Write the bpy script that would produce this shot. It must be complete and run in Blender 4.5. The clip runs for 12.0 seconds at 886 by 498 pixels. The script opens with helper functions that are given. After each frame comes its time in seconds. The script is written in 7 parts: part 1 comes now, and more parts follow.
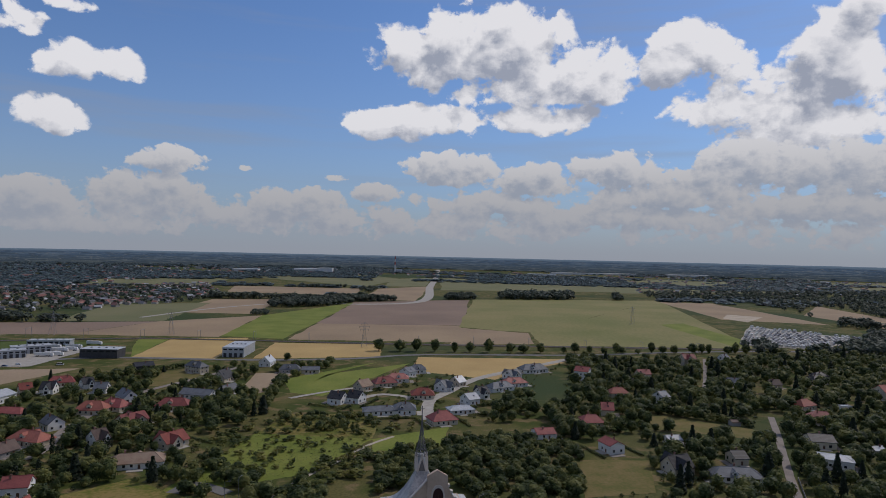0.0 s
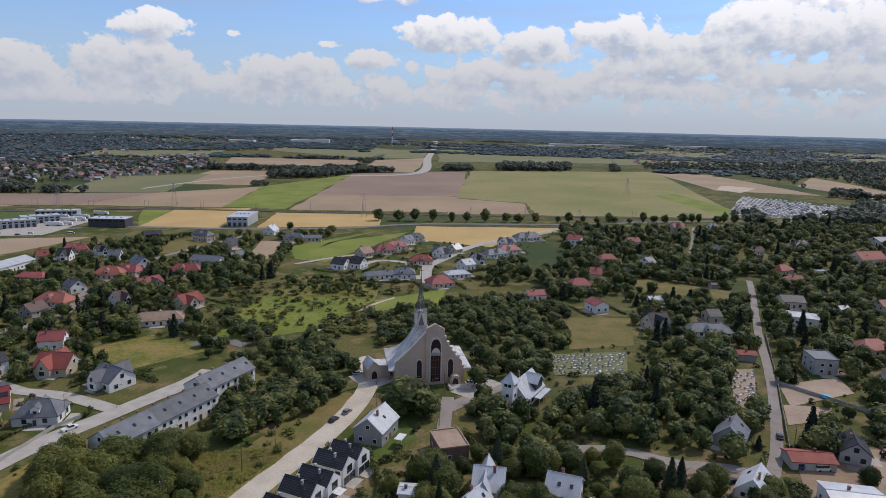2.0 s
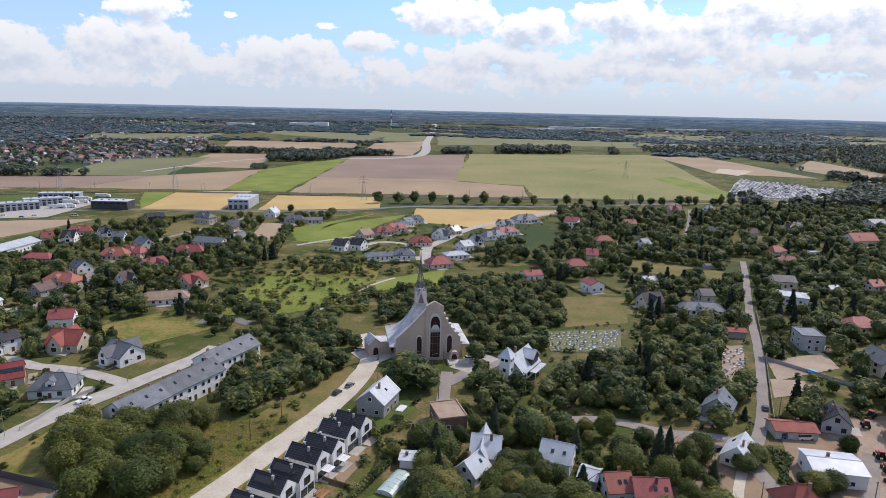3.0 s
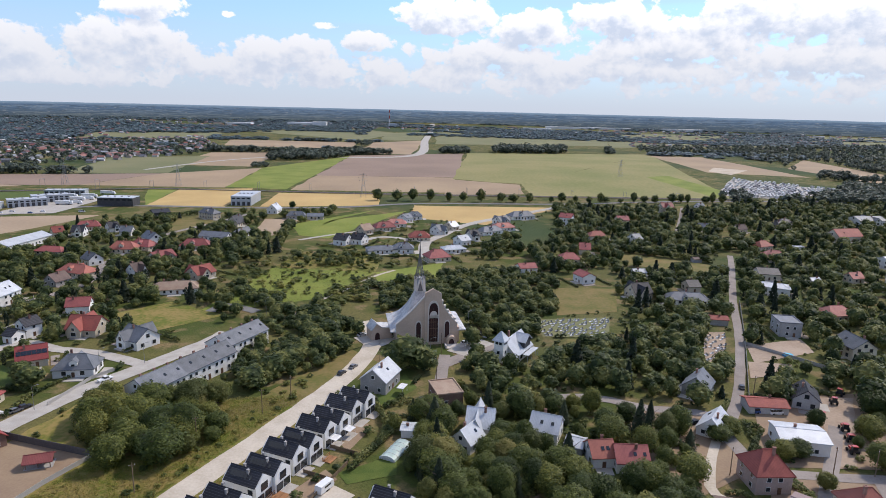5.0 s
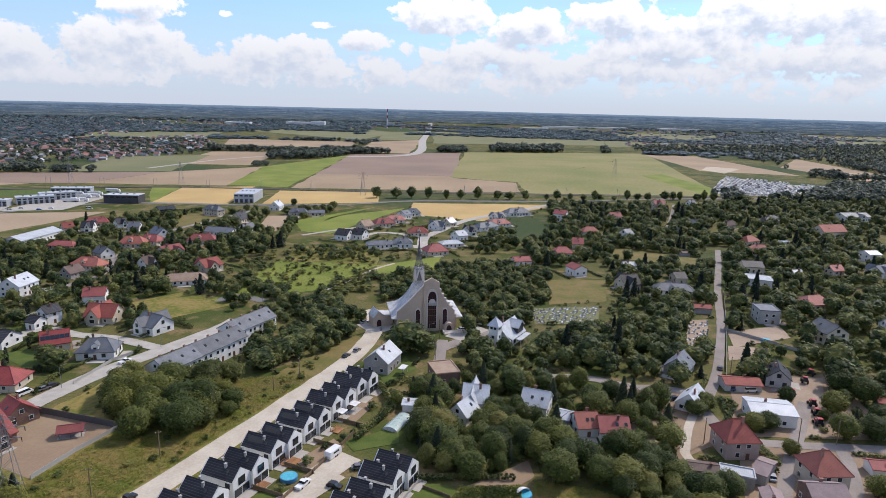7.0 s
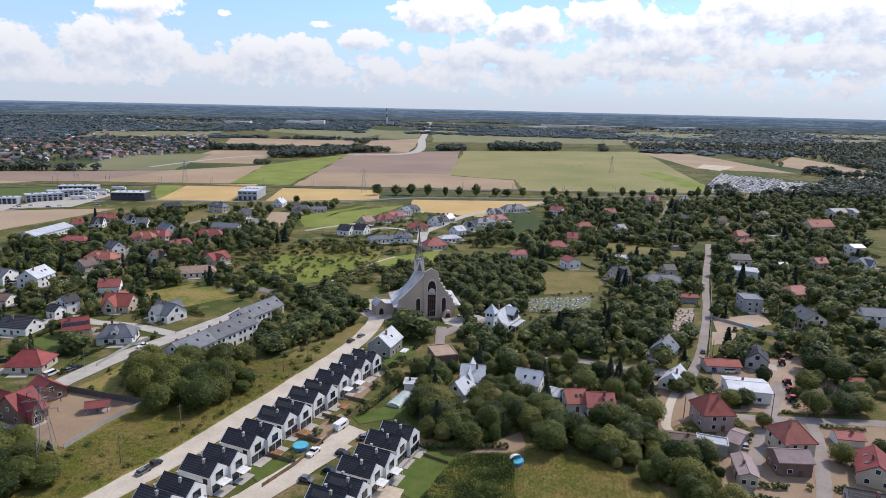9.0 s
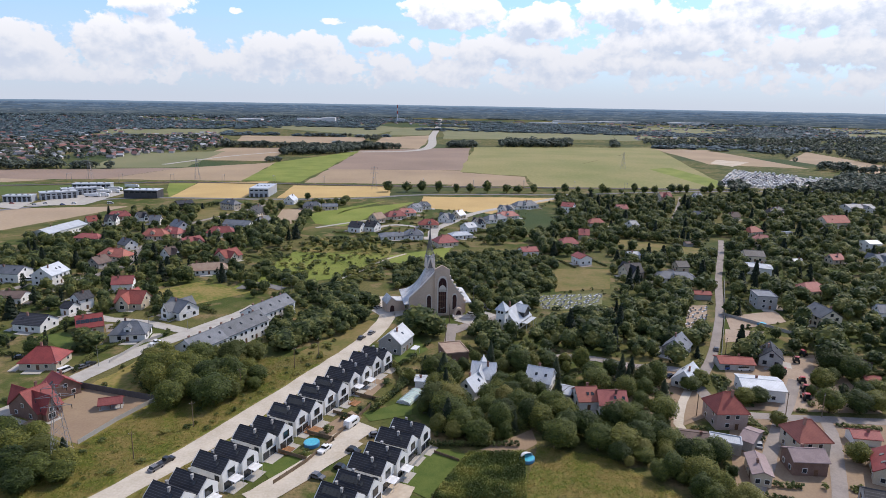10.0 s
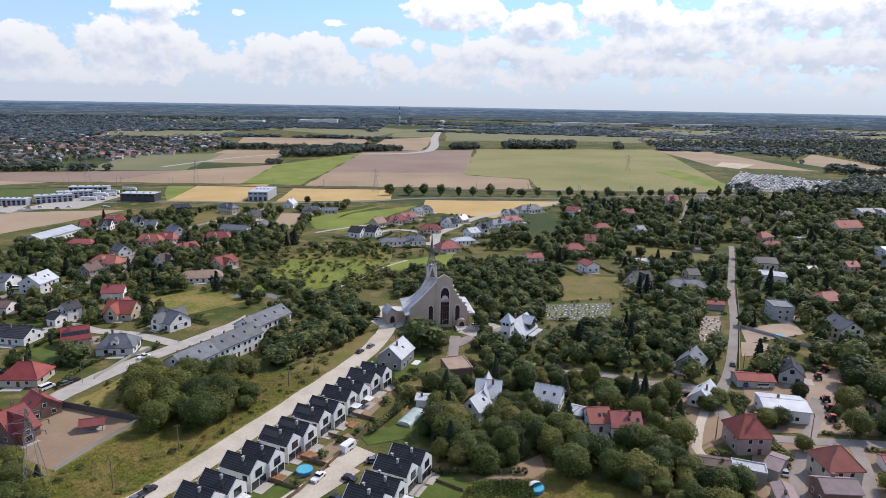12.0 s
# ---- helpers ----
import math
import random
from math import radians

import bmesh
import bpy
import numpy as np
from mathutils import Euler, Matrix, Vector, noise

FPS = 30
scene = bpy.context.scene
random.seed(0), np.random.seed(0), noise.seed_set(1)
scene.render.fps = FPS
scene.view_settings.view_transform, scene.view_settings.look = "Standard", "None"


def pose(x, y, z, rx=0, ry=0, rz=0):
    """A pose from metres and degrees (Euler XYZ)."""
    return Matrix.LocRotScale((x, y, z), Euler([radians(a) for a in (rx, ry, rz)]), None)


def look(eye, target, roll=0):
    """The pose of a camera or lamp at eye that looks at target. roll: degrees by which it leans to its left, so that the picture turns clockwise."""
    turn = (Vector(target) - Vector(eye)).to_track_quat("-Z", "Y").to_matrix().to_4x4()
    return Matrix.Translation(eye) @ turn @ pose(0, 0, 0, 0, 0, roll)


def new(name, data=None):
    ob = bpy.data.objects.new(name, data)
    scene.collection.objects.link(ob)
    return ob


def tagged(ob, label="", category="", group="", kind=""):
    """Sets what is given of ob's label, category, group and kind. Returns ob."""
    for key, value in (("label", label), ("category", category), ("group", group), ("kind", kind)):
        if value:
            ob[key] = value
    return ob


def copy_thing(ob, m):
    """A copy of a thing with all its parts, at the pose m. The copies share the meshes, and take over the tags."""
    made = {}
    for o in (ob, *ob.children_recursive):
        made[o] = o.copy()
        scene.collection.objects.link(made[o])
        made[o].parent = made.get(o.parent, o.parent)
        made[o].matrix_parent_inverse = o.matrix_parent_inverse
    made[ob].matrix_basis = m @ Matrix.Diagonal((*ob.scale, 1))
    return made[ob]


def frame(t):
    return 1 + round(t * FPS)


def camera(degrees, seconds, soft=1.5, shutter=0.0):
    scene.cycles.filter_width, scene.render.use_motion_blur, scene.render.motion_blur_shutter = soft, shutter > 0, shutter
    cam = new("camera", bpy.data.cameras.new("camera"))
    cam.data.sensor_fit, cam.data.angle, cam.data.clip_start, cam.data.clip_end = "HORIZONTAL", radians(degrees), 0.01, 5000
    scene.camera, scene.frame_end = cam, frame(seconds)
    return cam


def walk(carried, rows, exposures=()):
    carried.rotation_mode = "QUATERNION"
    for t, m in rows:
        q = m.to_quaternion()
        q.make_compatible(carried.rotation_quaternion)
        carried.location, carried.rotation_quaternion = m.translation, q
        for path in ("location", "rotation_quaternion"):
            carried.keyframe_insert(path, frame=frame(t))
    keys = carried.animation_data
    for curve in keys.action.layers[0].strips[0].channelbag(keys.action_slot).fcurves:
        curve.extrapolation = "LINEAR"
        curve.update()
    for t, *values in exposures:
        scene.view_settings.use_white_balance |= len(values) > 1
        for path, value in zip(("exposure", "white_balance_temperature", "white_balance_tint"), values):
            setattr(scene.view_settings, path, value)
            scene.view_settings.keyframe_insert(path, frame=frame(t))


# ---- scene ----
cam = camera(69.5, 12.0, soft=0.8)
PATH = [
    (0, (-0.373, 62.803, 102.411), (-0.402, 64.803, 102.425), 1.3),
    (0.5, (-0.32, 59.773, 102.308), (-0.346, 61.772, 102.244), 1.4),
    (1, (-0.209, 56.747, 102.197), (-0.23, 58.738, 102.008), 1.3),
    (1.5, (-0.096, 53.71, 102.144), (-0.113, 55.689, 101.85), 1.3),
    (2, (0.03, 50.382, 102.116), (0.017, 52.345, 101.733), 1.3),
    (2.5, (0.106, 46.732, 102.099), (0.096, 48.686, 101.674), 1.3),
    (3, (0.108, 42.743, 102.053), (0.099, 44.695, 101.62), 1.3),
    (5, (0.17, 26.428, 101.537), (0.168, 28.38, 101.104), 1.4),
    (5.5, (0.191, 22.245, 101.504), (0.19, 24.197, 101.071), 1.4),
    (6, (0.203, 17.953, 101.497), (0.204, 19.905, 101.063), 1.4),
    (6.5, (0.169, 13.648, 101.516), (0.172, 15.6, 101.082), 1.4),
    (7, (0.18, 9.229, 101.533), (0.185, 11.181, 101.099), 1.4),
    (9, (0.446, -6.92, 101.559), (0.453, -4.969, 101.122), 1.3),
    (9.5, (0.559, -7.988, 101.524), (0.535, -6.039, 101.075), 1.1),
    (10, (0.558, -6.289, 101.605), (0.531, -4.34, 101.157), 1.0),
    (10.5, (0.516, -3.361, 101.676), (0.486, -1.412, 101.228), 1.0),
    (11, (0.45, 0.023, 101.797), (0.418, 1.972, 101.35), 1.0),
    (11.5, (0.349, 3.496, 101.885), (0.316, 5.446, 101.438), 0.9),
    (12, (0.187, 7.096, 101.938), (0.153, 9.046, 101.494), 1.0),
]
walk(cam, [(t, look(eye, target, roll)) for t, eye, target, roll in PATH],
     [(0.0, -1.52, 6500, 14), (0.8, -1.46, 6500, 14), (1.5, -1.18, 6500, 14), (2.0, -0.84, 6500, 14), (2.5, -0.54, 6500, 14), (3.2, -0.38, 6500, 14), (12.0, -0.36, 6500, 14)])

# ---- world, sun ----
SUN_AZ, SUN_EL = 50.0, 46.0          # degrees: clockwise from +y, and above the ground


def math_node(nt, op, a, b=None, c=None):
    n = nt.nodes.new("ShaderNodeMath")
    n.operation = op
    for i, v in enumerate((a, b, c)):
        if v is None:
            continue
        if isinstance(v, (int, float)):
            n.inputs[i].default_value = v
        else:
            nt.links.new(v, n.inputs[i])
    return n.outputs[0]


def smooth(nt, v, lo, hi):
    n = nt.nodes.new("ShaderNodeMapRange")
    n.interpolation_type = "SMOOTHSTEP"
    n.inputs["From Min"].default_value, n.inputs["From Max"].default_value = lo, hi
    nt.links.new(v, n.inputs["Value"])
    return n.outputs["Result"]


def mix_rgb(nt, fac, a, b, blend="MIX"):
    n = nt.nodes.new("ShaderNodeMix")
    n.data_type, n.blend_type = "RGBA", blend
    for sock, v in ((n.inputs[0], fac), (n.inputs[6], a), (n.inputs[7], b)):
        if isinstance(v, (int, float)):
            sock.default_value = v
        elif isinstance(v, tuple):
            sock.default_value = (*v, 1)
        else:
            nt.links.new(v, sock)
    return n.outputs[2]


def build_world():
    w = bpy.data.worlds.new("sky")
    scene.world = w
    w.use_nodes = True
    nt = w.node_tree
    nt.nodes.clear()
    out = nt.nodes.new("ShaderNodeOutputWorld")
    bg = nt.nodes.new("ShaderNodeBackground")
    bg.inputs["Strength"].default_value = 0.1
    nt.links.new(bg.outputs[0], out.inputs[0])
    sky = nt.nodes.new("ShaderNodeTexSky")
    sky.sky_type, sky.sun_disc = "NISHITA", False
    sky.sun_elevation, sky.sun_rotation = radians(SUN_EL), radians(SUN_AZ)
    sky.air_density, sky.dust_density, sky.ozone_density = 1.0, 0.6, 2.5
    co = nt.nodes.new("ShaderNodeTexCoord")
    sep = nt.nodes.new("ShaderNodeSeparateXYZ")
    nt.links.new(co.outputs["Generated"], sep.inputs[0])
    x, y, z = sep.outputs
    az = math_node(nt, "ARCTAN2", x, y)
    el = math_node(nt, "ARCSINE", z)

    def density(turn, lift, scale, masses, rough):
        """How deep a bearing and height lie in the clouds: rounded masses with flat bases and billowing edges."""
        e = math_node(nt, "ADD", el, lift)
        b = math_node(nt, "ADD", az, turn)
        cb = nt.nodes.new("ShaderNodeCombineXYZ")
        nt.links.new(math_node(nt, "MULTIPLY", b, scale), cb.inputs[0])
        nt.links.new(math_node(nt, "MULTIPLY", e, scale * 1.25), cb.inputs[1])
        cb.inputs[2].default_value = CLOUD_SEED
        n = nt.nodes.new("ShaderNodeTexNoise")
        n.inputs["Scale"].default_value, n.inputs["Detail"].default_value = 1.0, 8.0
        n.inputs["Roughness"].default_value, n.inputs["Distortion"].default_value = 0.62, 0.15
        nt.links.new(cb.outputs[0], n.inputs["Vector"])
        total = math_node(nt, "MULTIPLY", math_node(nt, "SUBTRACT", n.outputs["Fac"], 0.5), 2.6 * rough)
        wv = nt.nodes.new("ShaderNodeVectorMath")
        wv.operation = "MULTIPLY_ADD"
        nt.links.new(n.outputs["Color"], wv.inputs[0])
        wv.inputs[1].default_value = (0.7, 0.7, 0.0)
        nt.links.new(cb.outputs[0], wv.inputs[2])
        for s, k in ((1.1, 0.55), (2.6, 0.4), (6.0, 0.2)):
            vo = nt.nodes.new("ShaderNodeTexVoronoi")
            vo.feature = "SMOOTH_F1"
            vo.inputs["Scale"].default_value, vo.inputs["Smoothness"].default_value = s, 0.35
            nt.links.new(wv.outputs[0], vo.inputs["Vector"])
            total = math_node(nt, "ADD", total, math_node(nt, "MULTIPLY", math_node(nt, "SUBTRACT", 0.45, vo.outputs["Distance"]), k * rough))
        deep = -0.9
        for a, ee, wa, we, amp in masses:
            da = math_node(nt, "DIVIDE", math_node(nt, "SUBTRACT", b, radians(a)), radians(wa))
            up = math_node(nt, "SUBTRACT", e, radians(ee))
            de = math_node(nt, "MAXIMUM", math_node(nt, "DIVIDE", up, radians(we)), math_node(nt, "DIVIDE", up, radians(-0.75 * we)))
            r2 = math_node(nt, "ADD", math_node(nt, "MULTIPLY", da, da), math_node(nt, "MULTIPLY", de, de))
            deep = math_node(nt, "SMOOTH_MAX", math_node(nt, "MULTIPLY", math_node(nt, "SUBTRACT", 1.0, r2), amp), deep, 0.25)
        return math_node(nt, "ADD", total, deep)

    def cumulus(col, scale, masses, rough, reach, soft, lit, shade):
        here = density(0.0, 0.0, scale, masses, rough)
        sunward = density(reach * 0.45, reach, scale, masses, rough)
        cover = smooth(nt, here, 0.0, soft)
        relief = smooth(nt, math_node(nt, "SUBTRACT", sunward, here), -0.6, 0.7)
        body = smooth(nt, sunward, -0.1, 1.5)
        dim = math_node(nt, "ADD", math_node(nt, "MULTIPLY", body, 0.75), math_node(nt, "MULTIPLY", relief, 0.55))
        dim = math_node(nt, "MINIMUM", math_node(nt, "MAXIMUM", math_node(nt, "SUBTRACT", dim, 0.15), 0.0), 1.0)
        return mix_rgb(nt, cover, col, mix_rgb(nt, dim, lit, shade))

    col = mix_rgb(nt, 1.0, sky.outputs[0], (SKY_GAIN[0], SKY_GAIN[1], SKY_GAIN[2]), "MULTIPLY")
    # thin high streaks
    st = nt.nodes.new("ShaderNodeTexNoise")
    mp = nt.nodes.new("ShaderNodeMapping")
    mp.inputs["Scale"].default_value = (1.2, 1.2, 16.0)
    nt.links.new(co.outputs["Generated"], mp.inputs["Vector"])
    nt.links.new(mp.outputs[0], st.inputs["Vector"])
    st.inputs["Scale"].default_value, st.inputs["Detail"].default_value = 1.6, 5.0
    col = mix_rgb(nt, math_node(nt, "MULTIPLY", smooth(nt, st.outputs["Fac"], 0.5, 0.75), 0.35), col, (7.5, 8.0, 8.8))
    # broken cumulus overhead and behind, above the height of the masses
    roof = nt.nodes.new("ShaderNodeTexNoise")
    roof.inputs["Scale"].default_value, roof.inputs["Detail"].default_value = 3.2, 6.0
    nt.links.new(co.outputs["Generated"], roof.inputs["Vector"])
    away = math_node(nt, "MAXIMUM", smooth(nt, el, radians(21), radians(27)), smooth(nt, math_node(nt, "ABSOLUTE", az), radians(42), radians(52)))
    col = mix_rgb(nt, math_node(nt, "MULTIPLY", smooth(nt, roof.outputs["Fac"], 0.44, 0.56), math_node(nt, "MULTIPLY", away, 0.9)), col, (8.0, 8.4, 9.2))
    veil = math_node(nt, "EXPONENT", math_node(nt, "MULTIPLY", math_node(nt, "MAXIMUM", el, 0.0), -6.5))
    col = mix_rgb(nt, math_node(nt, "MULTIPLY", veil, 0.75), col, (7.0, 8.9, 11.3))
    col = cumulus(col, 12.0, CLOUD_HIGH, 1.35, 0.03, 0.34, (20.8, 21.2, 21.8), (8.6, 9.7, 11.9))
    rise = smooth(nt, el, radians(3.5), radians(12))
    col = cumulus(col, 25.0, CLOUD_LOW, 1.0, 0.014, 0.3, mix_rgb(nt, rise, (12.0, 12.3, 12.7), (18.5, 18.9, 19.4)), mix_rgb(nt, rise, (7.9, 9.1, 10.9), (9.2, 10.6, 13.0)))
    # bright haze low over the land
    haze = math_node(nt, "EXPONENT", math_node(nt, "MULTIPLY", math_node(nt, "MAXIMUM", el, 0.0), -15.0))
    col = mix_rgb(nt, math_node(nt, "MULTIPLY", haze, 0.85), col, (7.8, 8.6, 9.8))
    nt.links.new(col, bg.inputs["Color"])


SKY_GAIN = (1.5, 2.1, 2.85)
CLOUD_SEED = 3.7
# bearing, height, half widths (degrees), amount: tall cumulus, and the bank of small ones low over the land
CLOUD_HIGH = (
    (7.2, 14.4, 9.0, 2.3, 0.9), (25.5, 13.9, 5.8, 2.7, 0.8),
    (2.6, 17.5, 10.8, 4.6, 1.0), (10.6, 16.0, 6.4, 3.2, 1.0), (-3.3, 11.3, 7.1, 2.0, 1.0), (7.3, 11.8, 6.3, 1.7, 0.9),
    (19.7, 16.1, 4.7, 3.4, 1.0), (23.5, 12.3, 7.8, 2.5, 0.9), (30.8, 14.6, 4.5, 4.6, 1.0), (32.9, 18.4, 2.4, 2.4, 1.0),
    (29.1, 10.6, 8.5, 2.7, 1.0), (-29.9, 13.7, 4.1, 1.8, 0.75), (-32.4, 9.8, 3.1, 1.7, 0.9), (-35.4, 16.3, 2.2, 1.9, 0.8),
    (-32.3, 18.0, 3.6, 0.7, 0.6),
)
CLOUD_LOW = (
    (21.0, 6.1, 7.5, 1.9, 0.9), (3.9, 4.3, 8.1, 1.5, 0.9), (-19.7, 2.9, 6.7, 1.3, 0.8), (-30.2, 1.7, 7.6, 1.1, 0.8), (12.4, 3.4, 12.1, 1.4, 0.9), (29.6, 4.1, 7.7, 1.5, 1.0),
    (14.4, 7.3, 5.2, 1.9, 1.0), (-0.2, 7.3, 5.5, 1.9, 1.0), (7.2, 6.4, 4.6, 2.1, 1.0), (24.8, 7.7, 4.6, 2.4, 1.0),
    (31.4, 6.8, 5.5, 2.6, 1.0), (-24.2, 7.1, 3.3, 1.3, 1.0), (-7.0, 5.1, 2.4, 1.1, 0.9), (-33.6, 3.5, 4.3, 1.9, 1.0),
    (-25.6, 3.9, 5.4, 2.4, 1.0), (-14.1, 3.8, 5.5, 1.8, 1.0), (18.4, 5.1, 8.4, 1.5, 0.9), (-18.1, 6.9, 0.9, 0.4, 0.8),
    (-10.4, 6.4, 1.3, 0.4, 0.8), (-0.9, 2.6, 172.5, 1.9, 0.5),
)
build_world()
sun_data = bpy.data.lights.new("sun", "SUN")
sun_data.energy, sun_data.angle, sun_data.color = 4.7, radians(0.55), (1.0, 0.92, 0.81)
sun = new("sun", sun_data)
sun_dir = Vector((math.sin(radians(SUN_AZ)) * math.cos(radians(SUN_EL)), math.cos(radians(SUN_AZ)) * math.cos(radians(SUN_EL)), math.sin(radians(SUN_EL))))
sun.rotation_euler = sun_dir.to_track_quat("Z", "Y").to_euler()
sun.location = (0, 0, 400)


# ---- materials ----
def mat(name, col, col2=None, rough=0.8, metal=0.0, scale=0.5, fine=9.0, bump=0.15, rand=0.0, lines=None, world_space=False, spread=0.2, spec=0.3):
    """A painted, rendered or grown surface: two noises between two colours, fine relief, courses, and a shade of its own for each piece."""
    m = bpy.data.materials.new(name)
    m.use_nodes = True
    nt = m.node_tree
    b = nt.nodes["Principled BSDF"]
    b.inputs["Roughness"].default_value, b.inputs["Metallic"].default_value = rough, metal
    b.inputs["Specular IOR Level"].default_value = spec
    col2 = col2 or tuple(c * 0.72 for c in col)
    if world_space:
        vec = nt.nodes.new("ShaderNodeNewGeometry").outputs["Position"]
    else:
        vec = nt.nodes.new("ShaderNodeTexCoord").outputs["Object"]
    n1, n2 = nt.nodes.new("ShaderNodeTexNoise"), nt.nodes.new("ShaderNodeTexNoise")
    for n, s, d in ((n1, scale, 4.0), (n2, scale * fine, 6.0)):
        n.inputs["Scale"].default_value, n.inputs["Detail"].default_value = s, d
        nt.links.new(vec, n.inputs["Vector"])
    f = math_node(nt, "ADD", math_node(nt, "MULTIPLY", n1.outputs["Fac"], 0.6), math_node(nt, "MULTIPLY", n2.outputs["Fac"], 0.4))
    c = mix_rgb(nt, smooth(nt, f, 0.5 - spread, 0.5 + spread), col, col2)
    height = n2.outputs["Fac"]
    if lines:
        axis, size, depth, *lift = lines
        wv = nt.nodes.new("ShaderNodeTexWave")
        wv.bands_direction, wv.wave_profile = axis, "SAW"
        wv.inputs["Scale"].default_value = 0.314 / size
        wv.inputs["Distortion"].default_value = 0.15
        nt.links.new(vec, wv.inputs["Vector"])
        height = math_node(nt, "ADD", math_node(nt, "MULTIPLY", height, 0.35), wv.outputs["Fac"])
        # lines are dark joints; a lift above one paints them pale, as glints
        c = mix_rgb(nt, math_node(nt, "MULTIPLY", smooth(nt, wv.outputs["Fac"], 0.72, 1.0), depth), c, tuple(v * (lift[0] if lift else 0.45) for v in col2))
    if rand:
        info = nt.nodes.new("ShaderNodeObjectInfo")
        hs = nt.nodes.new("ShaderNodeHueSaturation")
        nt.links.new(math_node(nt, "ADD", math_node(nt, "MULTIPLY", info.outputs["Random"], 2 * rand), 1.0 - rand), hs.inputs["Value"])
        nt.links.new(c, hs.inputs["Color"])
        c = hs.outputs["Color"]
    nt.links.new(c, b.inputs["Base Color"])
    if bump:
        bp = nt.nodes.new("ShaderNodeBump")
        bp.inputs["Strength"].default_value, bp.inputs["Distance"].default_value = bump, 0.08
        nt.links.new(height, bp.inputs["Height"])
        nt.links.new(bp.outputs[0], b.inputs["Normal"])
    return m


def leaf_mat(name, a, b, patch=False, world_space=False, thin=0.28):
    """Leaves: each one a little different, each crown too, light shining through."""
    m = bpy.data.materials.new(name)
    m.use_nodes = True
    nt = m.node_tree
    bs = nt.nodes["Principled BSDF"]
    bs.inputs["Roughness"].default_value, bs.inputs["Specular IOR Level"].default_value = 0.6, 0.25
    geo = nt.nodes.new("ShaderNodeNewGeometry")
    c = mix_rgb(nt, geo.outputs["Random Per Island"], a, b)
    if world_space:
        n = nt.nodes.new("ShaderNodeTexNoise")
        n.inputs["Scale"].default_value, n.inputs["Detail"].default_value = 0.14, 1.0
        nt.links.new(geo.outputs["Position"], n.inputs["Vector"])
        tree = smooth(nt, n.outputs["Fac"], 0.36, 0.66)
        if patch:
            own = math_node(nt, "MULTIPLY", geo.outputs["Random Per Island"], 0.3)
            c = mix_rgb(nt, math_node(nt, "ADD", own, math_node(nt, "MULTIPLY", tree, 0.7)), a, b)
            tree = math_node(nt, "ADD", math_node(nt, "MULTIPLY", geo.outputs["Random Per Island"], 0.35), 0.3)
    else:
        tree = nt.nodes.new("ShaderNodeObjectInfo").outputs["Random"]
    hs = nt.nodes.new("ShaderNodeHueSaturation")
    nt.links.new(math_node(nt, "ADD", math_node(nt, "MULTIPLY", tree, 1.0), 0.5), hs.inputs["Value"])
    nt.links.new(math_node(nt, "ADD", math_node(nt, "MULTIPLY", tree, -0.07), 0.525), hs.inputs["Hue"])
    nt.links.new(c, hs.inputs["Color"])
    c = hs.outputs["Color"]
    nt.links.new(c, bs.inputs["Base Color"])
    tr = nt.nodes.new("ShaderNodeBsdfTranslucent")
    nt.links.new(c, tr.inputs["Color"])
    mx = nt.nodes.new("ShaderNodeMixShader")
    mx.inputs[0].default_value = thin
    nt.links.new(bs.outputs[0], mx.inputs[1])
    nt.links.new(tr.outputs[0], mx.inputs[2])
    nt.links.new(mx.outputs[0], nt.nodes["Material Output"].inputs["Surface"])
    return m


def island_mat(name, stops, rough=0.8):
    """A heap of separate pieces, each with one of a few colours."""
    m = bpy.data.materials.new(name)
    m.use_nodes = True
    nt = m.node_tree
    bs = nt.nodes["Principled BSDF"]
    bs.inputs["Roughness"].default_value = rough
    geo = nt.nodes.new("ShaderNodeNewGeometry")
    ramp = nt.nodes.new("ShaderNodeValToRGB")
    ramp.color_ramp.interpolation = "CONSTANT"
    els = ramp.color_ramp.elements
    while len(els) < len(stops):
        els.new(0.5)
    for i, c in enumerate(stops):
        els[i].position, els[i].color = i / len(stops), (*c, 1)
    nt.links.new(geo.outputs["Random Per Island"], ramp.inputs[0])
    n = nt.nodes.new("ShaderNodeTexNoise")
    n.inputs["Scale"].default_value = 0.8
    nt.links.new(geo.outputs["Position"], n.inputs["Vector"])
    c = mix_rgb(nt, math_node(nt, "MULTIPLY", n.outputs["Fac"], 0.4), ramp.outputs[0], (0.1, 0.09, 0.08))
    nt.links.new(c, bs.inputs["Base Color"])
    return m


def glass_mat():
    m = bpy.data.materials.new("window_glass")
    m.use_nodes = True
    b = m.node_tree.nodes["Principled BSDF"]
    b.inputs["Base Color"].default_value = (0.02, 0.025, 0.03, 1)
    b.inputs["Roughness"].default_value, b.inputs["Specular IOR Level"].default_value = 0.08, 0.6
    return m


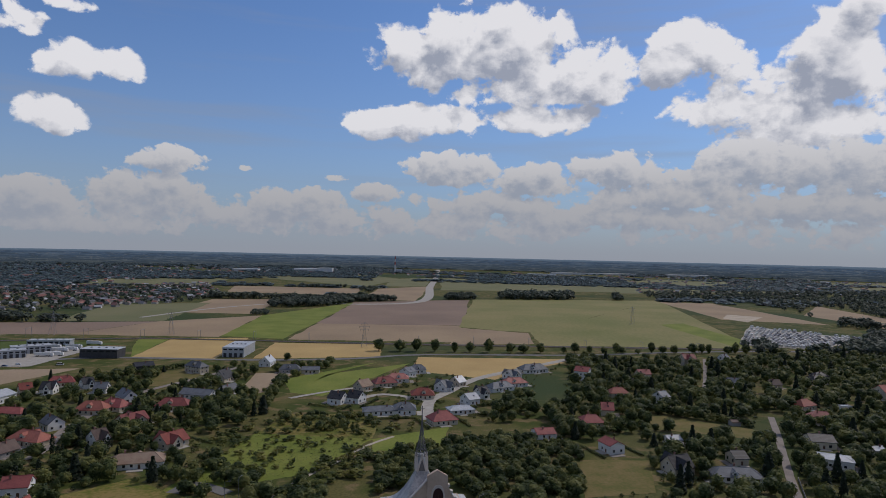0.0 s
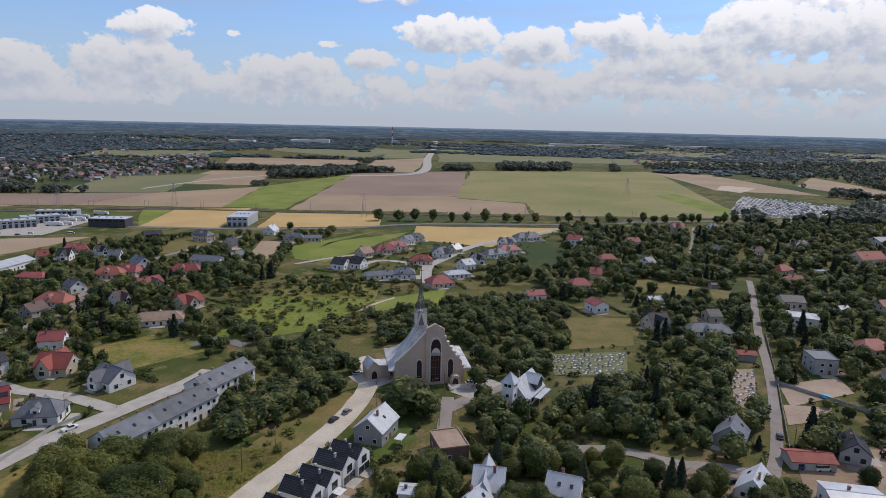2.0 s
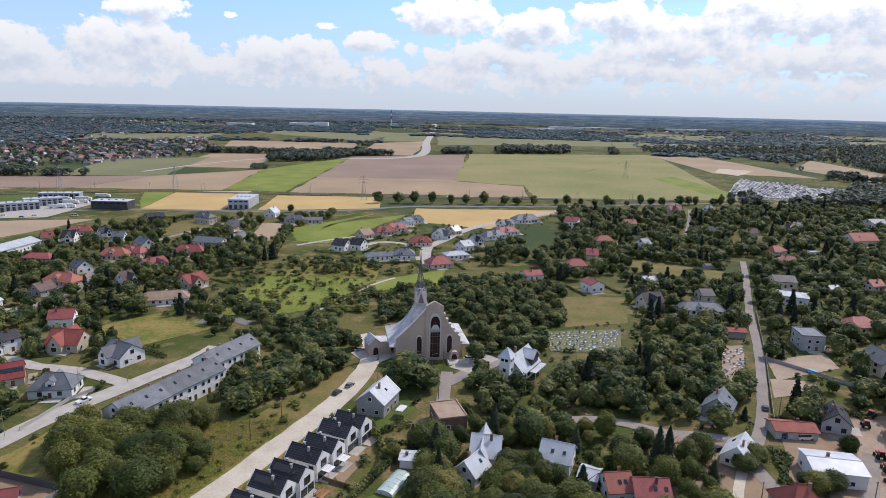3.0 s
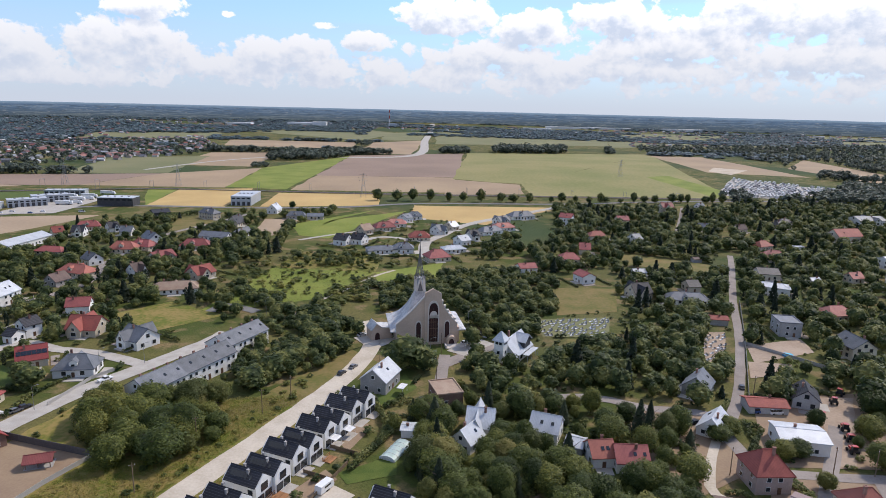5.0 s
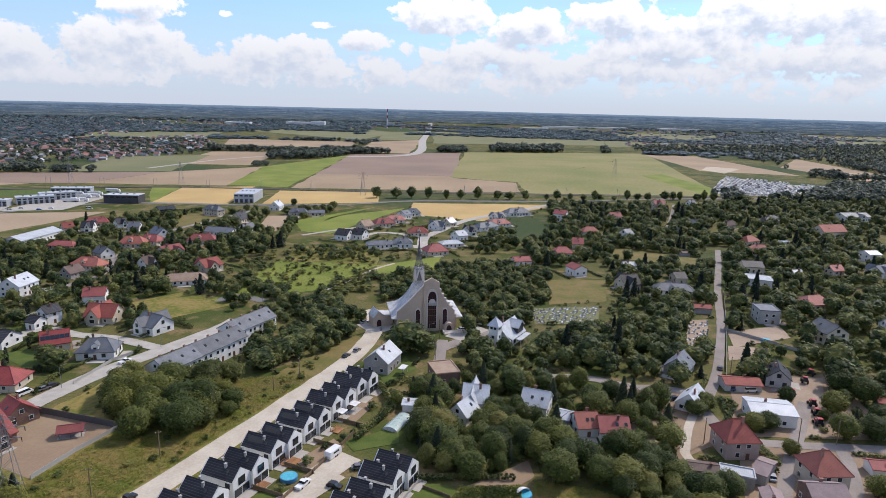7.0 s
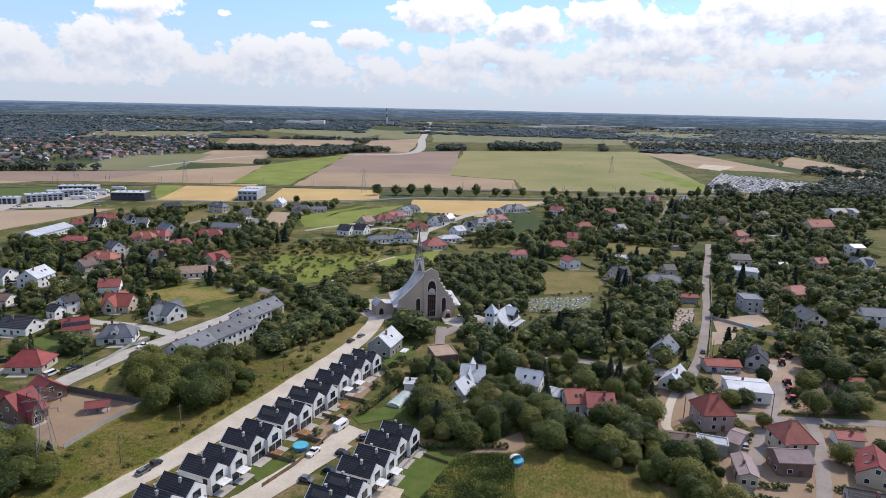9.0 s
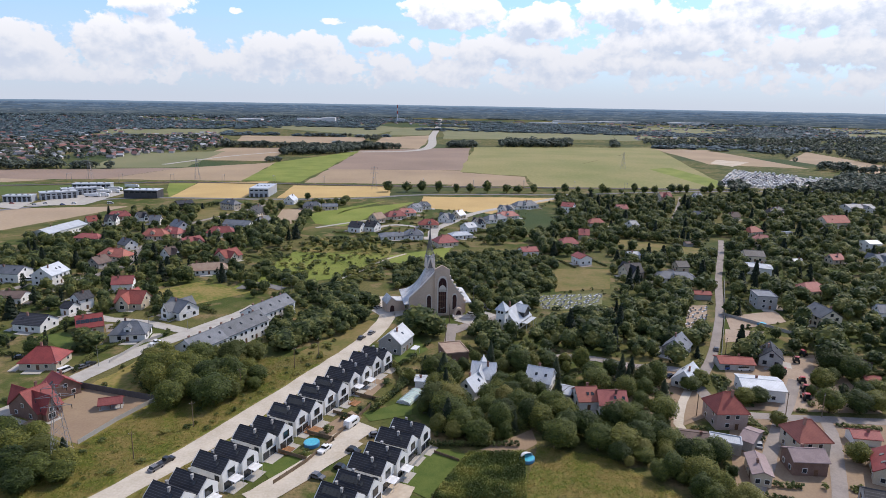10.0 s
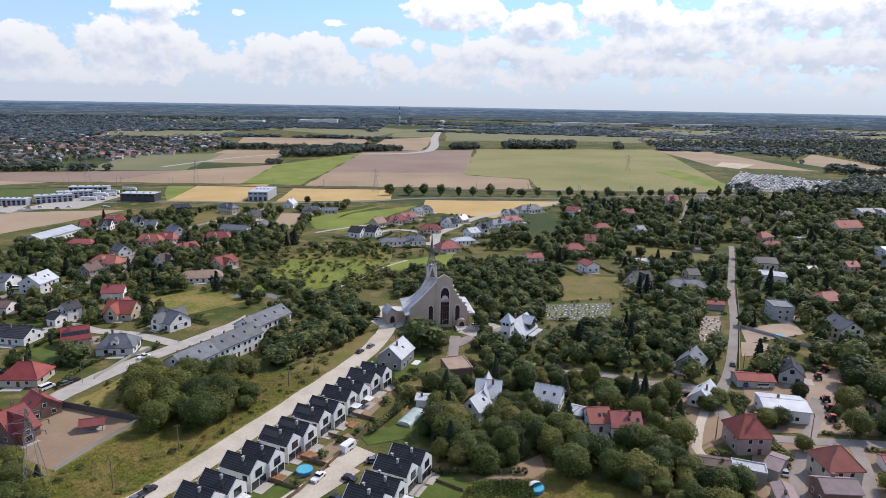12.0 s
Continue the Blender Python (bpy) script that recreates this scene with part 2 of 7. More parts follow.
ROOF = {
    "maroon": mat("maroon_tile", (0.29, 0.058, 0.05), (0.18, 0.036, 0.034), 0.6, lines=("X", 0.45, 0.35), rand=0.15, scale=0.3),
    "red": mat("red_tile", (0.34, 0.1, 0.088), (0.23, 0.068, 0.062), 0.65, lines=("X", 0.4, 0.4), rand=0.2, scale=0.3),
    "orange": mat("orange_tile", (0.4, 0.14, 0.1), (0.29, 0.1, 0.076), 0.7, lines=("X", 0.4, 0.4), rand=0.15, scale=0.3),
    "brick": mat("brick_red_tile", (0.32, 0.09, 0.068), (0.21, 0.058, 0.046), 0.75, lines=("X", 0.4, 0.4), rand=0.15, scale=0.3),
    "pink": mat("faded_pink_tile", (0.5, 0.23, 0.18), (0.37, 0.145, 0.12), 0.75, lines=("X", 0.4, 0.3), rand=0.15, scale=0.3),
    "brown": mat("brown_tile", (0.16, 0.11, 0.09), (0.1, 0.07, 0.06), 0.75, lines=("X", 0.4, 0.4), rand=0.2, scale=0.3),
    "pinkgrey": mat("weathered_felt", (0.33, 0.25, 0.24), (0.24, 0.18, 0.175), 0.85, rand=0.1, scale=0.4),
    "tan": mat("tan_tile", (0.38, 0.29, 0.21), (0.28, 0.18, 0.13), 0.8, lines=("X", 0.4, 0.3), rand=0.1, scale=0.3),
    "grey": mat("grey_tile", (0.17, 0.18, 0.2), (0.1, 0.11, 0.12), 0.6, lines=("X", 0.4, 0.4), rand=0.25, scale=0.3),
    # sun glints on the tile noses are painted as pale course lines
    "dark": mat("glinting_anthracite_tile", (0.03, 0.031, 0.036), (0.018, 0.018, 0.021), 0.6, lines=("Z", 0.42, 0.9, 5.0), rand=0.15, scale=0.4),
    "light": mat("galvanised_sheet", (0.54, 0.56, 0.58), (0.38, 0.4, 0.42), 0.45, metal=0.0, lines=("X", 0.5, 0.3), rand=0.15, scale=0.25),
}
WALL = {
    "white": mat("white_render", (0.78, 0.77, 0.74), (0.66, 0.65, 0.61), 0.9, rand=0.06, scale=0.25),
    "cream": mat("cream_render", (0.62, 0.55, 0.43), (0.5, 0.43, 0.33), 0.9, rand=0.15, scale=0.25),
    "grey": mat("grey_render", (0.4, 0.39, 0.37), (0.29, 0.28, 0.27), 0.9, rand=0.2, scale=0.25),
    "dark": mat("dark_cladding", (0.07, 0.07, 0.075), (0.045, 0.045, 0.05), 0.7, rand=0.1, scale=0.3),
    "brown": mat("brown_brick", (0.22, 0.14, 0.11), (0.15, 0.09, 0.07), 0.9, lines=("Z", 0.25, 0.3), scale=0.5),
    "pinkish": mat("pinkish_render", (0.46, 0.36, 0.31), (0.34, 0.26, 0.23), 0.9, scale=0.3),
}
GLASS = glass_mat()
FRAME = mat("white_frame", (0.75, 0.75, 0.74), rough=0.5, bump=0, scale=1)
DARKFRAME = mat("dark_frame", (0.05, 0.05, 0.055), rough=0.5, bump=0, scale=1)
DOORWOOD = mat("door_wood", (0.16, 0.09, 0.05), (0.1, 0.05, 0.03), 0.6, scale=2, rand=0.3)
CHIM = mat("chimney_brick", (0.3, 0.17, 0.13), (0.2, 0.11, 0.09), 0.9, lines=("Z", 0.12, 0.4), scale=1, rand=0.3)
CONCRETE = mat("concrete", (0.42, 0.4, 0.37), (0.3, 0.29, 0.27), 0.9, scale=0.4)
PAVING = mat("pale_paving", (0.45, 0.42, 0.37), (0.34, 0.31, 0.27), 0.92, scale=0.25, fine=14, world_space=True)
SANDROAD = mat("sandy_road", (0.56, 0.5, 0.41), (0.42, 0.36, 0.28), 0.95, scale=0.12, fine=12, world_space=True)
DUST = mat("dusty_asphalt", (0.31, 0.27, 0.24), (0.22, 0.19, 0.17), 0.95, scale=0.12, fine=14, world_space=True)
ASPHALT = mat("worn_asphalt", (0.2, 0.195, 0.185), (0.14, 0.135, 0.13), 0.9, scale=0.15, fine=14, world_space=True)
STEEL = mat("galvanised_steel", (0.32, 0.33, 0.34), (0.22, 0.22, 0.23), 0.5, metal=0.6, scale=1.5)
TIMBER = mat("weathered_timber", (0.22, 0.16, 0.1), (0.13, 0.09, 0.06), 0.85, scale=1.5, rand=0.2)
BARK = mat("bark", (0.11, 0.08, 0.055), (0.06, 0.045, 0.03), 0.95, scale=2.0)
RUBBER = mat("rubber", (0.02, 0.02, 0.02), rough=0.8, scale=4)
STONE = mat("grave_stone", (0.62, 0.61, 0.59), (0.2, 0.2, 0.2), 0.45, scale=0.6, rand=0.45)
LEAF = {
    "broad": leaf_mat("broad_leaves", (0.046, 0.07, 0.017), (0.14, 0.168, 0.033)),
    "light": leaf_mat("pale_leaves", (0.105, 0.12, 0.028), (0.185, 0.19, 0.048)),
    "willow": leaf_mat("willow_leaves", (0.085, 0.11, 0.045), (0.135, 0.165, 0.075)),
    "conifer": leaf_mat("needles", (0.026, 0.042, 0.02), (0.048, 0.068, 0.03)),
    "stuff": leaf_mat("wood_leaves", (0.058, 0.086, 0.027), (0.15, 0.178, 0.052), world_space=True, thin=0.36),
    # leaf green paled and greyed to imitate haze over the fields
    "far": leaf_mat("haze_grey_leaves", (0.075, 0.1, 0.075), (0.13, 0.155, 0.115), world_space=True, thin=0.35),
    # distance haze is painted into this leaf colour: lifted and bluish
    "horizon": leaf_mat("haze_blue_leaves", (0.12, 0.165, 0.19), (0.17, 0.215, 0.235), world_space=True, thin=0.45),
    "meadow": leaf_mat("meadow_grass", (0.15, 0.175, 0.02), (0.24, 0.195, 0.05), patch=True, world_space=True),
    "scrub": leaf_mat("scrub_leaves", (0.085, 0.11, 0.022), (0.165, 0.18, 0.045), world_space=True),
    "corn": leaf_mat("corn_leaves", (0.1, 0.14, 0.028), (0.2, 0.22, 0.055), world_space=True),
}


# ---- mesh helpers ----
def part(name, bm, material, parent=None, label="", m=None):
    """Links a bmesh as one mesh object, as a part of parent where one is given."""
    bmesh.ops.recalc_face_normals(bm, faces=bm.faces)
    me = bpy.data.meshes.new(name)
    bm.to_mesh(me)
    bm.free()
    for x in (material if isinstance(material, (list, tuple)) else [material]):
        me.materials.append(x)
    return link_part(name, me, parent, label, m)


def link_part(name, me, parent=None, label="", m=None):
    ob = new(name, me)
    if m is not None:
        ob.matrix_basis = m
    if parent is not None:
        ob.parent = parent
    if label:
        tagged(ob, label)
    return ob


def thing(name, x, y, z=0, rz=0, label="", category="", group="", kind=""):
    e = new(name)
    e.empty_display_size = 0.5
    e.matrix_basis = pose(x, y, z, 0, 0, rz)
    return tagged(e, label, category, group, kind)


def box(bm, x, y, z, sx, sy, sz, rz=0, ry=0, mi=0):
    """A box: centre of its base and its sizes."""
    m = pose(x, y, z, 0, ry, rz) @ Matrix.Translation((0, 0, sz / 2)) @ Matrix.Diagonal((sx, sy, sz, 1))
    r = bmesh.ops.create_cube(bm, size=1, matrix=m)
    if mi:
        for f in {f for v in r["verts"] for f in v.link_faces}:
            f.material_index = mi
    return bm


def prism(bm, outline, y0, y1, mi=0):
    """An outline in x and z, drawn out along y."""
    a = [bm.verts.new((x, y0, z)) for x, z in outline]
    b = [bm.verts.new((x, y1, z)) for x, z in outline]
    fs = [bm.faces.new(a), bm.faces.new(b[::-1])]
    n = len(a)
    for i in range(n):
        fs.append(bm.faces.new((a[i], b[i], b[(i + 1) % n], a[(i + 1) % n])))
    for f in fs:
        f.material_index = mi
    return bm


def bar(bm, p, q, r, sides=5, r2=None):
    """A thin round bar from p to q."""
    p, q = Vector(p), Vector(q)
    d = q - p
    m = Matrix.Translation((p + q) / 2) @ d.to_track_quat("Z", "Y").to_matrix().to_4x4()
    bmesh.ops.create_cone(bm, cap_ends=True, segments=sides, radius1=r, radius2=r if r2 is None else r2, depth=d.length, matrix=m)
    return bm


def mesh_from_arrays(name, verts, faces):
    """A large mesh of quads from numpy arrays."""
    me = bpy.data.meshes.new(name)
    k = faces.shape[1]
    me.vertices.add(len(verts))
    me.vertices.foreach_set("co", verts.astype(np.float32).ravel())
    me.loops.add(faces.size)
    me.loops.foreach_set("vertex_index", faces.astype(np.int32).ravel())
    me.polygons.add(len(faces))
    me.polygons.foreach_set("loop_start", np.arange(0, faces.size, k, dtype=np.int32))
    me.update(calc_edges=True)
    return me


def hz(x, y):
    """Height of the land: flat, then slowly rising far away."""
    r = math.hypot(x, y)
    return 0.0 if r < 2200 else 75.0 * ((min(r, 3560) - 2200) / 2700) ** 2


def inside(poly, x, y):
    hit = False
    for (x1, y1), (x2, y2) in zip(poly, poly[1:] + poly[:1]):
        if (y1 > y) != (y2 > y) and x < (x2 - x1) * (y - y1) / (y2 - y1) + x1:
            hit = not hit
    return hit


BLOCKS = []        # circles that trees keep off: x, y, r
LINES = []         # roads that trees keep off: points, half width
OPEN = []          # open patches that trees keep off


def free(x, y, pad):
    for bx, by, r in BLOCKS:
        if abs(bx - x) < r + pad and abs(by - y) < r + pad and math.hypot(bx - x, by - y) < r + pad * 0.6:
            return False
    for pts, w in LINES:
        for (x1, y1), (x2, y2) in zip(pts, pts[1:]):
            dx, dy = x2 - x1, y2 - y1
            k = max(0, min(1, ((x - x1) * dx + (y - y1) * dy) / (dx * dx + dy * dy + 1e-9)))
            if math.hypot(x1 + k * dx - x, y1 + k * dy - y) < w + pad * 0.45:
                return False
    return not any(inside(p, x, y) for p in OPEN)


# ---- ground, fields, roads ----
def ground_mat():
    m = bpy.data.materials.new("land")
    m.use_nodes = True
    nt = m.node_tree
    b = nt.nodes["Principled BSDF"]
    b.inputs["Roughness"].default_value, b.inputs["Specular IOR Level"].default_value = 0.95, 0.1
    pos = nt.nodes.new("ShaderNodeNewGeometry").outputs["Position"]

    def nz(s, d=4.0):
        n = nt.nodes.new("ShaderNodeTexNoise")
        n.inputs["Scale"].default_value, n.inputs["Detail"].default_value = s, d
        nt.links.new(pos, n.inputs["Vector"])
        return n.outputs["Fac"]
    c = mix_rgb(nt, smooth(nt, nz(0.03), 0.4, 0.6), (0.065, 0.085, 0.02), (0.14, 0.125, 0.045))
    c = mix_rgb(nt, smooth(nt, nz(0.09, 5), 0.5, 0.66), c, (0.22, 0.16, 0.08))
    c = mix_rgb(nt, smooth(nt, nz(0.0025, 3), 0.5, 0.62), c, (0.05, 0.075, 0.03))
    c = mix_rgb(nt, math_node(nt, "MULTIPLY", smooth(nt, nz(0.9, 6), 0.4, 0.7), 0.5), c, (0.05, 0.06, 0.02))
    nt.links.new(c, b.inputs["Base Color"])
    bp = nt.nodes.new("ShaderNodeBump")
    bp.inputs["Strength"].default_value, bp.inputs["Distance"].default_value = 0.6, 0.4
    nt.links.new(nz(1.3, 6), bp.inputs["Height"])
    nt.links.new(bp.outputs[0], b.inputs["Normal"])
    return m


def build_ground():
    radii = [0, 60, 120, 200, 320, 480, 700, 1000, 1400, 1800, 2200, 2500, 2800, 3100, 3400, 3700, 4000, 4250, 4500, 4700, 4900]
    seg = 96
    verts, faces = [(0, 0, 0)], []
    for r in radii[1:]:
        for i in range(seg):
            a = 2 * math.pi * i / seg
            verts.append((r * math.cos(a), r * math.sin(a), hz(r, 0)))
    for i in range(seg):
        faces.append((0, 1 + i, 1 + (i + 1) % seg))
    for k in range(len(radii) - 2):
        o, p = 1 + k * seg, 1 + (k + 1) * seg
        for i in range(seg):
            j = (i + 1) % seg
            faces.append((o + i, p + i, p + j, o + j))
    me = bpy.data.meshes.new("ground")
    me.from_pydata(verts, [], faces)
    me.materials.append(ground_mat())
    tagged(new("ground", me), "flat green and dry lowland reaching to the horizon", "ground", kind="structure")


build_ground()
FIELD = {
    "gold": mat("ripe_grain", (0.53, 0.37, 0.15), (0.42, 0.285, 0.115), 0.95, world_space=True, scale=0.02, fine=30, lines=("Y", 4.0, 0.12)),
    "stubble": mat("stubble", (0.4, 0.3, 0.2), (0.31, 0.23, 0.15), 0.95, world_space=True, scale=0.012, fine=30),
    "ploughed": mat("ploughed_soil", (0.21, 0.15, 0.112), (0.29, 0.205, 0.15), 0.95, world_space=True, scale=0.008, fine=40),
    "soil": mat("bare_soil", (0.37, 0.27, 0.165), (0.27, 0.195, 0.125), 0.95, world_space=True, scale=0.01, fine=30),
    "green": mat("green_crop", (0.165, 0.175, 0.05), (0.28, 0.235, 0.1), 0.95, world_space=True, scale=0.007, fine=30),
    "fresh": mat("fresh_grass", (0.12, 0.165, 0.02), (0.22, 0.235, 0.045), 0.95, world_space=True, scale=0.03, fine=20),
    "dull": mat("dull_grass", (0.14, 0.15, 0.065), (0.2, 0.185, 0.09), 0.95, world_space=True, scale=0.01, fine=30),
    "lawn": mat("mown_lawn", (0.055, 0.09, 0.014), (0.1, 0.125, 0.024), 0.95, world_space=True, scale=0.25, fine=14, bump=0.6),
    "drygrass": mat("dry_meadow", (0.21, 0.15, 0.058), (0.105, 0.11, 0.022), 0.95, world_space=True, scale=0.09, fine=7, bump=0.5),
    "weeds": mat("weedy_meadow", (0.105, 0.125, 0.015), (0.25, 0.185, 0.06), 0.95, world_space=True, scale=0.07, fine=8, bump=0.6, spread=0.12),
    "sand": mat("bare_sand", (0.55, 0.47, 0.36), (0.38, 0.3, 0.22), 0.95, world_space=True, scale=0.03, fine=20),
    "yard": mat("dusty_yard", (0.4, 0.31, 0.23), (0.27, 0.2, 0.145), 0.95, world_space=True, scale=0.08, fine=14),
    "paved": PAVING, "asphalt": ASPHALT,
    "dirt": mat("brown_earth", (0.24, 0.165, 0.11), (0.3, 0.22, 0.14), 0.95, world_space=True, scale=0.1, fine=14),
}


LAYER = [0]


def layer(lift):
    """Each patch lies a few millimetres above the last one."""
    LAYER[0] += 1
    return lift * 0.5 + 0.0024 * LAYER[0]


def field(name, a, b, c, d, kind, label, lift=0.05, clear=True, n=8):
    """A patch of land between four corners, laid over the ground with slightly uneven edges."""
    rng = random.Random(round(a[0] * 7 + a[1] * 3))
    lift = layer(lift)
    bm = bmesh.new()
    size = math.hypot(a[0] - c[0], a[1] - c[1])
    vs = []
    for i in range(n + 1):
        row = []
        for j in range(n + 1):
            u, v = i / n, j / n
            x = (a[0] * (1 - u) + b[0] * u) * (1 - v) + (d[0] * (1 - u) + c[0] * u) * v
            y = (a[1] * (1 - u) + b[1] * u) * (1 - v) + (d[1] * (1 - u) + c[1] * u) * v
            k = size * 0.006
            x, y = x + rng.uniform(-k, k), y + rng.uniform(-k, k)
            row.append(bm.verts.new((x, y, hz(x, y) + lift + (0.5 if math.hypot(x, y) > 2200 else 0))))
        vs.append(row)
    for i in range(n):
        for j in range(n):
            bm.faces.new((vs[i][j], vs[i + 1][j], vs[i + 1][j + 1], vs[i][j + 1]))
    ob = part(name, bm, FIELD[kind])
    if clear:
        OPEN.append([a, b, c, d])
    return tagged(ob, label, "field" if "field" in name else name.replace("_", " "), kind="structure")


def road(name, pts, width, material, label, lift=0.09, clear=True):
    """A strip along a line of points, rounded at its bends, with worn edges."""
    rng = random.Random(len(pts) * 31 + round(pts[0][0]))
    lift = layer(lift)
    line = [Vector((*p, 0)) for p in pts]
    dense = []
    for i in range(len(line) - 1):
        p0, p1, p2, p3 = line[max(i - 1, 0)], line[i], line[i + 1], line[min(i + 2, len(line) - 1)]
        n = max(2, int((p2 - p1).length / 6))
        for k in range(n):
            t = k / n
            dense.append(0.5 * ((2 * p1) + (p2 - p0) * t + (2 * p0 - 5 * p1 + 4 * p2 - p3) * t * t + (3 * p1 - p0 - 3 * p2 + p3) * t ** 3))
    dense.append(line[-1])
    bm = bmesh.new()
    rows = []
    for i, p in enumerate(dense):
        d = (dense[min(i + 1, len(dense) - 1)] - dense[max(i - 1, 0)]).normalized()
        s = Vector((-d.y, d.x, 0))
        z = hz(p.x, p.y) + lift
        w1, w2 = (width / 2 * rng.uniform(0.93, 1.07) for _ in range(2))
        rows.append([bm.verts.new(((p + s * o).x, (p + s * o).y, z)) for o in (-w1, 0, w2)])
    for r, q in zip(rows, rows[1:]):
        for j in range(2):
            bm.faces.new((r[j], q[j], q[j + 1], r[j + 1]))
    if clear:
        LINES.append(([(p.x, p.y) for p in dense[::2] + dense[-1:]], width / 2 + 0.8))
    return tagged(part(name, bm, material), label, "road", kind="structure")


# fields beyond the village
field("grain_field", (-294.3, 643.6), (-218.1, 653.9), (-231.8, 797.8), (-312.7, 773.4), "gold", "ripe golden grain field beside the hall")
field("grain_field", (-185.0, 658.3), (-67.8, 686.6), (-77.5, 771.2), (-193.4, 764.4), "gold", "ripe golden grain field along the road")
field("grain_field", (-33.1, 618.1), (36.3, 587.2), (124.9, 699.9), (-32.2, 691.5), "gold", "ripe golden grain field behind new houses")
field("grain_field", (-353.9, 445.1), (-322.2, 533.7), (-307.6, 590.7), (-437.2, 555.3), "stubble", "pale stubble field beside the business park")
field("ploughed_field", (-187.1, 960.0), (16.2, 972.6), (41.4, 1488.9), (-196.2, 1356.4), "ploughed", "large brown ploughed field")
field("soil_field", (-187.7, 793.1), (6.7, 800.5), (16.2, 972.6), (-187.1, 960.0), "soil", "tan harrowed field before darker soil")
field("soil_field", (-1.8, 782.6), (96.7, 803.0), (101.7, 904.0), (12.5, 947.9), "soil", "reddish bare soil field corner", lift=0.12)
field("green_field", (10.0, 955.3), (106.6, 911.9), (499.9, 1611.4), (49.9, 1510.3), "green", "wide green crop field")
field("green_field", (106.6, 911.9), (102.6, 792.9), (356.0, 808.9), (499.9, 1611.4), "green", "wide green crop field along the railway", lift=0.07)
field("grass_strip", (-268.2, 803.9), (-191.1, 798.4), (-193.9, 1340.8), (-292.3, 1050.0), "fresh", "bright green grass strip between fields")
field("soil_field", (-441.0, 787.9), (-267.7, 798.0), (-292.3, 1050.0), (-403.7, 936.0), "soil", "pinkish bare soil field")
field("soil_field", (-649.2, 753.7), (-441.0, 787.9), (-403.7, 936.0), (-725.3, 844.8), "ploughed", "brown bare soil field under power lines")
field("green_field", (-519.6, 598.5), (-425.2, 689.7), (-329.1, 728.2), (-535.1, 738.4), "lawn", "dark green beet field by the business park")
field("grain_field", (-624.6, 724.3), (-532.4, 744.3), (-496.0, 772.9), (-675.8, 785.6), "stubble", "pale stubble strip", lift=0.12)
field("grass_field", (-323.4, 709.3), (-294.5, 648.0), (-314.0, 773.2), (-346.7, 768.1), "fresh", "fresh grass verge beside grain")
field("green_field", (-113.8, 519.8), (-88.9, 512.5), (-36.3, 654.3), (-107.2, 589.0), "fresh", "bright green field beside new houses")
field("grass_field", (-131.7, 567.5), (-113.8, 519.8), (-101.9, 589.7), (-66.1, 658.1), "fresh", "bright green field corner", lift=0.06)
field("stubble_field", (-150.6, 515.8), (-134.6, 517.6), (-129.4, 592.8), (-160.6, 589.0), "stubble", "small stubble plot between gardens")
field("stubble_field", (-224.4, 528.4), (-195.9, 537.1), (-203.9, 590.3), (-234.7, 586.5), "drygrass", "dry meadow between houses")
field("dull_field", (-450.4, 1069.4), (-315.6, 1065.9), (-347.3, 1385.0), (-482.0, 1349.0), "soil", "pale earthworks beside the new road")
field("dull_field", (-533.0, 911.6), (-399.1, 945.3), (-450.9, 1260.7), (-596.0, 1168.7), "dull", "dull grass by the building site")
field("green_field", (-890.3, 2507.9), (-247.9, 1954.9), (-185.5, 2496.7), (-738.4, 3300.0), "dull", "far green pasture")
field("green_field", (-965.3, 1695.2), (-653.2, 1747.1), (-756.1, 2239.0), (-1107.8, 2080.1), "dull", "far green pasture by the town")
field("green_field", (-31.7, 1841.2), (484.4, 1950.2), (688.8, 2891.7), (-35.6, 2681.2), "dull", "far green pasture beyond the trees")
field("green_field", (469.2, 1887.9), (1529.0, 2284.8), (2000.0, 2850.0), (716.8, 2904.3), "dull", "far pasture by the village")
field("soil_field", (-533.9, 1575.6), (-221.9, 1535.4), (-247.9, 1827.7), (-601.9, 1826.8), "soil", "far pale field behind a wood")
field("soil_field", (-205.7, 1422.9), (-74.0, 1422.0), (-70.3, 2019.2), (-201.4, 1843.4), "soil", "far pale field beside the new road")
field("green_field", (-198.3, 1972.9), (-79.1, 2016.1), (-77.0, 2661.7), (-227.4, 2477.8), "dull", "far meadow by the road")
field("sand_lot", (483.9, 1567.6), (464.6, 1161.3), (618.7, 1110.2), (606.6, 1561.4), "soil", "churned bare building land")
field("sand_lot", (473.8, 1184.9), (489.6, 1124.8), (564.5, 1226.2), (515.7, 1264.5), "sand", "pale heap of sand on building land", lift=0.15)
field("gravel_lot", (347.5, 841.1), (426.9, 808.5), (549.1, 922.4), (463.5, 1063.0), "paved", "pale gravel lot full of parked trailers", lift=0.1)
field("soil_field", (668.5, 1284.3), (685.1, 1033.9), (794.9, 1143.1), (842.3, 1547.5), "soil", "far brown field")
field("green_field", (321.7, 1054.9), (335.6, 811.3), (376.6, 875.8), (367.6, 1082.1), "fresh", "grass by the gravel lot", lift=0.1)
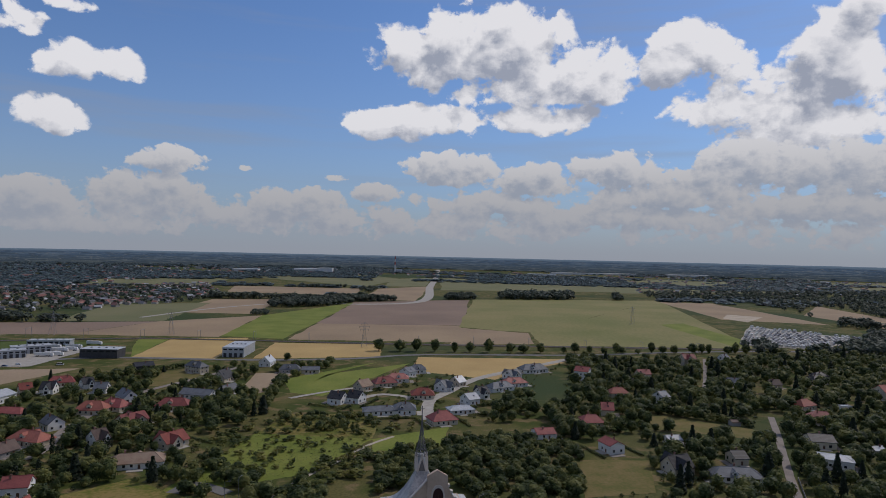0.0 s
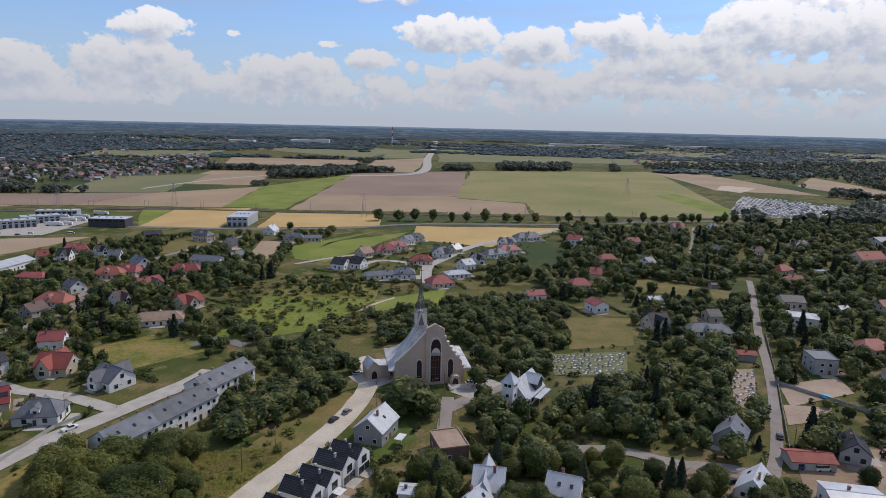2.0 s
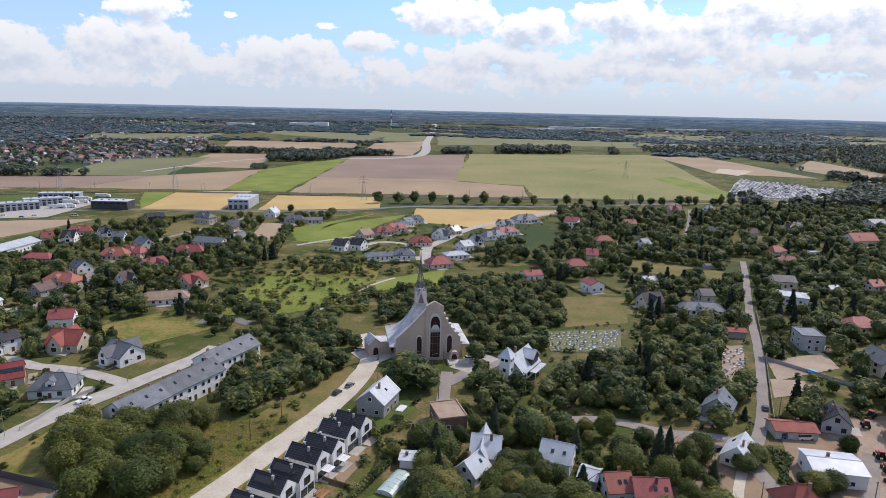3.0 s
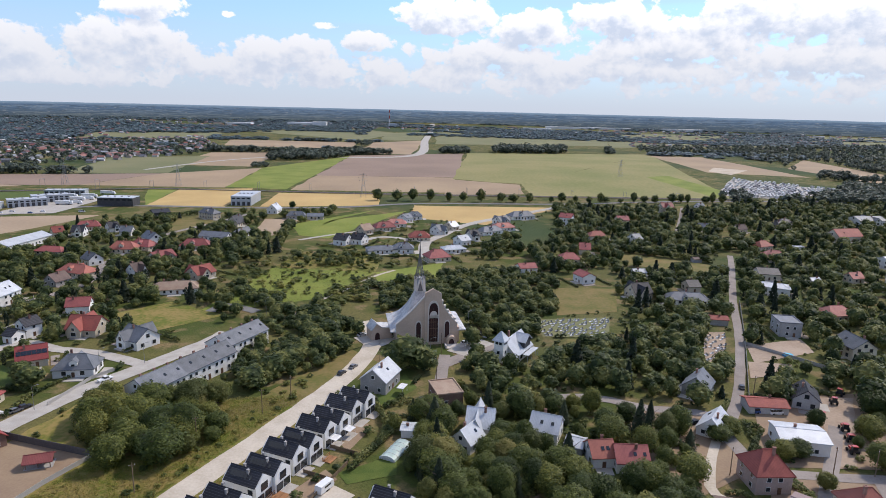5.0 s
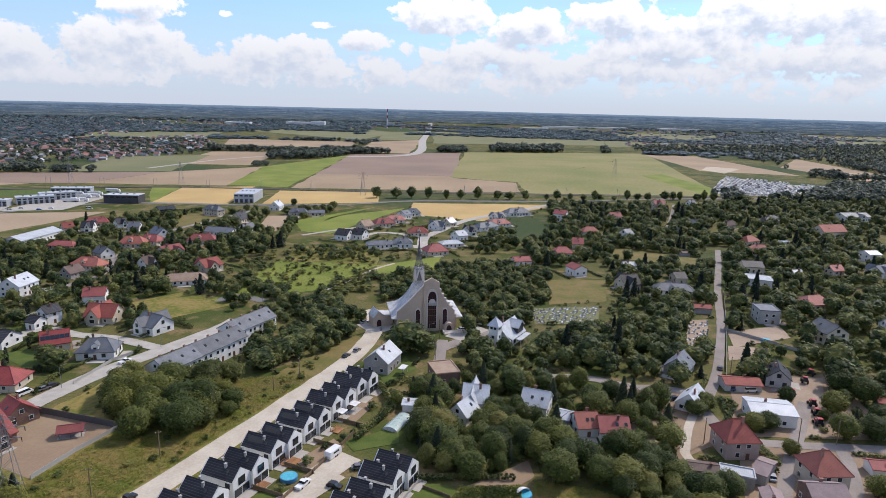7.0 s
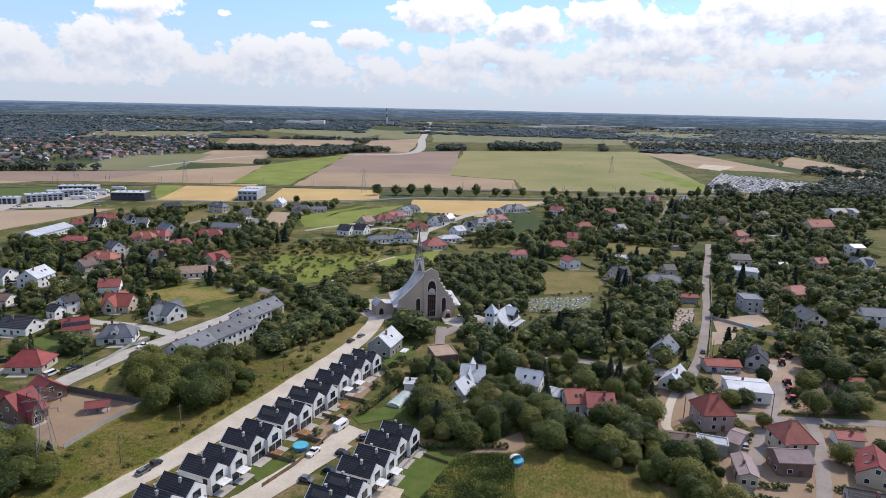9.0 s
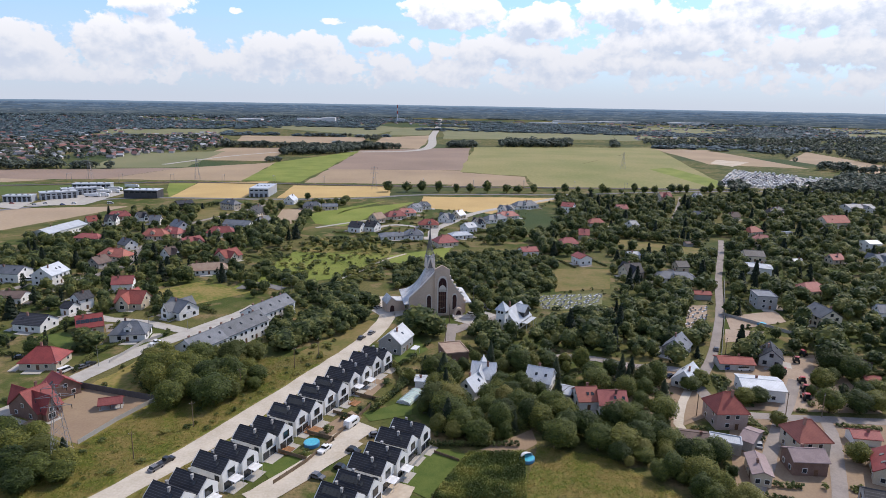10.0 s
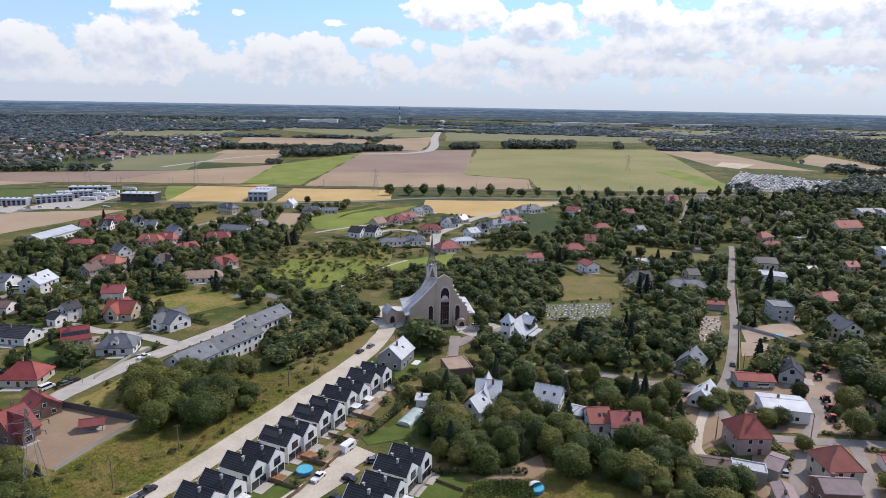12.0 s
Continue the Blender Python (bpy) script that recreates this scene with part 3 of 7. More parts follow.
# open land among the houses
field("meadow", (-121.5, 321.6), (-65.2, 354.0), (-41.4, 412.0), (-107.4, 417.5), "fresh", "sunlit green meadow with scrub", n=14, clear=False)
field("meadow", (-107.4, 417.5), (-41.4, 412.0), (-42.6, 466.0), (-101.1, 460.3), "weeds", "weedy meadow below new houses", n=12, clear=False)
field("meadow", (-41.4, 412.0), (-39.1, 389.3), (-3.4, 404.3), (0.1, 441.4), "fresh", "bright meadow strip behind the church", n=8)
field("meadow", (-161.2, 318.6), (-131.0, 296.8), (-105.2, 322.8), (-140.1, 342.1), "weeds", "empty grassy plot with a hedge")
field("meadow", (66.0, 386.0), (58.6, 335.0), (91.0, 343.5), (102.0, 388.0), "drygrass", "dry yellow garden meadow")
field("meadow", (129.5, 486.0), (122.5, 448.0), (173.0, 431.5), (184.5, 453.0), "drygrass", "dry mown meadow with a hedge")
field("meadow", (-148.2, 144.9), (-80.3, 114.4), (-34.9, 235.0), (-121.3, 229.9), "weeds", "overgrown grassy verge beside the sandy road", n=24, clear=False)
field("meadow", (-41.5, 233.5), (-24.4, 267.9), (-37.7, 282.1), (-74.6, 216.7), "drygrass", "dry grass strip between road and trees", n=12, clear=False, lift=0.07)
field("rough_grass", (14.7, 121.6), (27.9, 170.2), (49.1, 163.6), (81.0, 122.5), "weeds", "unmown yellow-green grass behind the gardens", n=16)
field("corn_plot", (-4.0, 141.5), (6.9, 164.6), (23.6, 166.3), (21.9, 142.6), "weeds", "green corn plot with rows", lift=0.06)
field("earth_patch", (6.6, 164.5), (18.7, 161.8), (28.1, 171.8), (27.4, 180.2), "dirt", "trodden bare earth at the corn plot", lift=0.1)
field("lawn", (-7.6, 168.5), (-12.6, 148.4), (-3.3, 141.5), (6.9, 164.6), "lawn", "mown green lawn of a semi-detached house", lift=0.03)
field("lawn", (-28.2, 188.4), (-24.7, 183.0), (-11.5, 188.5), (-12.2, 199.4), "lawn", "mown green lawn by the glazed cover", lift=0.03)
field("lawn", (-27.5, 229.9), (-22.6, 224.8), (-8.2, 245.6), (-13.6, 258.1), "lawn", "green lawn beside the white house", lift=0.03)
field("lawn", (-177.8, 251.0), (-156.8, 236.5), (-152.3, 244.8), (-169.3, 257.0), "lawn", "green lawn of a detached house", lift=0.03)
field("lawn", (-53.7, 155.9), (-44.2, 144.5), (-35.5, 152.6), (-44.1, 162.1), "lawn", "small back gardens with lawn", lift=0.03)
field("garden_bed", (-40.7, 176.8), (-35.0, 170.4), (-27.8, 185.4), (-31.9, 190.2), "dirt", "brown planted plots behind row houses", lift=0.03, clear=False)
field("garden_bed", (-30.6, 204.9), (-26.9, 199.9), (-21.6, 214.7), (-25.4, 220.5), "dirt", "brown vegetable plot behind row houses", lift=0.03, clear=False)
field("patio", (-8.3, 171.0), (-10.6, 165.2), (-7.9, 163.6), (-5.1, 168.6), "paved", "pale paved patio beside a lawn", lift=0.06)
field("rubble_patch", (-15.1, 150.4), (-17.8, 140.9), (-9.7, 140.0), (-8.0, 147.3), "sand", "pale rubble strewn behind an unfinished house", lift=0.06)
field("play_ground", (-134.2, 175.6), (-110.3, 164.8), (-99.9, 194.3), (-128.5, 203.2), "dirt", "bare brown yard inside a wall", lift=0.12)
field("dusty_yard", (129.5, 279.3), (122.3, 261.9), (139.4, 267.1), (146.9, 277.5), "yard", "dusty yard beside the lane", lift=0.1)
field("dusty_yard", (137.3, 298.1), (131.5, 278.0), (164.4, 291.7), (167.4, 308.8), "yard", "dry garden with a pool", lift=0.1)
field("farm_yard", (139.8, 245.5), (116.8, 197.9), (124.6, 198.3), (152.9, 246.2), "yard", "dusty farm yard with machines", lift=0.1)
field("dusty_yard", (79.0, 150.0), (118.0, 138.0), (152.0, 189.0), (96.0, 196.0), "dirt", "dusty ground between old houses", lift=0.02, clear=False)
field("dusty_yard", (96.0, 197.0), (150.0, 197.0), (158.0, 250.0), (114.0, 243.0), "dirt", "trodden farm ground with weeds", lift=0.02, clear=False)
field("dusty_yard", (64.0, 176.0), (94.0, 196.0), (96.0, 232.0), (62.0, 234.0), "dirt", "bare garden ground under trees", lift=0.02, clear=False)
field("cemetery_ground", (45.0, 327.0), (46.5, 303.0), (77.0, 304.5), (85.0, 334.0), "dull", "grassy cemetery ground with narrow paths", lift=0.1)
field("cemetery_ground", (125.4, 315.0), (107.6, 272.8), (116.0, 271.2), (135.3, 315.7), "yard", "gravelled cemetery edge along the lane", lift=0.1)
field("meadow", (57.3, 301.2), (54.9, 286.8), (72.0, 291.2), (74.8, 301.5), "drygrass", "dry grass beside the cemetery", lift=0.1)
# roads
road("village_road", [(-156.0, 161.3), (-141.7, 189.6), (-135.8, 212.2), (-125.7, 239.0), (-115.2, 258.4), (-101.4, 284.3), (-96.5, 299.2)], 8.5, PAVING, "pale paved village road")
road("side_road", [(-116.0, 260.5), (-141.3, 271.3), (-158.4, 274.0), (-178.2, 280.6), (-184.3, 261.0)], 6.0, PAVING, "pale paved side road")
road("lane", [(-91.7, 329.1), (-110.1, 338.7), (-114.3, 327.4)], 6.0, ASPHALT, "short asphalt lane end")
road("sandy_road", [(-94.3, 126.7), (-85.3, 143.2), (-75.1, 161.6), (-63.4, 187.4), (-49.7, 219.1), (-37.2, 250.7), (-30.6, 278.7), (-30.5, 303.9), (-38.5, 317.6)], 8.2, SANDROAD, "pale sandy access road beside the row houses")
road("church_forecourt", [(-35.2, 290.5), (-26.9, 295.3), (-21.0, 291.5)], 14.0, PAVING, "paved forecourt beside the church")
road("sandy_lane", [(-50.1, 139.4), (-45.8, 144.9), (-36.8, 158.7), (-28.4, 171.3)], 8.5, SANDROAD, "pale gravel court between row houses")
road("sandy_lane", [(-32.4, 169.8), (-25.3, 180.4)], 9.0, SANDROAD, "pale gravel parking place", lift=0.12)
road("long_lane", [(89.6, 211.5), (98.6, 225.5), (109.2, 243.6), (121.9, 270.1), (139.9, 311.4), (161.0, 365.9), (193.1, 441.5), (210.7, 484.7)], 4.0, DUST, "narrow straight lane between gardens")
road("garden_lane", [(190.0, 545.0), (215.0, 605.0), (238.4, 664.5), (260.3, 721.9)], 3.0, DUST, "pale lane between gardens up to the country road")
road("church_drive", [(-0.6, 237.1), (0.4, 254.3), (1.8, 278.5)], 4.5, DUST, "narrow paved lane up to the church steps")
road("church_drive", [(1.1, 268.1), (11.6, 279.2), (24.3, 292.1)], 6.5, DUST, "paved parking drive beside the church", lift=0.1)
field("church_parking", (2.6, 283.3), (10.2, 277.5), (23.5, 292.8), (15.0, 300.9), "paved", "paved parking place by the church steps", lift=0.1)
road("church_lane", [(-0.6, 237.1), (-4.3, 231.2), (-7.5, 228.3)], 4.0, DUST, "short lane below the church")
road("garden_lane", [(31.0, 239.0), (54.3, 241.5), (66.8, 236.5), (74.9, 233.1), (89.8, 231.3), (98.6, 225.5)], 5.0, DUST, "pale garden lane with trees")
road("garden_track", [(90.9, 216.2), (83.0, 202.3), (76.0, 186.2), (77.2, 180.9)], 3.0, SANDROAD, "curving dirt track to a house")
road("yard_road", [(81.2, 145.2), (91.2, 158.4), (100.7, 173.7), (109.9, 187.9), (121.0, 204.3), (132.9, 223.4)], 4.2, DUST, "dusty yard road between houses")
road("yard_road", [(93.0, 216.3), (95.3, 196.8), (112.2, 192.5), (126.6, 191.8), (157.0, 190.3)], 4.6, DUST, "village street past the farm yard", lift=0.1)
road("yard_road", [(126.6, 191.8), (120.3, 174.6), (93.8, 124.8)], 4.0, DUST, "narrow street beside a tiled house", lift=0.11)
road("country_road", [(-452.0, 490.2), (-398.5, 566.4), (-330.6, 638.8), (-188.5, 649.8), (-97.5, 670.0), (-26.6, 705.3), (128.2, 726.8), (234.9, 760.6), (346.6, 786.5), (571.7, 813.5)], 8.0, ASPHALT, "straight country road lined with trees")
road("new_street", [(-110.2, 503.0), (-86.7, 527.9), (-55.6, 553.0)], 4.0, PAVING, "pale estate path at the field edge")
road("new_street", [(-12.4, 455.1), (-13.9, 501.4), (-0.4, 537.4), (20.4, 585.3), (55.6, 629.1), (117.3, 698.9)], 8.0, PAVING, "wide pale estate street under construction")
road("new_street", [(-14.0, 506.1), (-47.7, 521.9), (-67.9, 495.8)], 5.5, PAVING, "pale estate side street", lift=0.1)
road("estate_street", [(-225.7, 373.4), (-202.1, 361.8), (-202.3, 382.5), (-213.8, 421.3), (-216.6, 503.7), (-195.8, 566.0), (-180.3, 620.8)], 5.0, DUST, "winding pale estate street")
road("estate_street", [(-236.0, 312.9), (-228.8, 329.4), (-211.0, 336.5), (-204.6, 353.9)], 5.0, DUST, "pale estate street by a white house")
road("meadow_track", [(-72.3, 325.3), (-64.6, 350.4), (-54.5, 371.4), (-42.1, 400.9), (-30.5, 417.8)], 2.2, SANDROAD, "faint sandy track across the meadow", clear=False)
road("far_road", [(-187.5, 1295.8), (-61.7, 1425.2), (-65.1, 2021.1), (-64.8, 2729.6), (-74.0, 3440.0)], 22.0, PAVING, "new pale dual road across the fields", lift=0.25)
road("far_road", [(-448.6, 979.8), (-395.9, 1163.7), (-302.6, 1297.8), (-187.5, 1295.8)], 9.0, PAVING, "new pale road towards the town", lift=0.2)
road("railway_bed", [(-651.8, 675.0), (-515.2, 710.2), (-333.7, 770.1), (-70.7, 772.2), (95.6, 781.1), (351.2, 797.5)], 7.0, mat("ballast", (0.13, 0.1, 0.085), (0.08, 0.065, 0.055), 0.95, world_space=True, scale=0.2), "dark railway ballast across the fields", lift=0.4)


# ---- houses ----
def window_mesh(w, h, frame_mat):
    t = 0.12
    bm = box(bmesh.new(), 0, 0, 0, w, 0.14, h)
    me = bpy.data.meshes.new("window")
    bm.to_mesh(me)
    bm.free()
    me.materials.append(frame_mat)
    bm = box(bmesh.new(), 0, 0.06, t, w - 2 * t, 0.06, h - 2 * t)
    pane = bpy.data.meshes.new("pane")
    bm.to_mesh(pane)
    bm.free()
    pane.materials.append(GLASS)
    return me, pane


def door_mesh():
    bm = box(bmesh.new(), 0, 0, 0, 1.1, 0.12, 2.1)
    me = bpy.data.meshes.new("door")
    bm.to_mesh(me)
    bm.free()
    me.materials.append(DOORWOOD)
    return me


WIN = {"std": window_mesh(1.4, 1.5, FRAME), "wide": window_mesh(2.4, 2.0, FRAME), "dark": window_mesh(1.5, 1.6, DARKFRAME), "big": window_mesh(2.6, 2.2, DARKFRAME)}
DOOR = door_mesh()


def add_window(parent, kind, x, y, z, rz):
    """A window in a wall whose outside looks along local y turned by rz."""
    w = link_part("window", WIN[kind][0], parent, m=pose(x, y, z, 0, 0, rz))
    link_part("pane", WIN[kind][1], w)
    return w


def hip_roof(bm, L, W, e, r, run, o=0.5, t=0.25):
    """A hipped roof over a block L by W, its ridge along x."""
    hx, hy = L / 2 + o, W / 2 + o
    rx = max(hx - run, 0.15)
    z = e - o * (r - e) / (W / 2) * 0.5
    low = [bm.verts.new((sx * hx, sy * hy, z - t)) for sx, sy in ((-1, -1), (1, -1), (1, 1), (-1, 1))]
    up = [bm.verts.new((sx * hx, sy * hy, z)) for sx, sy in ((-1, -1), (1, -1), (1, 1), (-1, 1))]
    a, b = bm.verts.new((-rx, 0, r)), bm.verts.new((rx, 0, r))
    bm.faces.new(low[::-1])
    for i in range(4):
        bm.faces.new((low[i], low[(i + 1) % 4], up[(i + 1) % 4], up[i]))
    bm.faces.new((up[0], up[1], b, a))
    bm.faces.new((up[1], up[2], b))
    bm.faces.new((up[2], up[3], a, b))
    bm.faces.new((up[3], up[0], a))
    bar(bm, (-rx, 0, r), (rx, 0, r), 0.16, 6)
    for i, q in ((0, (-rx, 0, r)), (3, (-rx, 0, r)), (1, (rx, 0, r)), (2, (rx, 0, r))):
        bar(bm, up[i].co, q, 0.13, 5)


def gable_roof(bm, L, W, e, r, o=0.5, og=0.4, t=0.26):
    """Two thick slopes, ridge along x."""
    s = (r - e) / (W / 2)
    prof = [(-W / 2 - o, e - o * s), (0, r), (W / 2 + o, e - o * s), (W / 2 + o, e - o * s + t), (0, r + t * 1.25), (-W / 2 - o, e - o * s + t)]
    n0 = len(bm.verts)
    prism(bm, prof, -L / 2 - og, L / 2 + og)
    bm.verts.ensure_lookup_table()
    for v in bm.verts[n0:]:
        v.co = Vector((v.co.y, -v.co.x, v.co.z))
    n0 = len(bm.verts)
    bar(bm, (-L / 2 - og, 0, r + t * 1.2), (L / 2 + og, 0, r + t * 1.2), 0.15, 6)


def gable_wall(bm, L, W, e, r, x=0.0, y=0.0, turn=False):
    n0 = len(bm.verts)
    prism(bm, [(-W / 2, -0.3), (W / 2, -0.3), (W / 2, e), (0, r - 0.02), (-W / 2, e)], -L / 2, L / 2)
    bm.verts.ensure_lookup_table()
    for v in bm.verts[n0:]:
        c = v.co
        v.co = Vector((c.x + x, c.y + y, c.z)) if turn else Vector((c.y + x, -c.x + y, c.z))


ROOFWORD = {"maroon": "maroon tile", "red": "red tile", "orange": "orange tile", "brick": "brick-red tile", "pink": "pink tile", "brown": "brown tile",
            "pinkgrey": "felt", "tan": "tan tile", "grey": "grey tile", "dark": "anthracite tile", "light": "pale metal"}


PLOTS = []


def dormer(h, x, s, L, W, e, r, wall, roof):
    """A small gabled dormer on the slope that looks along s times local y."""
    w, top = 2.8, e + (r - e) * 0.8
    bm = bmesh.new()
    gable_wall(bm, W * 0.36, w, top - 1.0, top, x, s * W * 0.24, True)
    for v in bm.verts:
        v.co.z = max(v.co.z, e - 0.4)
    d = part("dormer", bm, WALL[wall], h)
    bm = bmesh.new()
    gable_roof(bm, W * 0.36, w, top - 1.0, top, 0.25, 0.2, 0.16)
    part("dormer_roof", bm, ROOF[roof], d, m=pose(x, s * W * 0.24, 0.02, 0, 0, 90))
    add_window(d, "std", x, s * (W * 0.42 + 0.02), e + 0.1, 180 if s < 0 else 0)


def house(x, y, rot, L, W, e, r, style, roof, wall, near="among gardens", name="house", category="house", rich=True, panels=0, dormers=0):
    """A house: L along its ridge, W across, eaves at e and ridge at r."""
    rng = random.Random(round(x * 13 + y * 7))
    words = {"hip": "a hipped", "gable": "a gabled", "cross": "a cross-gabled", "flat": "a flat"}[style]
    h = thing(name, x, y, 0, rot, f"{wall} {name.replace('_', ' ')} with {words} {ROOFWORD[roof]} roof {near}", category)
    BLOCKS.append((x, y, math.hypot(L, W) / 2 * 0.85))
    BLOCKS.append((x * 0.98, y - 7.0, math.hypot(L, W) / 2 * 0.6))      # front garden
    PLOTS.append((x, y, rot, L, W))
    bm = bmesh.new()
    if style in ("hip", "flat"):
        box(bm, 0, 0, -0.3, L, W, e + 0.3)
    else:
        gable_wall(bm, L, W, e, r)
    wing = 0
    if style == "cross":
        wing = rng.choice((-1, 1)) * L * 0.12
        wl, ww = W * 0.5 + 2.2, min(L * 0.45, 6.0)
        for s in (-1, 1):
            gable_wall(bm, wl, ww, e + 0.15, r - 0.5, wing, s * wl / 2, True)
    part("wall", bm, WALL[wall], h)
    bm = bmesh.new()
    if style == "hip":
        hip_roof(bm, L, W, e, r, W * 0.42)
    elif style == "flat":
        box(bm, 0, 0, e, L + 0.3, W + 0.3, 0.12)
        for sx in (-1, 1):
            box(bm, sx * (L / 2 + 0.02), 0, e + 0.12, 0.3, W + 0.34, 0.35)
            box(bm, 0, sx * (W / 2 + 0.02), e + 0.12, L - 0.26, 0.3, 0.35)
    else:
        gable_roof(bm, L, W, e, r)
    part("roof", bm, ROOF[roof], h)
    if style == "cross":
        bm = bmesh.new()
        gable_roof(bm, 2 * wl, ww, e + 0.15, r - 0.5, 0.35, 0.35, 0.22)
        part("cross_roof", bm, ROOF[roof], h, m=pose(wing, 0, 0.05, 0, 0, 90))
    if style != "flat" and L > 6:
        cx, cy = rng.uniform(-0.25, 0.25) * L, rng.choice((-1, 1)) * W * 0.12
        bm = box(bmesh.new(), cx, cy, r - 2.0, 0.75, 0.55, 3.0)
        box(bm, cx, cy, r + 1.0, 0.95, 0.75, 0.14)
        for k in (-0.16, 0.16):
            bar(bm, (cx + k, cy, r + 1.1), (cx + k, cy, r + 1.35), 0.1, 6)
        part("chimney", bm, CHIM, h)
    if not rich:
        return h
    kind = "dark" if roof in ("dark", "grey") and rng.random() < 0.5 else "std"
    floors = [1.0] + ([3.8] if e > 5.2 else [])
    for z in floors:
        for s, rz in ((-1, 180), (1, 0)):
            n = max(1, int((L - 1.5) / 3.2))
            for i in range(n):
                px = (i - (n - 1) / 2) * 3.2
                if z == 1.0 and s == -1 and i == n // 2:
                    link_part("door", DOOR, h, m=pose(px, s * (W / 2 + 0.03), 0.05, 0, 0, rz))
                elif not (style == "cross" and abs(px - wing) < ww / 2 + 0.8):
                    add_window(h, kind, px, s * (W / 2 + 0.03), z, rz)
    zs = floors + ([e + 0.4] if style in ("gable", "cross") and r - e > 2.6 else [])
    for z in zs:
        for s, rz in ((-1, 90), (1, -90)):
            offs = (0,) if z > e else (-W / 4, W / 4)
            for k in offs:
                add_window(h, kind, s * (L / 2 + 0.03), k, z, rz)
    if style == "cross":
        for s, rz in ((-1, 180), (1, 0)):
            add_window(h, "wide", wing, s * (wl + 0.03), 0.9, rz)
            add_window(h, kind, wing, s * (wl + 0.03), e - 0.2, rz)
    if style in ("gable",) and r - e > 2.6:
        sl = math.degrees(math.atan2(r - e, W / 2))
        for s in (-1, 1):
            for k in range(rng.choice((0, 1, 2))):
                px = rng.uniform(-0.3, 0.3) * L + k
                bm = box(bmesh.new(), 0, 0, 0, 0.9, 1.2, 0.1)
                part("roof_window", bm, GLASS, h, "dark roof window",
                     m=pose(px, s * W * 0.27, e + (r - e) * 0.46 + 0.34, 0, 0, 0) @ pose(0, 0, 0, -s * sl))
    if style == "hip" and L > 8 and r - e > 2.8 and dormers >= 0:
        for s in (-1, 1):
            if rng.random() < 0.6:
                dormer(h, rng.uniform(-0.12, 0.12) * L, s, L, W, e, r, wall, roof)
    if name == "house" and L > 6 and not (x > 60 and y < 235):
        s = rng.choice((-1, 1))
        part("terrace", box(bmesh.new(), rng.uniform(-1, 1), -W / 2 - 1.9, 0.0, min(L * 0.6, 7), 3.6, 0.22), PAVING, h, "pale paved terrace")
        part("driveway", box(bmesh.new(), s * (L / 2 + 2.4), -1.5, -0.02, 3.2, W * 0.9, 0.2), rng.choice((PAVING, DUST)), h, "paved driveway")
    for k in range(panels):
        sl = math.degrees(math.atan2(r - e, W / 2))
        bm = box(bmesh.new(), 0, 0, 0, 1.6, 0.98, 0.06)
        part("solar_panel", bm, GLASS, h, "dark solar panel",
             m=pose((k % 6 - 2.5) * 1.72, -W * 0.27, e + (r - e) * 0.46 + 0.36, sl) @ pose(0, (k // 6 - 0.5) * 1.1, 0))
    return h


house(-155.5, 222.1, 4, 13.6, 11.4, 3.2, 7.5, "hip", "maroon", "cream", "among gardens", dormers=-1)
house(-134.2, 183.2, 67, 8.3, 14.0, 3.5, 9, "cross", "maroon", "brown", "among gardens")
house(-137.3, 252.4, 10, 14.2, 10.6, 3.5, 7.5, "hip", "grey", "white", "among gardens")
house(-159.8, 260.4, 32, 10.3, 12.0, 3.2, 7, "gable", "maroon", "cream", "among gardens", panels=12)
house(-184.6, 261.3, -8, 13.6, 11.0, 3.5, 6.5, "gable", "dark", "white", "among gardens")
house(-180.2, 290.4, 61, 7.0, 8.0, 5.5, 8, "gable", "dark", "white", "among gardens")
house(-181.6, 282.4, -15, 5.0, 6.5, 3.5, 5.5, "gable", "dark", "white", "among gardens")
house(-221.8, 332.4, 85, 14.2, 12.0, 6, 10, "gable", "light", "white", "among gardens")
house(-248.5, 337.1, -5, 20.1, 12.0, 5, 8, "gable", "grey", "white", "among gardens")
house(-220.6, 298.7, 4, 13.6, 10.0, 3, 5, "gable", "brown", "white", "among gardens")
house(-175.7, 321.8, 16, 10.2, 9.0, 4.5, 7.5, "gable", "red", "white", "among gardens")
house(-156.9, 294.5, -3, 13.6, 11.0, 3.5, 8, "cross", "brick", "cream", "among gardens")
house(-128.1, 282.0, -29, 12.0, 11.0, 4, 8, "cross", "grey", "white", "among gardens")
house(-294.0, 459.6, 83, 40.3, 15.0, 4.5, 7, "gable", "light", "white", "among gardens", name="hall", category="hall")
house(-260.1, 439.2, -4, 18.6, 9.7, 3, 5.5, "hip", "red", "cream", "among gardens")
house(-214.1, 388.3, -18, 20.2, 10.6, 3.2, 7, "hip", "orange", "cream", "among gardens")
house(-214.9, 369.0, 73, 10.1, 9.0, 3, 6.5, "gable", "brown", "grey", "among gardens")
house(-220.5, 415.4, -35, 10.3, 9.0, 4, 7.5, "gable", "grey", "white", "among gardens")
house(-218.0, 451.2, 6, 17.4, 11.4, 3.2, 7.5, "hip", "orange", "cream", "among gardens")
house(-209.1, 461.3, -21, 16.9, 9.7, 3.2, 7, "hip", "red", "cream", "among gardens")
house(-213.1, 482.3, -42, 14.2, 9.0, 4, 8, "gable", "grey", "white", "among gardens")
house(-182.5, 428.6, 55, 14.2, 11.0, 3.2, 6.5, "cross", "red", "cream", "among gardens")
house(-180.3, 389.5, 58, 7.2, 10.0, 4, 8, "cross", "brown", "white", "among gardens")
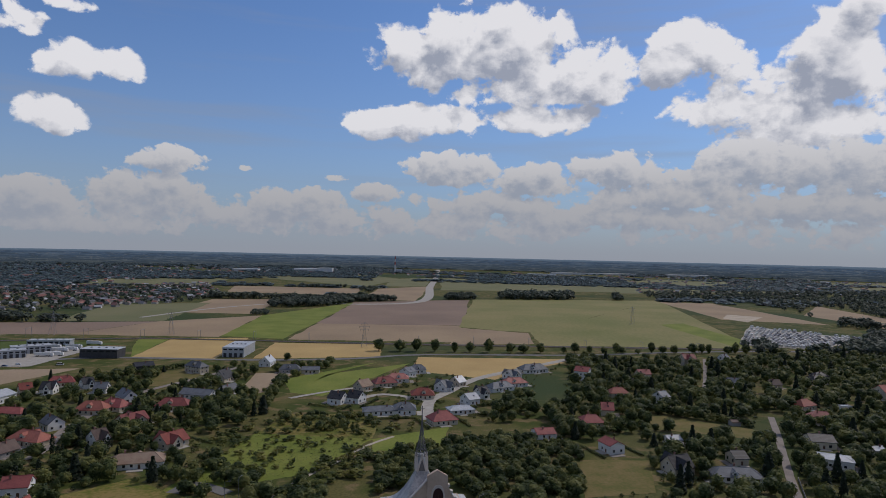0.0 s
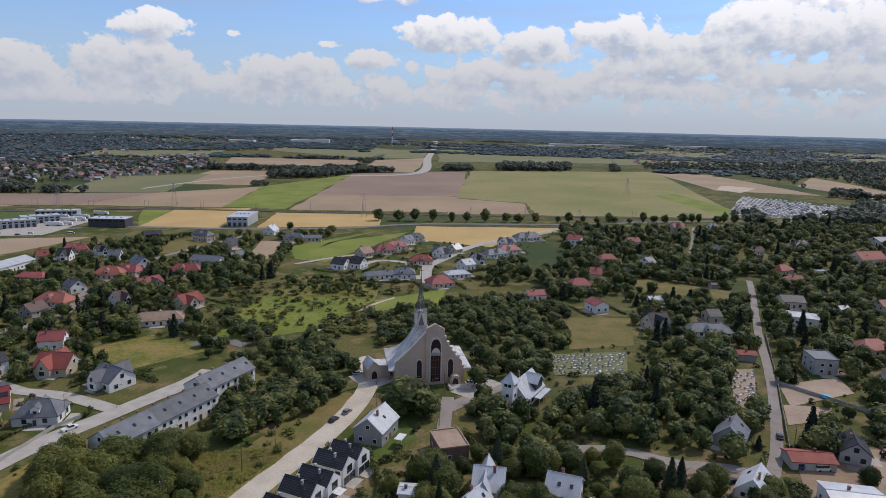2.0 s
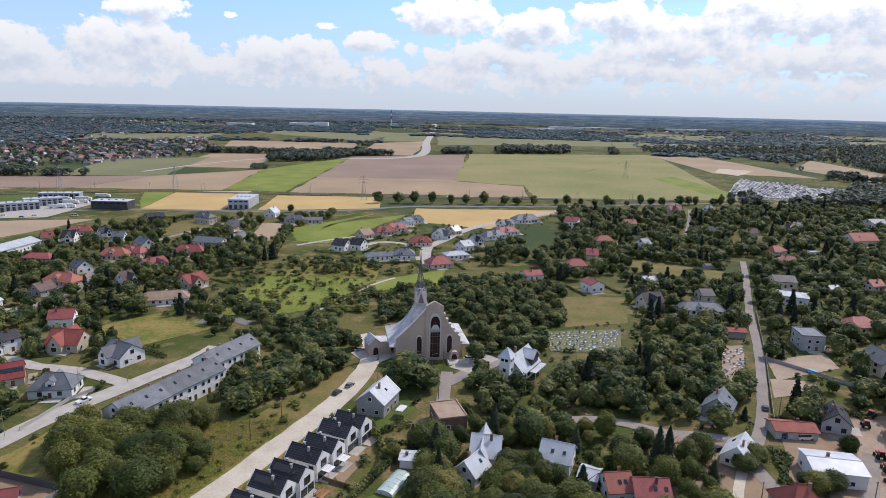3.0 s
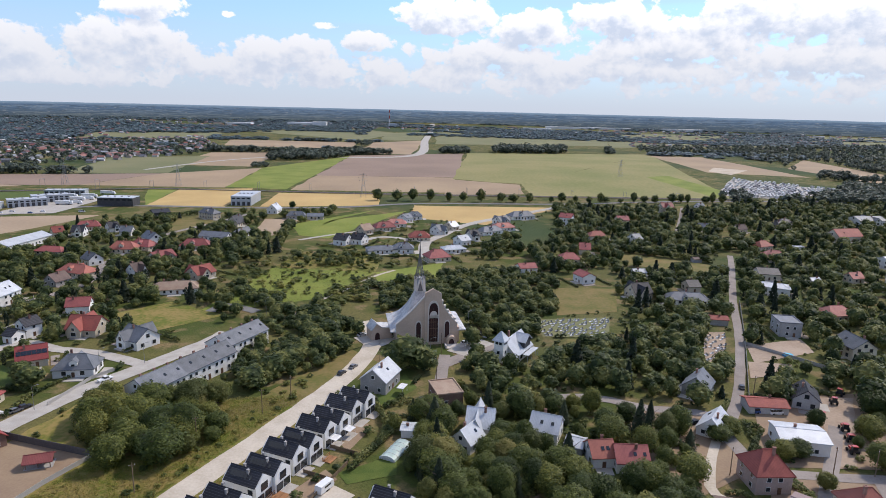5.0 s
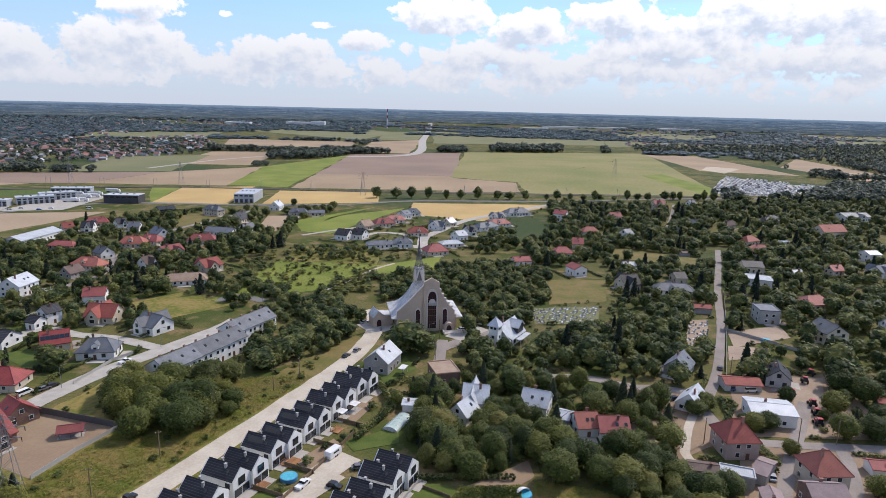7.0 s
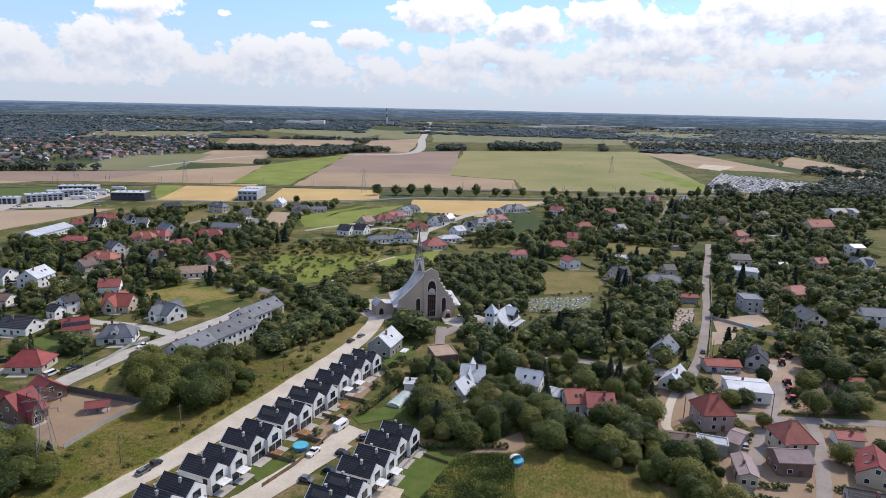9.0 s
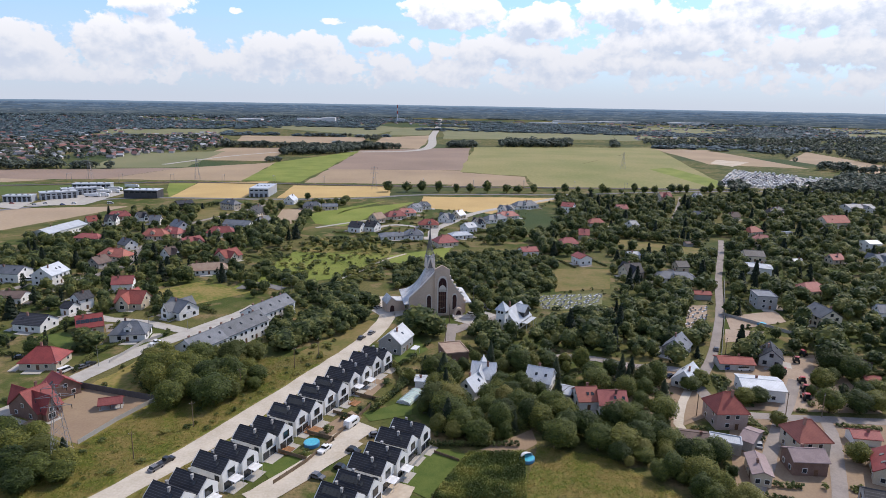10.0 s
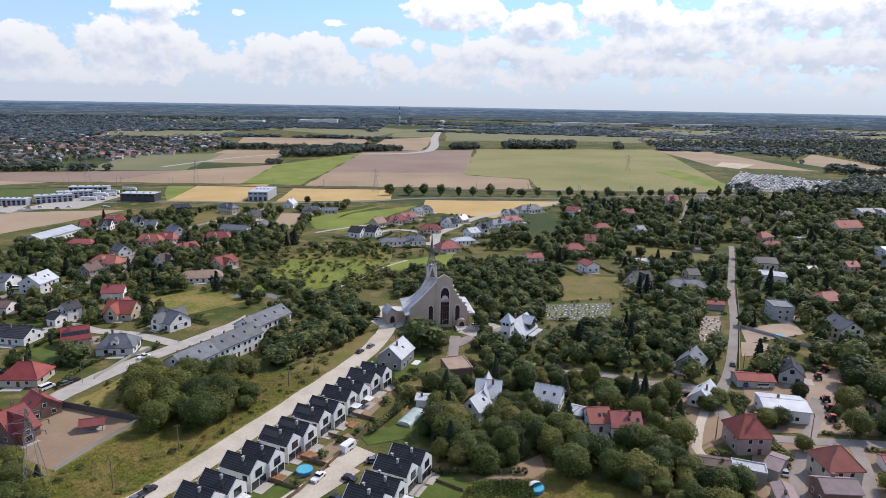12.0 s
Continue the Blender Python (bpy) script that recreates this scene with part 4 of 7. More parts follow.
house(-174.9, 467.1, 6, 19.8, 11.4, 3.2, 7, "hip", "red", "cream", "among gardens")
house(-171.7, 497.7, -12, 22.4, 11.0, 3.2, 6, "gable", "grey", "white", "among gardens")
house(-143.3, 391.7, 59, 13.0, 11.0, 3.2, 7, "cross", "brick", "cream", "among gardens")
house(-145.6, 360.2, 19, 23.6, 11.4, 3, 6, "hip", "tan", "white", "among gardens")
house(-275.5, 499.1, 7, 8.8, 9.0, 4, 8, "cross", "dark", "white", "among gardens")
house(-282.7, 524.7, 22, 17.1, 8.8, 3.2, 7, "hip", "red", "cream", "among gardens")
house(-291.4, 497.7, 45, 7.5, 9.0, 3.5, 7, "gable", "brick", "cream", "among gardens")
house(-161.4, 625.4, 86, 14.2, 10.0, 4, 8.5, "gable", "light", "white", "by fields")
house(-133.9, 596.0, 7, 16.4, 8.8, 3.5, 7, "hip", "grey", "grey", "by fields")
house(-208.8, 587.1, -29, 18.4, 8.8, 5.5, 9, "hip", "grey", "cream", "by fields")
house(-175.0, 554.6, 80, 14.2, 10.0, 3.5, 9, "gable", "dark", "cream", "by fields")
house(-155.5, 509.5, 69, 13.9, 9.0, 3.5, 7, "gable", "grey", "white", "by fields")
house(-261.5, 520.2, 49, 7.6, 9.0, 3.5, 7, "cross", "dark", "white", "by fields")
house(-242.7, 506.0, 7, 8.5, 9.0, 3.5, 7, "gable", "grey", "white", "by fields")
house(-116.6, 597.1, 7, 14.2, 9.0, 3, 5, "gable", "grey", "cream", "by fields")
house(-254.6, 590.5, 35, 14.2, 16.0, 4.5, 6.5, "gable", "dark", "dark", "by fields", name="hall", category="hall")
house(-75.3, 494.1, -20, 10.3, 11.0, 4, 7.5, "gable", "dark", "white", "beside new houses")
house(-63.6, 497.9, -22, 9.5, 11.0, 4, 7.5, "gable", "dark", "white", "beside new houses")
house(-64.3, 536.4, 53, 11.0, 10.0, 3.5, 7.5, "gable", "tan", "cream", "beside new houses")
house(-50.0, 552.7, 25, 17.4, 10.6, 3.2, 7, "hip", "red", "cream", "beside new houses")
house(-41.4, 570.7, 7, 17.1, 10.6, 3.2, 6.5, "hip", "pink", "white", "beside new houses")
house(-35.1, 594.8, 52, 8.9, 11.0, 4, 7, "gable", "grey", "white", "beside new houses")
house(-27.5, 609.8, 7, 13.2, 9.7, 3.5, 7, "hip", "grey", "white", "beside new houses")
house(-19.1, 515.8, 6, 15.9, 12.3, 3.2, 7, "hip", "brick", "cream", "beside new houses")
house(-4.5, 542.0, 48, 7.9, 12.0, 3.5, 7.5, "cross", "grey", "white", "beside new houses")
house(6.4, 561.1, 48, 8.4, 10.0, 3.5, 7, "gable", "light", "cream", "beside new houses")
house(-28.7, 471.5, 6, 14.2, 11.4, 3.5, 7, "hip", "grey", "white", "beside new houses")
house(-44.2, 468.0, 16, 20.3, 11.4, 3, 5, "hip", "grey", "white", "beside new houses")
house(-4.2, 449.5, 24, 15.6, 12.3, 3.2, 7.5, "hip", "red", "cream", "beside new houses")
house(14.0, 501.8, 36, 8.9, 11.0, 4, 7, "gable", "light", "white", "beside new houses")
house(7.2, 475.4, 20, 16.3, 9.7, 3, 5, "hip", "light", "white", "beside new houses")
house(23.1, 521.7, 27, 7.0, 11.0, 4, 7.5, "cross", "dark", "white", "beside new houses")
house(37.9, 547.0, 34, 20.3, 10.6, 3.2, 6.5, "hip", "grey", "white", "beside new houses")
house(50.1, 564.7, 22, 19.2, 10.6, 3.2, 6.5, "hip", "pink", "white", "beside new houses")
house(51.8, 595.5, 39, 11.8, 11.0, 3.5, 7, "cross", "grey", "white", "beside new houses")
house(72.6, 625.1, 22, 23.9, 12.3, 3.5, 7.5, "hip", "grey", "white", "beside new houses")
house(53.5, 425.4, 14, 11.1, 10.0, 3, 5, "gable", "red", "white", "beside new houses")
house(111.5, 601.3, -27, 11.4, 11.0, 7, 10, "gable", "red", "white", "among trees")
house(163.4, 606.7, 7, 10.5, 10.0, 5, 8, "gable", "red", "cream", "among trees")
house(124.5, 537.5, 6, 13.6, 9.7, 3.2, 6.5, "hip", "orange", "cream", "among trees")
house(148.9, 514.7, 28, 7.0, 10.0, 6, 9, "gable", "grey", "white", "among trees")
house(103.0, 481.8, -9, 7.7, 11.0, 4, 7.5, "gable", "red", "cream", "among trees")
house(86.1, 452.0, 6, 13.7, 10.6, 3.5, 7, "hip", "red", "cream", "among trees")
house(86.0, 402.1, -69, 10.7, 9.0, 4.5, 6.5, "gable", "red", "white", "among trees")
house(230.9, 688.2, 8, 12.1, 12.0, 6, 10, "cross", "maroon", "cream", "among trees")
house(269.9, 698.7, 33, 9.8, 10.0, 4.5, 9, "gable", "grey", "white", "among trees")
house(110.2, 372.3, 18, 11.0, 11.0, 3.5, 8, "cross", "dark", "cream", "among trees")
house(134.1, 363.4, -6, 22.1, 11.4, 3, 6, "hip", "grey", "white", "among trees")
house(146.0, 388.9, 5, 7.0, 10.0, 3.5, 6, "gable", "dark", "cream", "among trees")
house(136.1, 328.8, -7, 10.0, 6.0, 3, 4, "gable", "brick", "grey", "among trees", name="shed", category="shed", rich=False)
house(336.4, 554.7, 13, 23.7, 14.0, 5, 10, "gable", "orange", "cream", "among trees")
house(236.8, 473.9, -14, 14.9, 11.4, 3.5, 7.5, "hip", "pink", "cream", "among trees")
house(246.2, 511.1, 27, 13.8, 9.7, 3.5, 7, "hip", "orange", "cream", "among trees")
house(310.4, 609.2, 26, 18.8, 11.4, 3.5, 7, "hip", "dark", "cream", "among trees")
house(413.0, 645.1, 7, 28.3, 18.0, 4.5, 7.5, "cross", "grey", "white", "among trees", name="hall", category="hall")
house(308.2, 457.4, 6, 9.2, 11.0, 6.5, 8, "gable", "light", "white", "among trees")
house(287.6, 414.5, 30, 14.2, 10.0, 4, 7.5, "cross", "grey", "white", "among trees")
house(206.3, 422.0, -9, 12.5, 13.0, 4, 6.5, "gable", "dark", "cream", "among trees")
house(193.7, 388.0, -25, 17.2, 11.4, 4.5, 6, "hip", "light", "white", "among trees")
house(202.2, 341.7, 13, 16.0, 11.4, 3.5, 7, "hip", "pink", "cream", "among trees")
house(164.4, 317.1, -7, 9.7, 12.0, 6.8, 7, "flat", "grey", "grey", "among trees")
house(180.0, 289.9, -84, 12.8, 11.0, 5.5, 9, "gable", "grey", "cream", "among trees")
house(131.4, 240.4, 68, 10.5, 8.6, 3.8, 7.2, "gable", "dark", "grey", "among trees")
house(114.7, 235.3, -4, 13.3, 8.0, 2.8, 4, "gable", "brick", "grey", "among trees", name="shed", category="shed", rich=False)
house(90.0, 218.0, -126, 11.0, 8.6, 2.8, 6.8, "gable", "light", "white", "among trees")
house(96.5, 249.0, -123, 11.0, 9.2, 3.4, 7.4, "gable", "grey", "grey", "among trees")
house(113.3, 210.4, -10, 14.2, 12.0, 4.5, 5.5, "gable", "light", "white", "among trees", name="hall", category="hall")
house(91.7, 188.5, 3, 10.1, 10.6, 6, 11, "hip", "brick", "pinkish", "among trees", dormers=-1)
house(108.8, 171.4, 3, 9.6, 10.2, 6, 10.6, "hip", "orange", "cream", "among trees", dormers=-1)
house(130.5, 177.6, -8, 8.0, 5.6, 2.7, 3.9, "gable", "red", "white", "beside the street", name="shed", category="shed", rich=False)
house(115.0, 141.5, -20, 12.0, 9.0, 3.4, 5.6, "gable", "dark", "grey", "beside the street")
house(126.0, 158.0, -118, 12.6, 9.0, 4, 7, "gable", "maroon", "cream", "among trees")
house(47.9, 199.0, 7, 7.0, 9.0, 3.5, 6.5, "gable", "orange", "white", "among trees")
house(56.2, 196.6, -2, 9.2, 10.0, 3.5, 6.5, "gable", "red", "white", "among trees")
house(76.2, 173.4, -12, 7.9, 5.0, 3.4, 4, "gable", "brown", "grey", "beside a yard", name="shed", category="shed", rich=False)
house(84.7, 170.9, -19, 8.8, 5.0, 3.6, 4, "flat", "light", "grey", "beside a yard", name="shed", category="shed", rich=False)
house(93.9, 174.1, -41, 3.9, 10.0, 3.4, 4.5, "gable", "pinkgrey", "grey", "beside a yard", name="shed", category="shed", rich=False)
house(88.3, 157.0, -103, 11.0, 4.8, 3.6, 4.5, "gable", "pinkgrey", "cream", "beside a yard")
house(34.2, 212.6, -21, 9.0, 10.0, 4, 7.5, "gable", "light", "white", "among trees")
house(13.5, 214.8, -9, 8.5, 11.0, 4, 8, "cross", "light", "white", "among trees")
house(8.9, 204.9, -124, 8.0, 7.0, 3.5, 7, "gable", "light", "white", "among trees")
house(2.1, 236.9, 17, 9.2, 12.0, 4.8, 5, "flat", "tan", "brown", "among trees")
house(-8.2, 211.4, -4, 6.8, 5.0, 2.6, 3, "gable", "light", "white", "among trees", name="shed", category="shed", rich=False)
house(41.9, 204.2, -24, 5.2, 7.0, 3, 4.2, "gable", "light", "grey", "among trees", name="shed", category="shed", rich=False)
for x, y, rot, L, W, e, r, style, roof, wall in ((123.9, 419.0, 8, 8.0, 7.0, 3.0, 4.6, "gable", "light", "white"), (323.2, 628.0, 12, 12.0, 9.0, 3.2, 6.0, "hip", "dark", "grey"), (275.3, 512.0, 6, 7.0, 4.5, 2.6, 3.2, "flat", "light", "white"),
                                              (230.5, 586.0, -6, 10.0, 8.0, 3.2, 6.5, "gable", "grey", "white"), (230.0, 410.0, 12, 6.5, 5.0, 2.6, 4.0, "gable", "light", "grey"), (260.6, 582.0, 20, 10.0, 8.5, 3.4, 6.8, "gable", "brown", "cream"),
                                              (259.6, 418.0, 15, 9.0, 7.5, 3.2, 6.0, "gable", "pink", "cream"), (160.5, 221.5, -12, 5.5, 4.5, 2.4, 3.2, "gable", "brick", "grey"), (167.1, 237.5, 10, 6.0, 4.0, 2.4, 3.0, "flat", "brown", "grey"),
                                              (215.3, 296.0, -10, 11.0, 9.0, 5.6, 8.4, "gable", "grey", "white"), (177.0, 462.0, 10, 6.0, 4.5, 2.5, 3.4, "gable", "brown", "grey")):
    house(x, y, rot, L, W, e, r, style, roof, wall, "among trees", rich=L > 7)
house(-134.5, 196.8, -34, 8.3, 10.0, 3.5, 7.5, "gable", "maroon", "brown", "among gardens")
house(103.4, 161.3, -2, 9.6, 7.6, 4.6, 6.4, "gable", "pinkgrey", "brown", "among trees")


# ---- row houses along the sandy road ----
def row_house(label, panels, canopy):
    """A narrow gabled unit; its front looks along local +x, the ridge runs along x."""
    h = thing("row_house", 0, 0, 0, 0, label, "row house", "row houses along the sandy road")
    L, W, e, r = 11.0, 6.5, 5.2, 7.9
    bm = bmesh.new()
    gable_wall(bm, L, W, e, r)
    part("wall", bm, WALL["white"], h)
    bm = bmesh.new()
    gable_roof(bm, L, W, e, r, 0.12, -0.35, 0.22)
    part("roof", bm, ROOF["dark"], h)
    for y, z, k in ((0, 3.3, "big"), (-1.5, 0.4, "big"), (1.5, 0.4, "big")):
        add_window(h, k, L / 2 + 0.03, y, z, -90)
    for y, z in ((-1.6, 3.4), (1.6, 3.4), (-1.6, 1.0)):
        add_window(h, "dark", -L / 2 - 0.03, y, z, 90)
    link_part("door", DOOR, h, m=pose(-L / 2 - 0.03, 1.5, 0.05, 0, 0, 90))
    add_window(h, "dark", 3.6, -W / 2 - 0.03, 2.9, 180)
    for x, y in ((-1.5, 0.9), (1.2, -0.9)):
        bm = box(bmesh.new(), x, y, r - 1.2, 0.6, 0.6, 1.7)
        box(bm, x, y, r + 0.5, 0.74, 0.74, 0.1)
        part("chimney", bm, WALL["grey"], h)
    sl = math.degrees(math.atan2(r - e, W / 2))
    for k in range(panels):
        bm = box(bmesh.new(), 0, 0, 0, 1.0, 1.65, 0.06)
        part("solar_panel", bm, GLASS, h, "black solar panel", m=pose(-3.5 + k * 1.1, -W * 0.24, e + (r - e) * 0.52 + 0.36, sl))
    bm = box(bmesh.new(), 0, 0, 0, 0.8, 1.1, 0.1)
    part("roof_window", bm, GLASS, h, "dark roof window", m=pose(2.6, -W * 0.26, e + (r - e) * 0.48 + 0.34, sl))
    bm = box(bmesh.new(), L / 2 + 1.5, 0, 0.02, 3.0, W - 1.0, 0.12)
    part("terrace", bm, PAVING, h, "pale paved terrace")
    if canopy:
        bm = box(bmesh.new(), L / 2 + 1.35, 0.3, 2.6, 2.5, 3.4, 0.1, 0, 4)
        part("awning", bm, FRAME, h, "white awning")
        for y in (-1.2, 1.8):
            bm = bar(bmesh.new(), (L / 2 + 2.4, y, 0.1), (L / 2 + 2.4, y, 2.55), 0.05)
            part("post", bm, FRAME, h)
    return h


ROW_DIR = Vector((0.395, 0.918))
ROW_OUT = Vector((0.918, -0.395))
row_a = row_house("white rendered row house with an anthracite tile roof", 0, False)
row_b = row_house("white row house with black solar panels on anthracite tiles", 5, False)
row_c = row_house("white row house with a white awning over its terrace", 0, True)
used = []
for start, step, count in (((-23.5, 224.4), (-6.12, -14.55), 9), ((-6.4, 166.9), (-5.8, -14.15), 4)):
    for k in range(count):
        for j in range(2):
            front = Vector(start) + Vector(step) * k + Vector((-2.6, -6.05)) * j
            c = front - ROW_OUT * (5.1 + 0.9 * j)
            pick = (row_a, row_b, row_c)[(k * 2 + j * 3 + (k // 3)) % 3]
            m = pose(c.x, c.y, 0, 0, 0, -23.3)
            if pick not in used:
                used.append(pick)
                pick.matrix_basis = m
            else:
                copy_thing(pick, m)
            BLOCKS.append((c.x, c.y, 6.5))
            BLOCKS.append((front.x + 3, front.y - 1, 3.5))


# ---- the white house, the long terrace, the church and its rectory ----
house(-22.0, 246.5, 71, 13.0, 10, 5.0, 9, "gable", "light", "grey", "by the road", name="corner_house")
bm = box(bmesh.new(), 0, 0, 2.7, 4.5, 2.6, 0.2)
porch = thing("porch_roof", -13.6, 241.0, 0, 71, "white porch roof on posts beside the corner house", "porch")
part("slab", bm, FRAME, porch)
for px in (-2.0, 2.0):
    part("post", bar(bmesh.new(), (px, -1.1, 0), (px, -1.1, 2.7), 0.08), FRAME, porch)


def terrace(x, y, rot, L, n):
    h = thing("terraced_house", x, y, 0, rot, "white terraced houses with a long grey tile roof", "terraced house", "long terrace beside the village road")
    W, e, r = 11.0, 6.3, 9.6
    bm = bmesh.new()
    gable_wall(bm, L, W, e, r)
    part("wall", bm, WALL["white"], h)
    bm = bmesh.new()
    gable_roof(bm, L, W, e, r, 0.5, 0.2)
    part("roof", bm, ROOF["grey"], h)
    for i in range(n):
        px = (i - (n - 1) / 2) * L / n
        for s, rz in ((-1, 180), (1, 0)):
            for k in (-1.3, 1.3):
                for z in (1.0, 3.9):
                    if z == 1.0 and k > 0:
                        link_part("door", DOOR, h, m=pose(px + k, s * (W / 2 + 0.03), 0.05, 0, 0, rz))
                    else:
                        add_window(h, "std", px + k, s * (W / 2 + 0.03), z, rz)
        bm = box(bmesh.new(), px, 0.6, r - 1.0, 0.8, 0.6, 2.0)
        part("chimney", bm, CHIM, h)
        bm = box(bmesh.new(), 0, 0, 0, 0.9, 1.2, 0.1)
        part("roof_window", bm, GLASS, h, "dark roof window",
             m=pose(px + 1.5, -W * 0.25, e + (r - e) * 0.5 + 0.34, math.degrees(math.atan2(r - e, W / 2))))
    for s, rz in ((-1, 90), (1, -90)):
        for z in (1.0, 3.9, 6.6):
            add_window(h, "std", s * (L / 2 + 0.03), 0, z, rz)
    for k in range(-1, 2):
        BLOCKS.append((x + k * math.cos(radians(rot)) * L / 3, y + k * math.sin(radians(rot)) * L / 3, 7))


terrace(-85.1, 279.0, 65, 25.0, 4)
terrace(-90.4, 253.0, 65, 25.0, 4)
terrace(-99.0, 233.5, 65, 17.0, 3)

CHURCHWALL = mat("pale_church_render", (0.58, 0.45, 0.35), (0.47, 0.36, 0.28), 0.9, scale=0.15)
CHURCHTRIM = mat("pale_stone_trim", (0.66, 0.6, 0.54), (0.52, 0.47, 0.42), 0.85, scale=0.4)
CHURCHROOF = mat("pale_zinc", (0.56, 0.56, 0.55), (0.32, 0.32, 0.33), 0.5, metal=0.0, scale=0.3, fine=7, spread=0.12)
DARKGLASS = mat("stained_glass", (0.035, 0.02, 0.022), (0.06, 0.025, 0.025), 0.25, scale=0.8)


SPIRESTEEL = mat("dark_spire_steel", (0.2, 0.2, 0.205), (0.12, 0.12, 0.125), 0.6, metal=0.2, scale=1.5)


def arch(bm, x, z0, w, h, y0, y1):
    """A pointed arch, filled."""
    pts = [(x - w / 2, z0), (x + w / 2, z0)]
    spring = z0 + h - w * 0.9
    for i in range(7):
        a = i / 6
        pts.append((x + w / 2 * math.cos(a * math.pi / 2) ** 0.8, spring + (h - (spring - z0)) * math.sin(a * math.pi / 2)))
    for i in range(5, -1, -1):
        a = i / 6
        pts.append((x - w / 2 * math.cos(a * math.pi / 2) ** 0.8, spring + (h - (spring - z0)) * math.sin(a * math.pi / 2)))
    return prism(bm, pts, y0, y1)


def build_church():
    c = thing("church", -8.3, 304, 0, 10, "pale church with a sweeping zinc roof and lattice spire", "church")
    BLOCKS.extend([(-7, 304, 15), (-18, 300, 10), (6, 302, 10)])
    bm = box(bmesh.new(), 0.5, 0.5, -0.3, 28, 24, 7.0)
    part("wall", bm, CHURCHWALL, c)
    # front gable: a wall with a swept outline
    left = [(-13.6, 9.4), (-12.2, 10.6), (-10.2, 12.4), (-7.9, 14.6), (-5.6, 17.0), (-3.4, 19.4), (-1.2, 21.8)]
    right = [(5.6, 20.4), (6.6, 18.0), (7.8, 15.8), (9.2, 13.6), (10.6, 11.8), (12.0, 10.3), (13.2, 9.2)]
    outline = [(-13.6, -0.3)] + left + [(-1.2, 23.2), (2.2, 25.0), (5.6, 23.0)] + right + [(13.2, -0.3)]
    part("front_gable", prism(bmesh.new(), outline, -13.2, -11.9), CHURCHWALL, c)
    # coping stones down both edges of the gable
    for pts in (left, right):
        for (x1, z1), (x2, z2) in zip(pts, pts[1:]):
            bm = box(bmesh.new(), 0, 0, -0.18, math.hypot(x2 - x1, z2 - z1), 1.7, 0.36)
            part("coping", bm, CHURCHTRIM, c, m=pose((x1 + x2) / 2, -12.55, (z1 + z2) / 2, 0, -math.degrees(math.atan2(z2 - z1, x2 - x1)), 0))
    for x, z in ((6.3, 18.9), (7.5, 16.6), (8.8, 14.5), (10.3, 12.5), (12.0, 10.8)):
        part("stepped_block", box(bmesh.new(), x, -12.55, z, 0.9, 1.75, 0.9), CHURCHTRIM, c)
    # centre block with the tall arch
    bm = prism(bmesh.new(), [(-1.5, -0.3), (-1.5, 23.3), (2.2, 25.3), (5.9, 23.1), (5.9, -0.3)], -14.0, -13.2)
    part("centre_block", bm, CHURCHWALL, c)
    part("arch_surround", arch(bmesh.new(), 2.4, 1.2, 5.0, 18.8, -14.35, -14.0), CHURCHTRIM, c)
    part("tall_window", arch(bmesh.new(), 2.4, 1.4, 3.9, 17.6, -14.45, -14.35), DARKGLASS, c, "tall dark stained glass window")
    bm = bmesh.new()
    for k in (-1.0, 0.0, 1.0):
        part("mullion", box(bmesh.new(), 2.4 + k, -14.5, 1.4, 0.16, 0.12, 13.6 + (1.6 if k == 0 else 0)), DOORWOOD, c)
    for z in (4.4, 7.4, 10.4, 13.4):
        part("transom", box(bmesh.new(), 2.4, -14.53, z, 3.7, 0.1, 0.16), DOORWOOD, c)
    bm.free()
    part("inner_arch", arch(bmesh.new(), 2.4, 13.6, 3.6, 1.9, -14.6, -14.45), CHURCHTRIM, c)
    for x in (-4.0, 8.6):
        part("side_arch", arch(bmesh.new(), x, 2.6, 2.7, 8.2, -13.4, -13.2), CHURCHTRIM, c)
        part("side_window", arch(bmesh.new(), x, 2.8, 2.0, 7.4, -13.5, -13.4), DARKGLASS, c, "dark pointed window")
    # swept roof, rings from the eaves to the spire
    bm = bmesh.new()
    apex, rings, seg = Vector((-1.8, 1.3)), 14, 32
    eave = []
    for i in range(seg):
        a = 2 * math.pi * i / seg
        x, y = math.cos(a), math.sin(a)
        k = 1 / max(abs(x), abs(y))
        px, py = x * k, y * k
        eave.append(Vector((px * (17.5 if px > 0 else 16.0), max(py * 14.5, -11.8))))
    grid = []
    for r in range(rings + 1):
        s = r / rings * 0.965
        z = 5.6 + 20.5 * (0.22 * s + 0.78 * s ** 2.6)
        row = []
        for i in range(seg):
            rib = 0.12 if i % 2 else 0.0
            p = eave[i].lerp(apex, s)
            row.append(bm.verts.new((p.x, p.y, z + rib)))
        grid.append(row)
    for a, b in zip(grid, grid[1:]):
        for i in range(seg):
            bm.faces.new((a[i], a[(i + 1) % seg], b[(i + 1) % seg], b[i]))
    bm.faces.new(grid[-1])
    low = [bm.verts.new((v.co.x, v.co.y, 5.2)) for v in grid[0]]
    for i in range(seg):
        bm.faces.new((low[i], low[(i + 1) % seg], grid[0][(i + 1) % seg], grid[0][i]))
    bm.faces.new(low[::-1])
    part("roof", bm, CHURCHROOF, c)
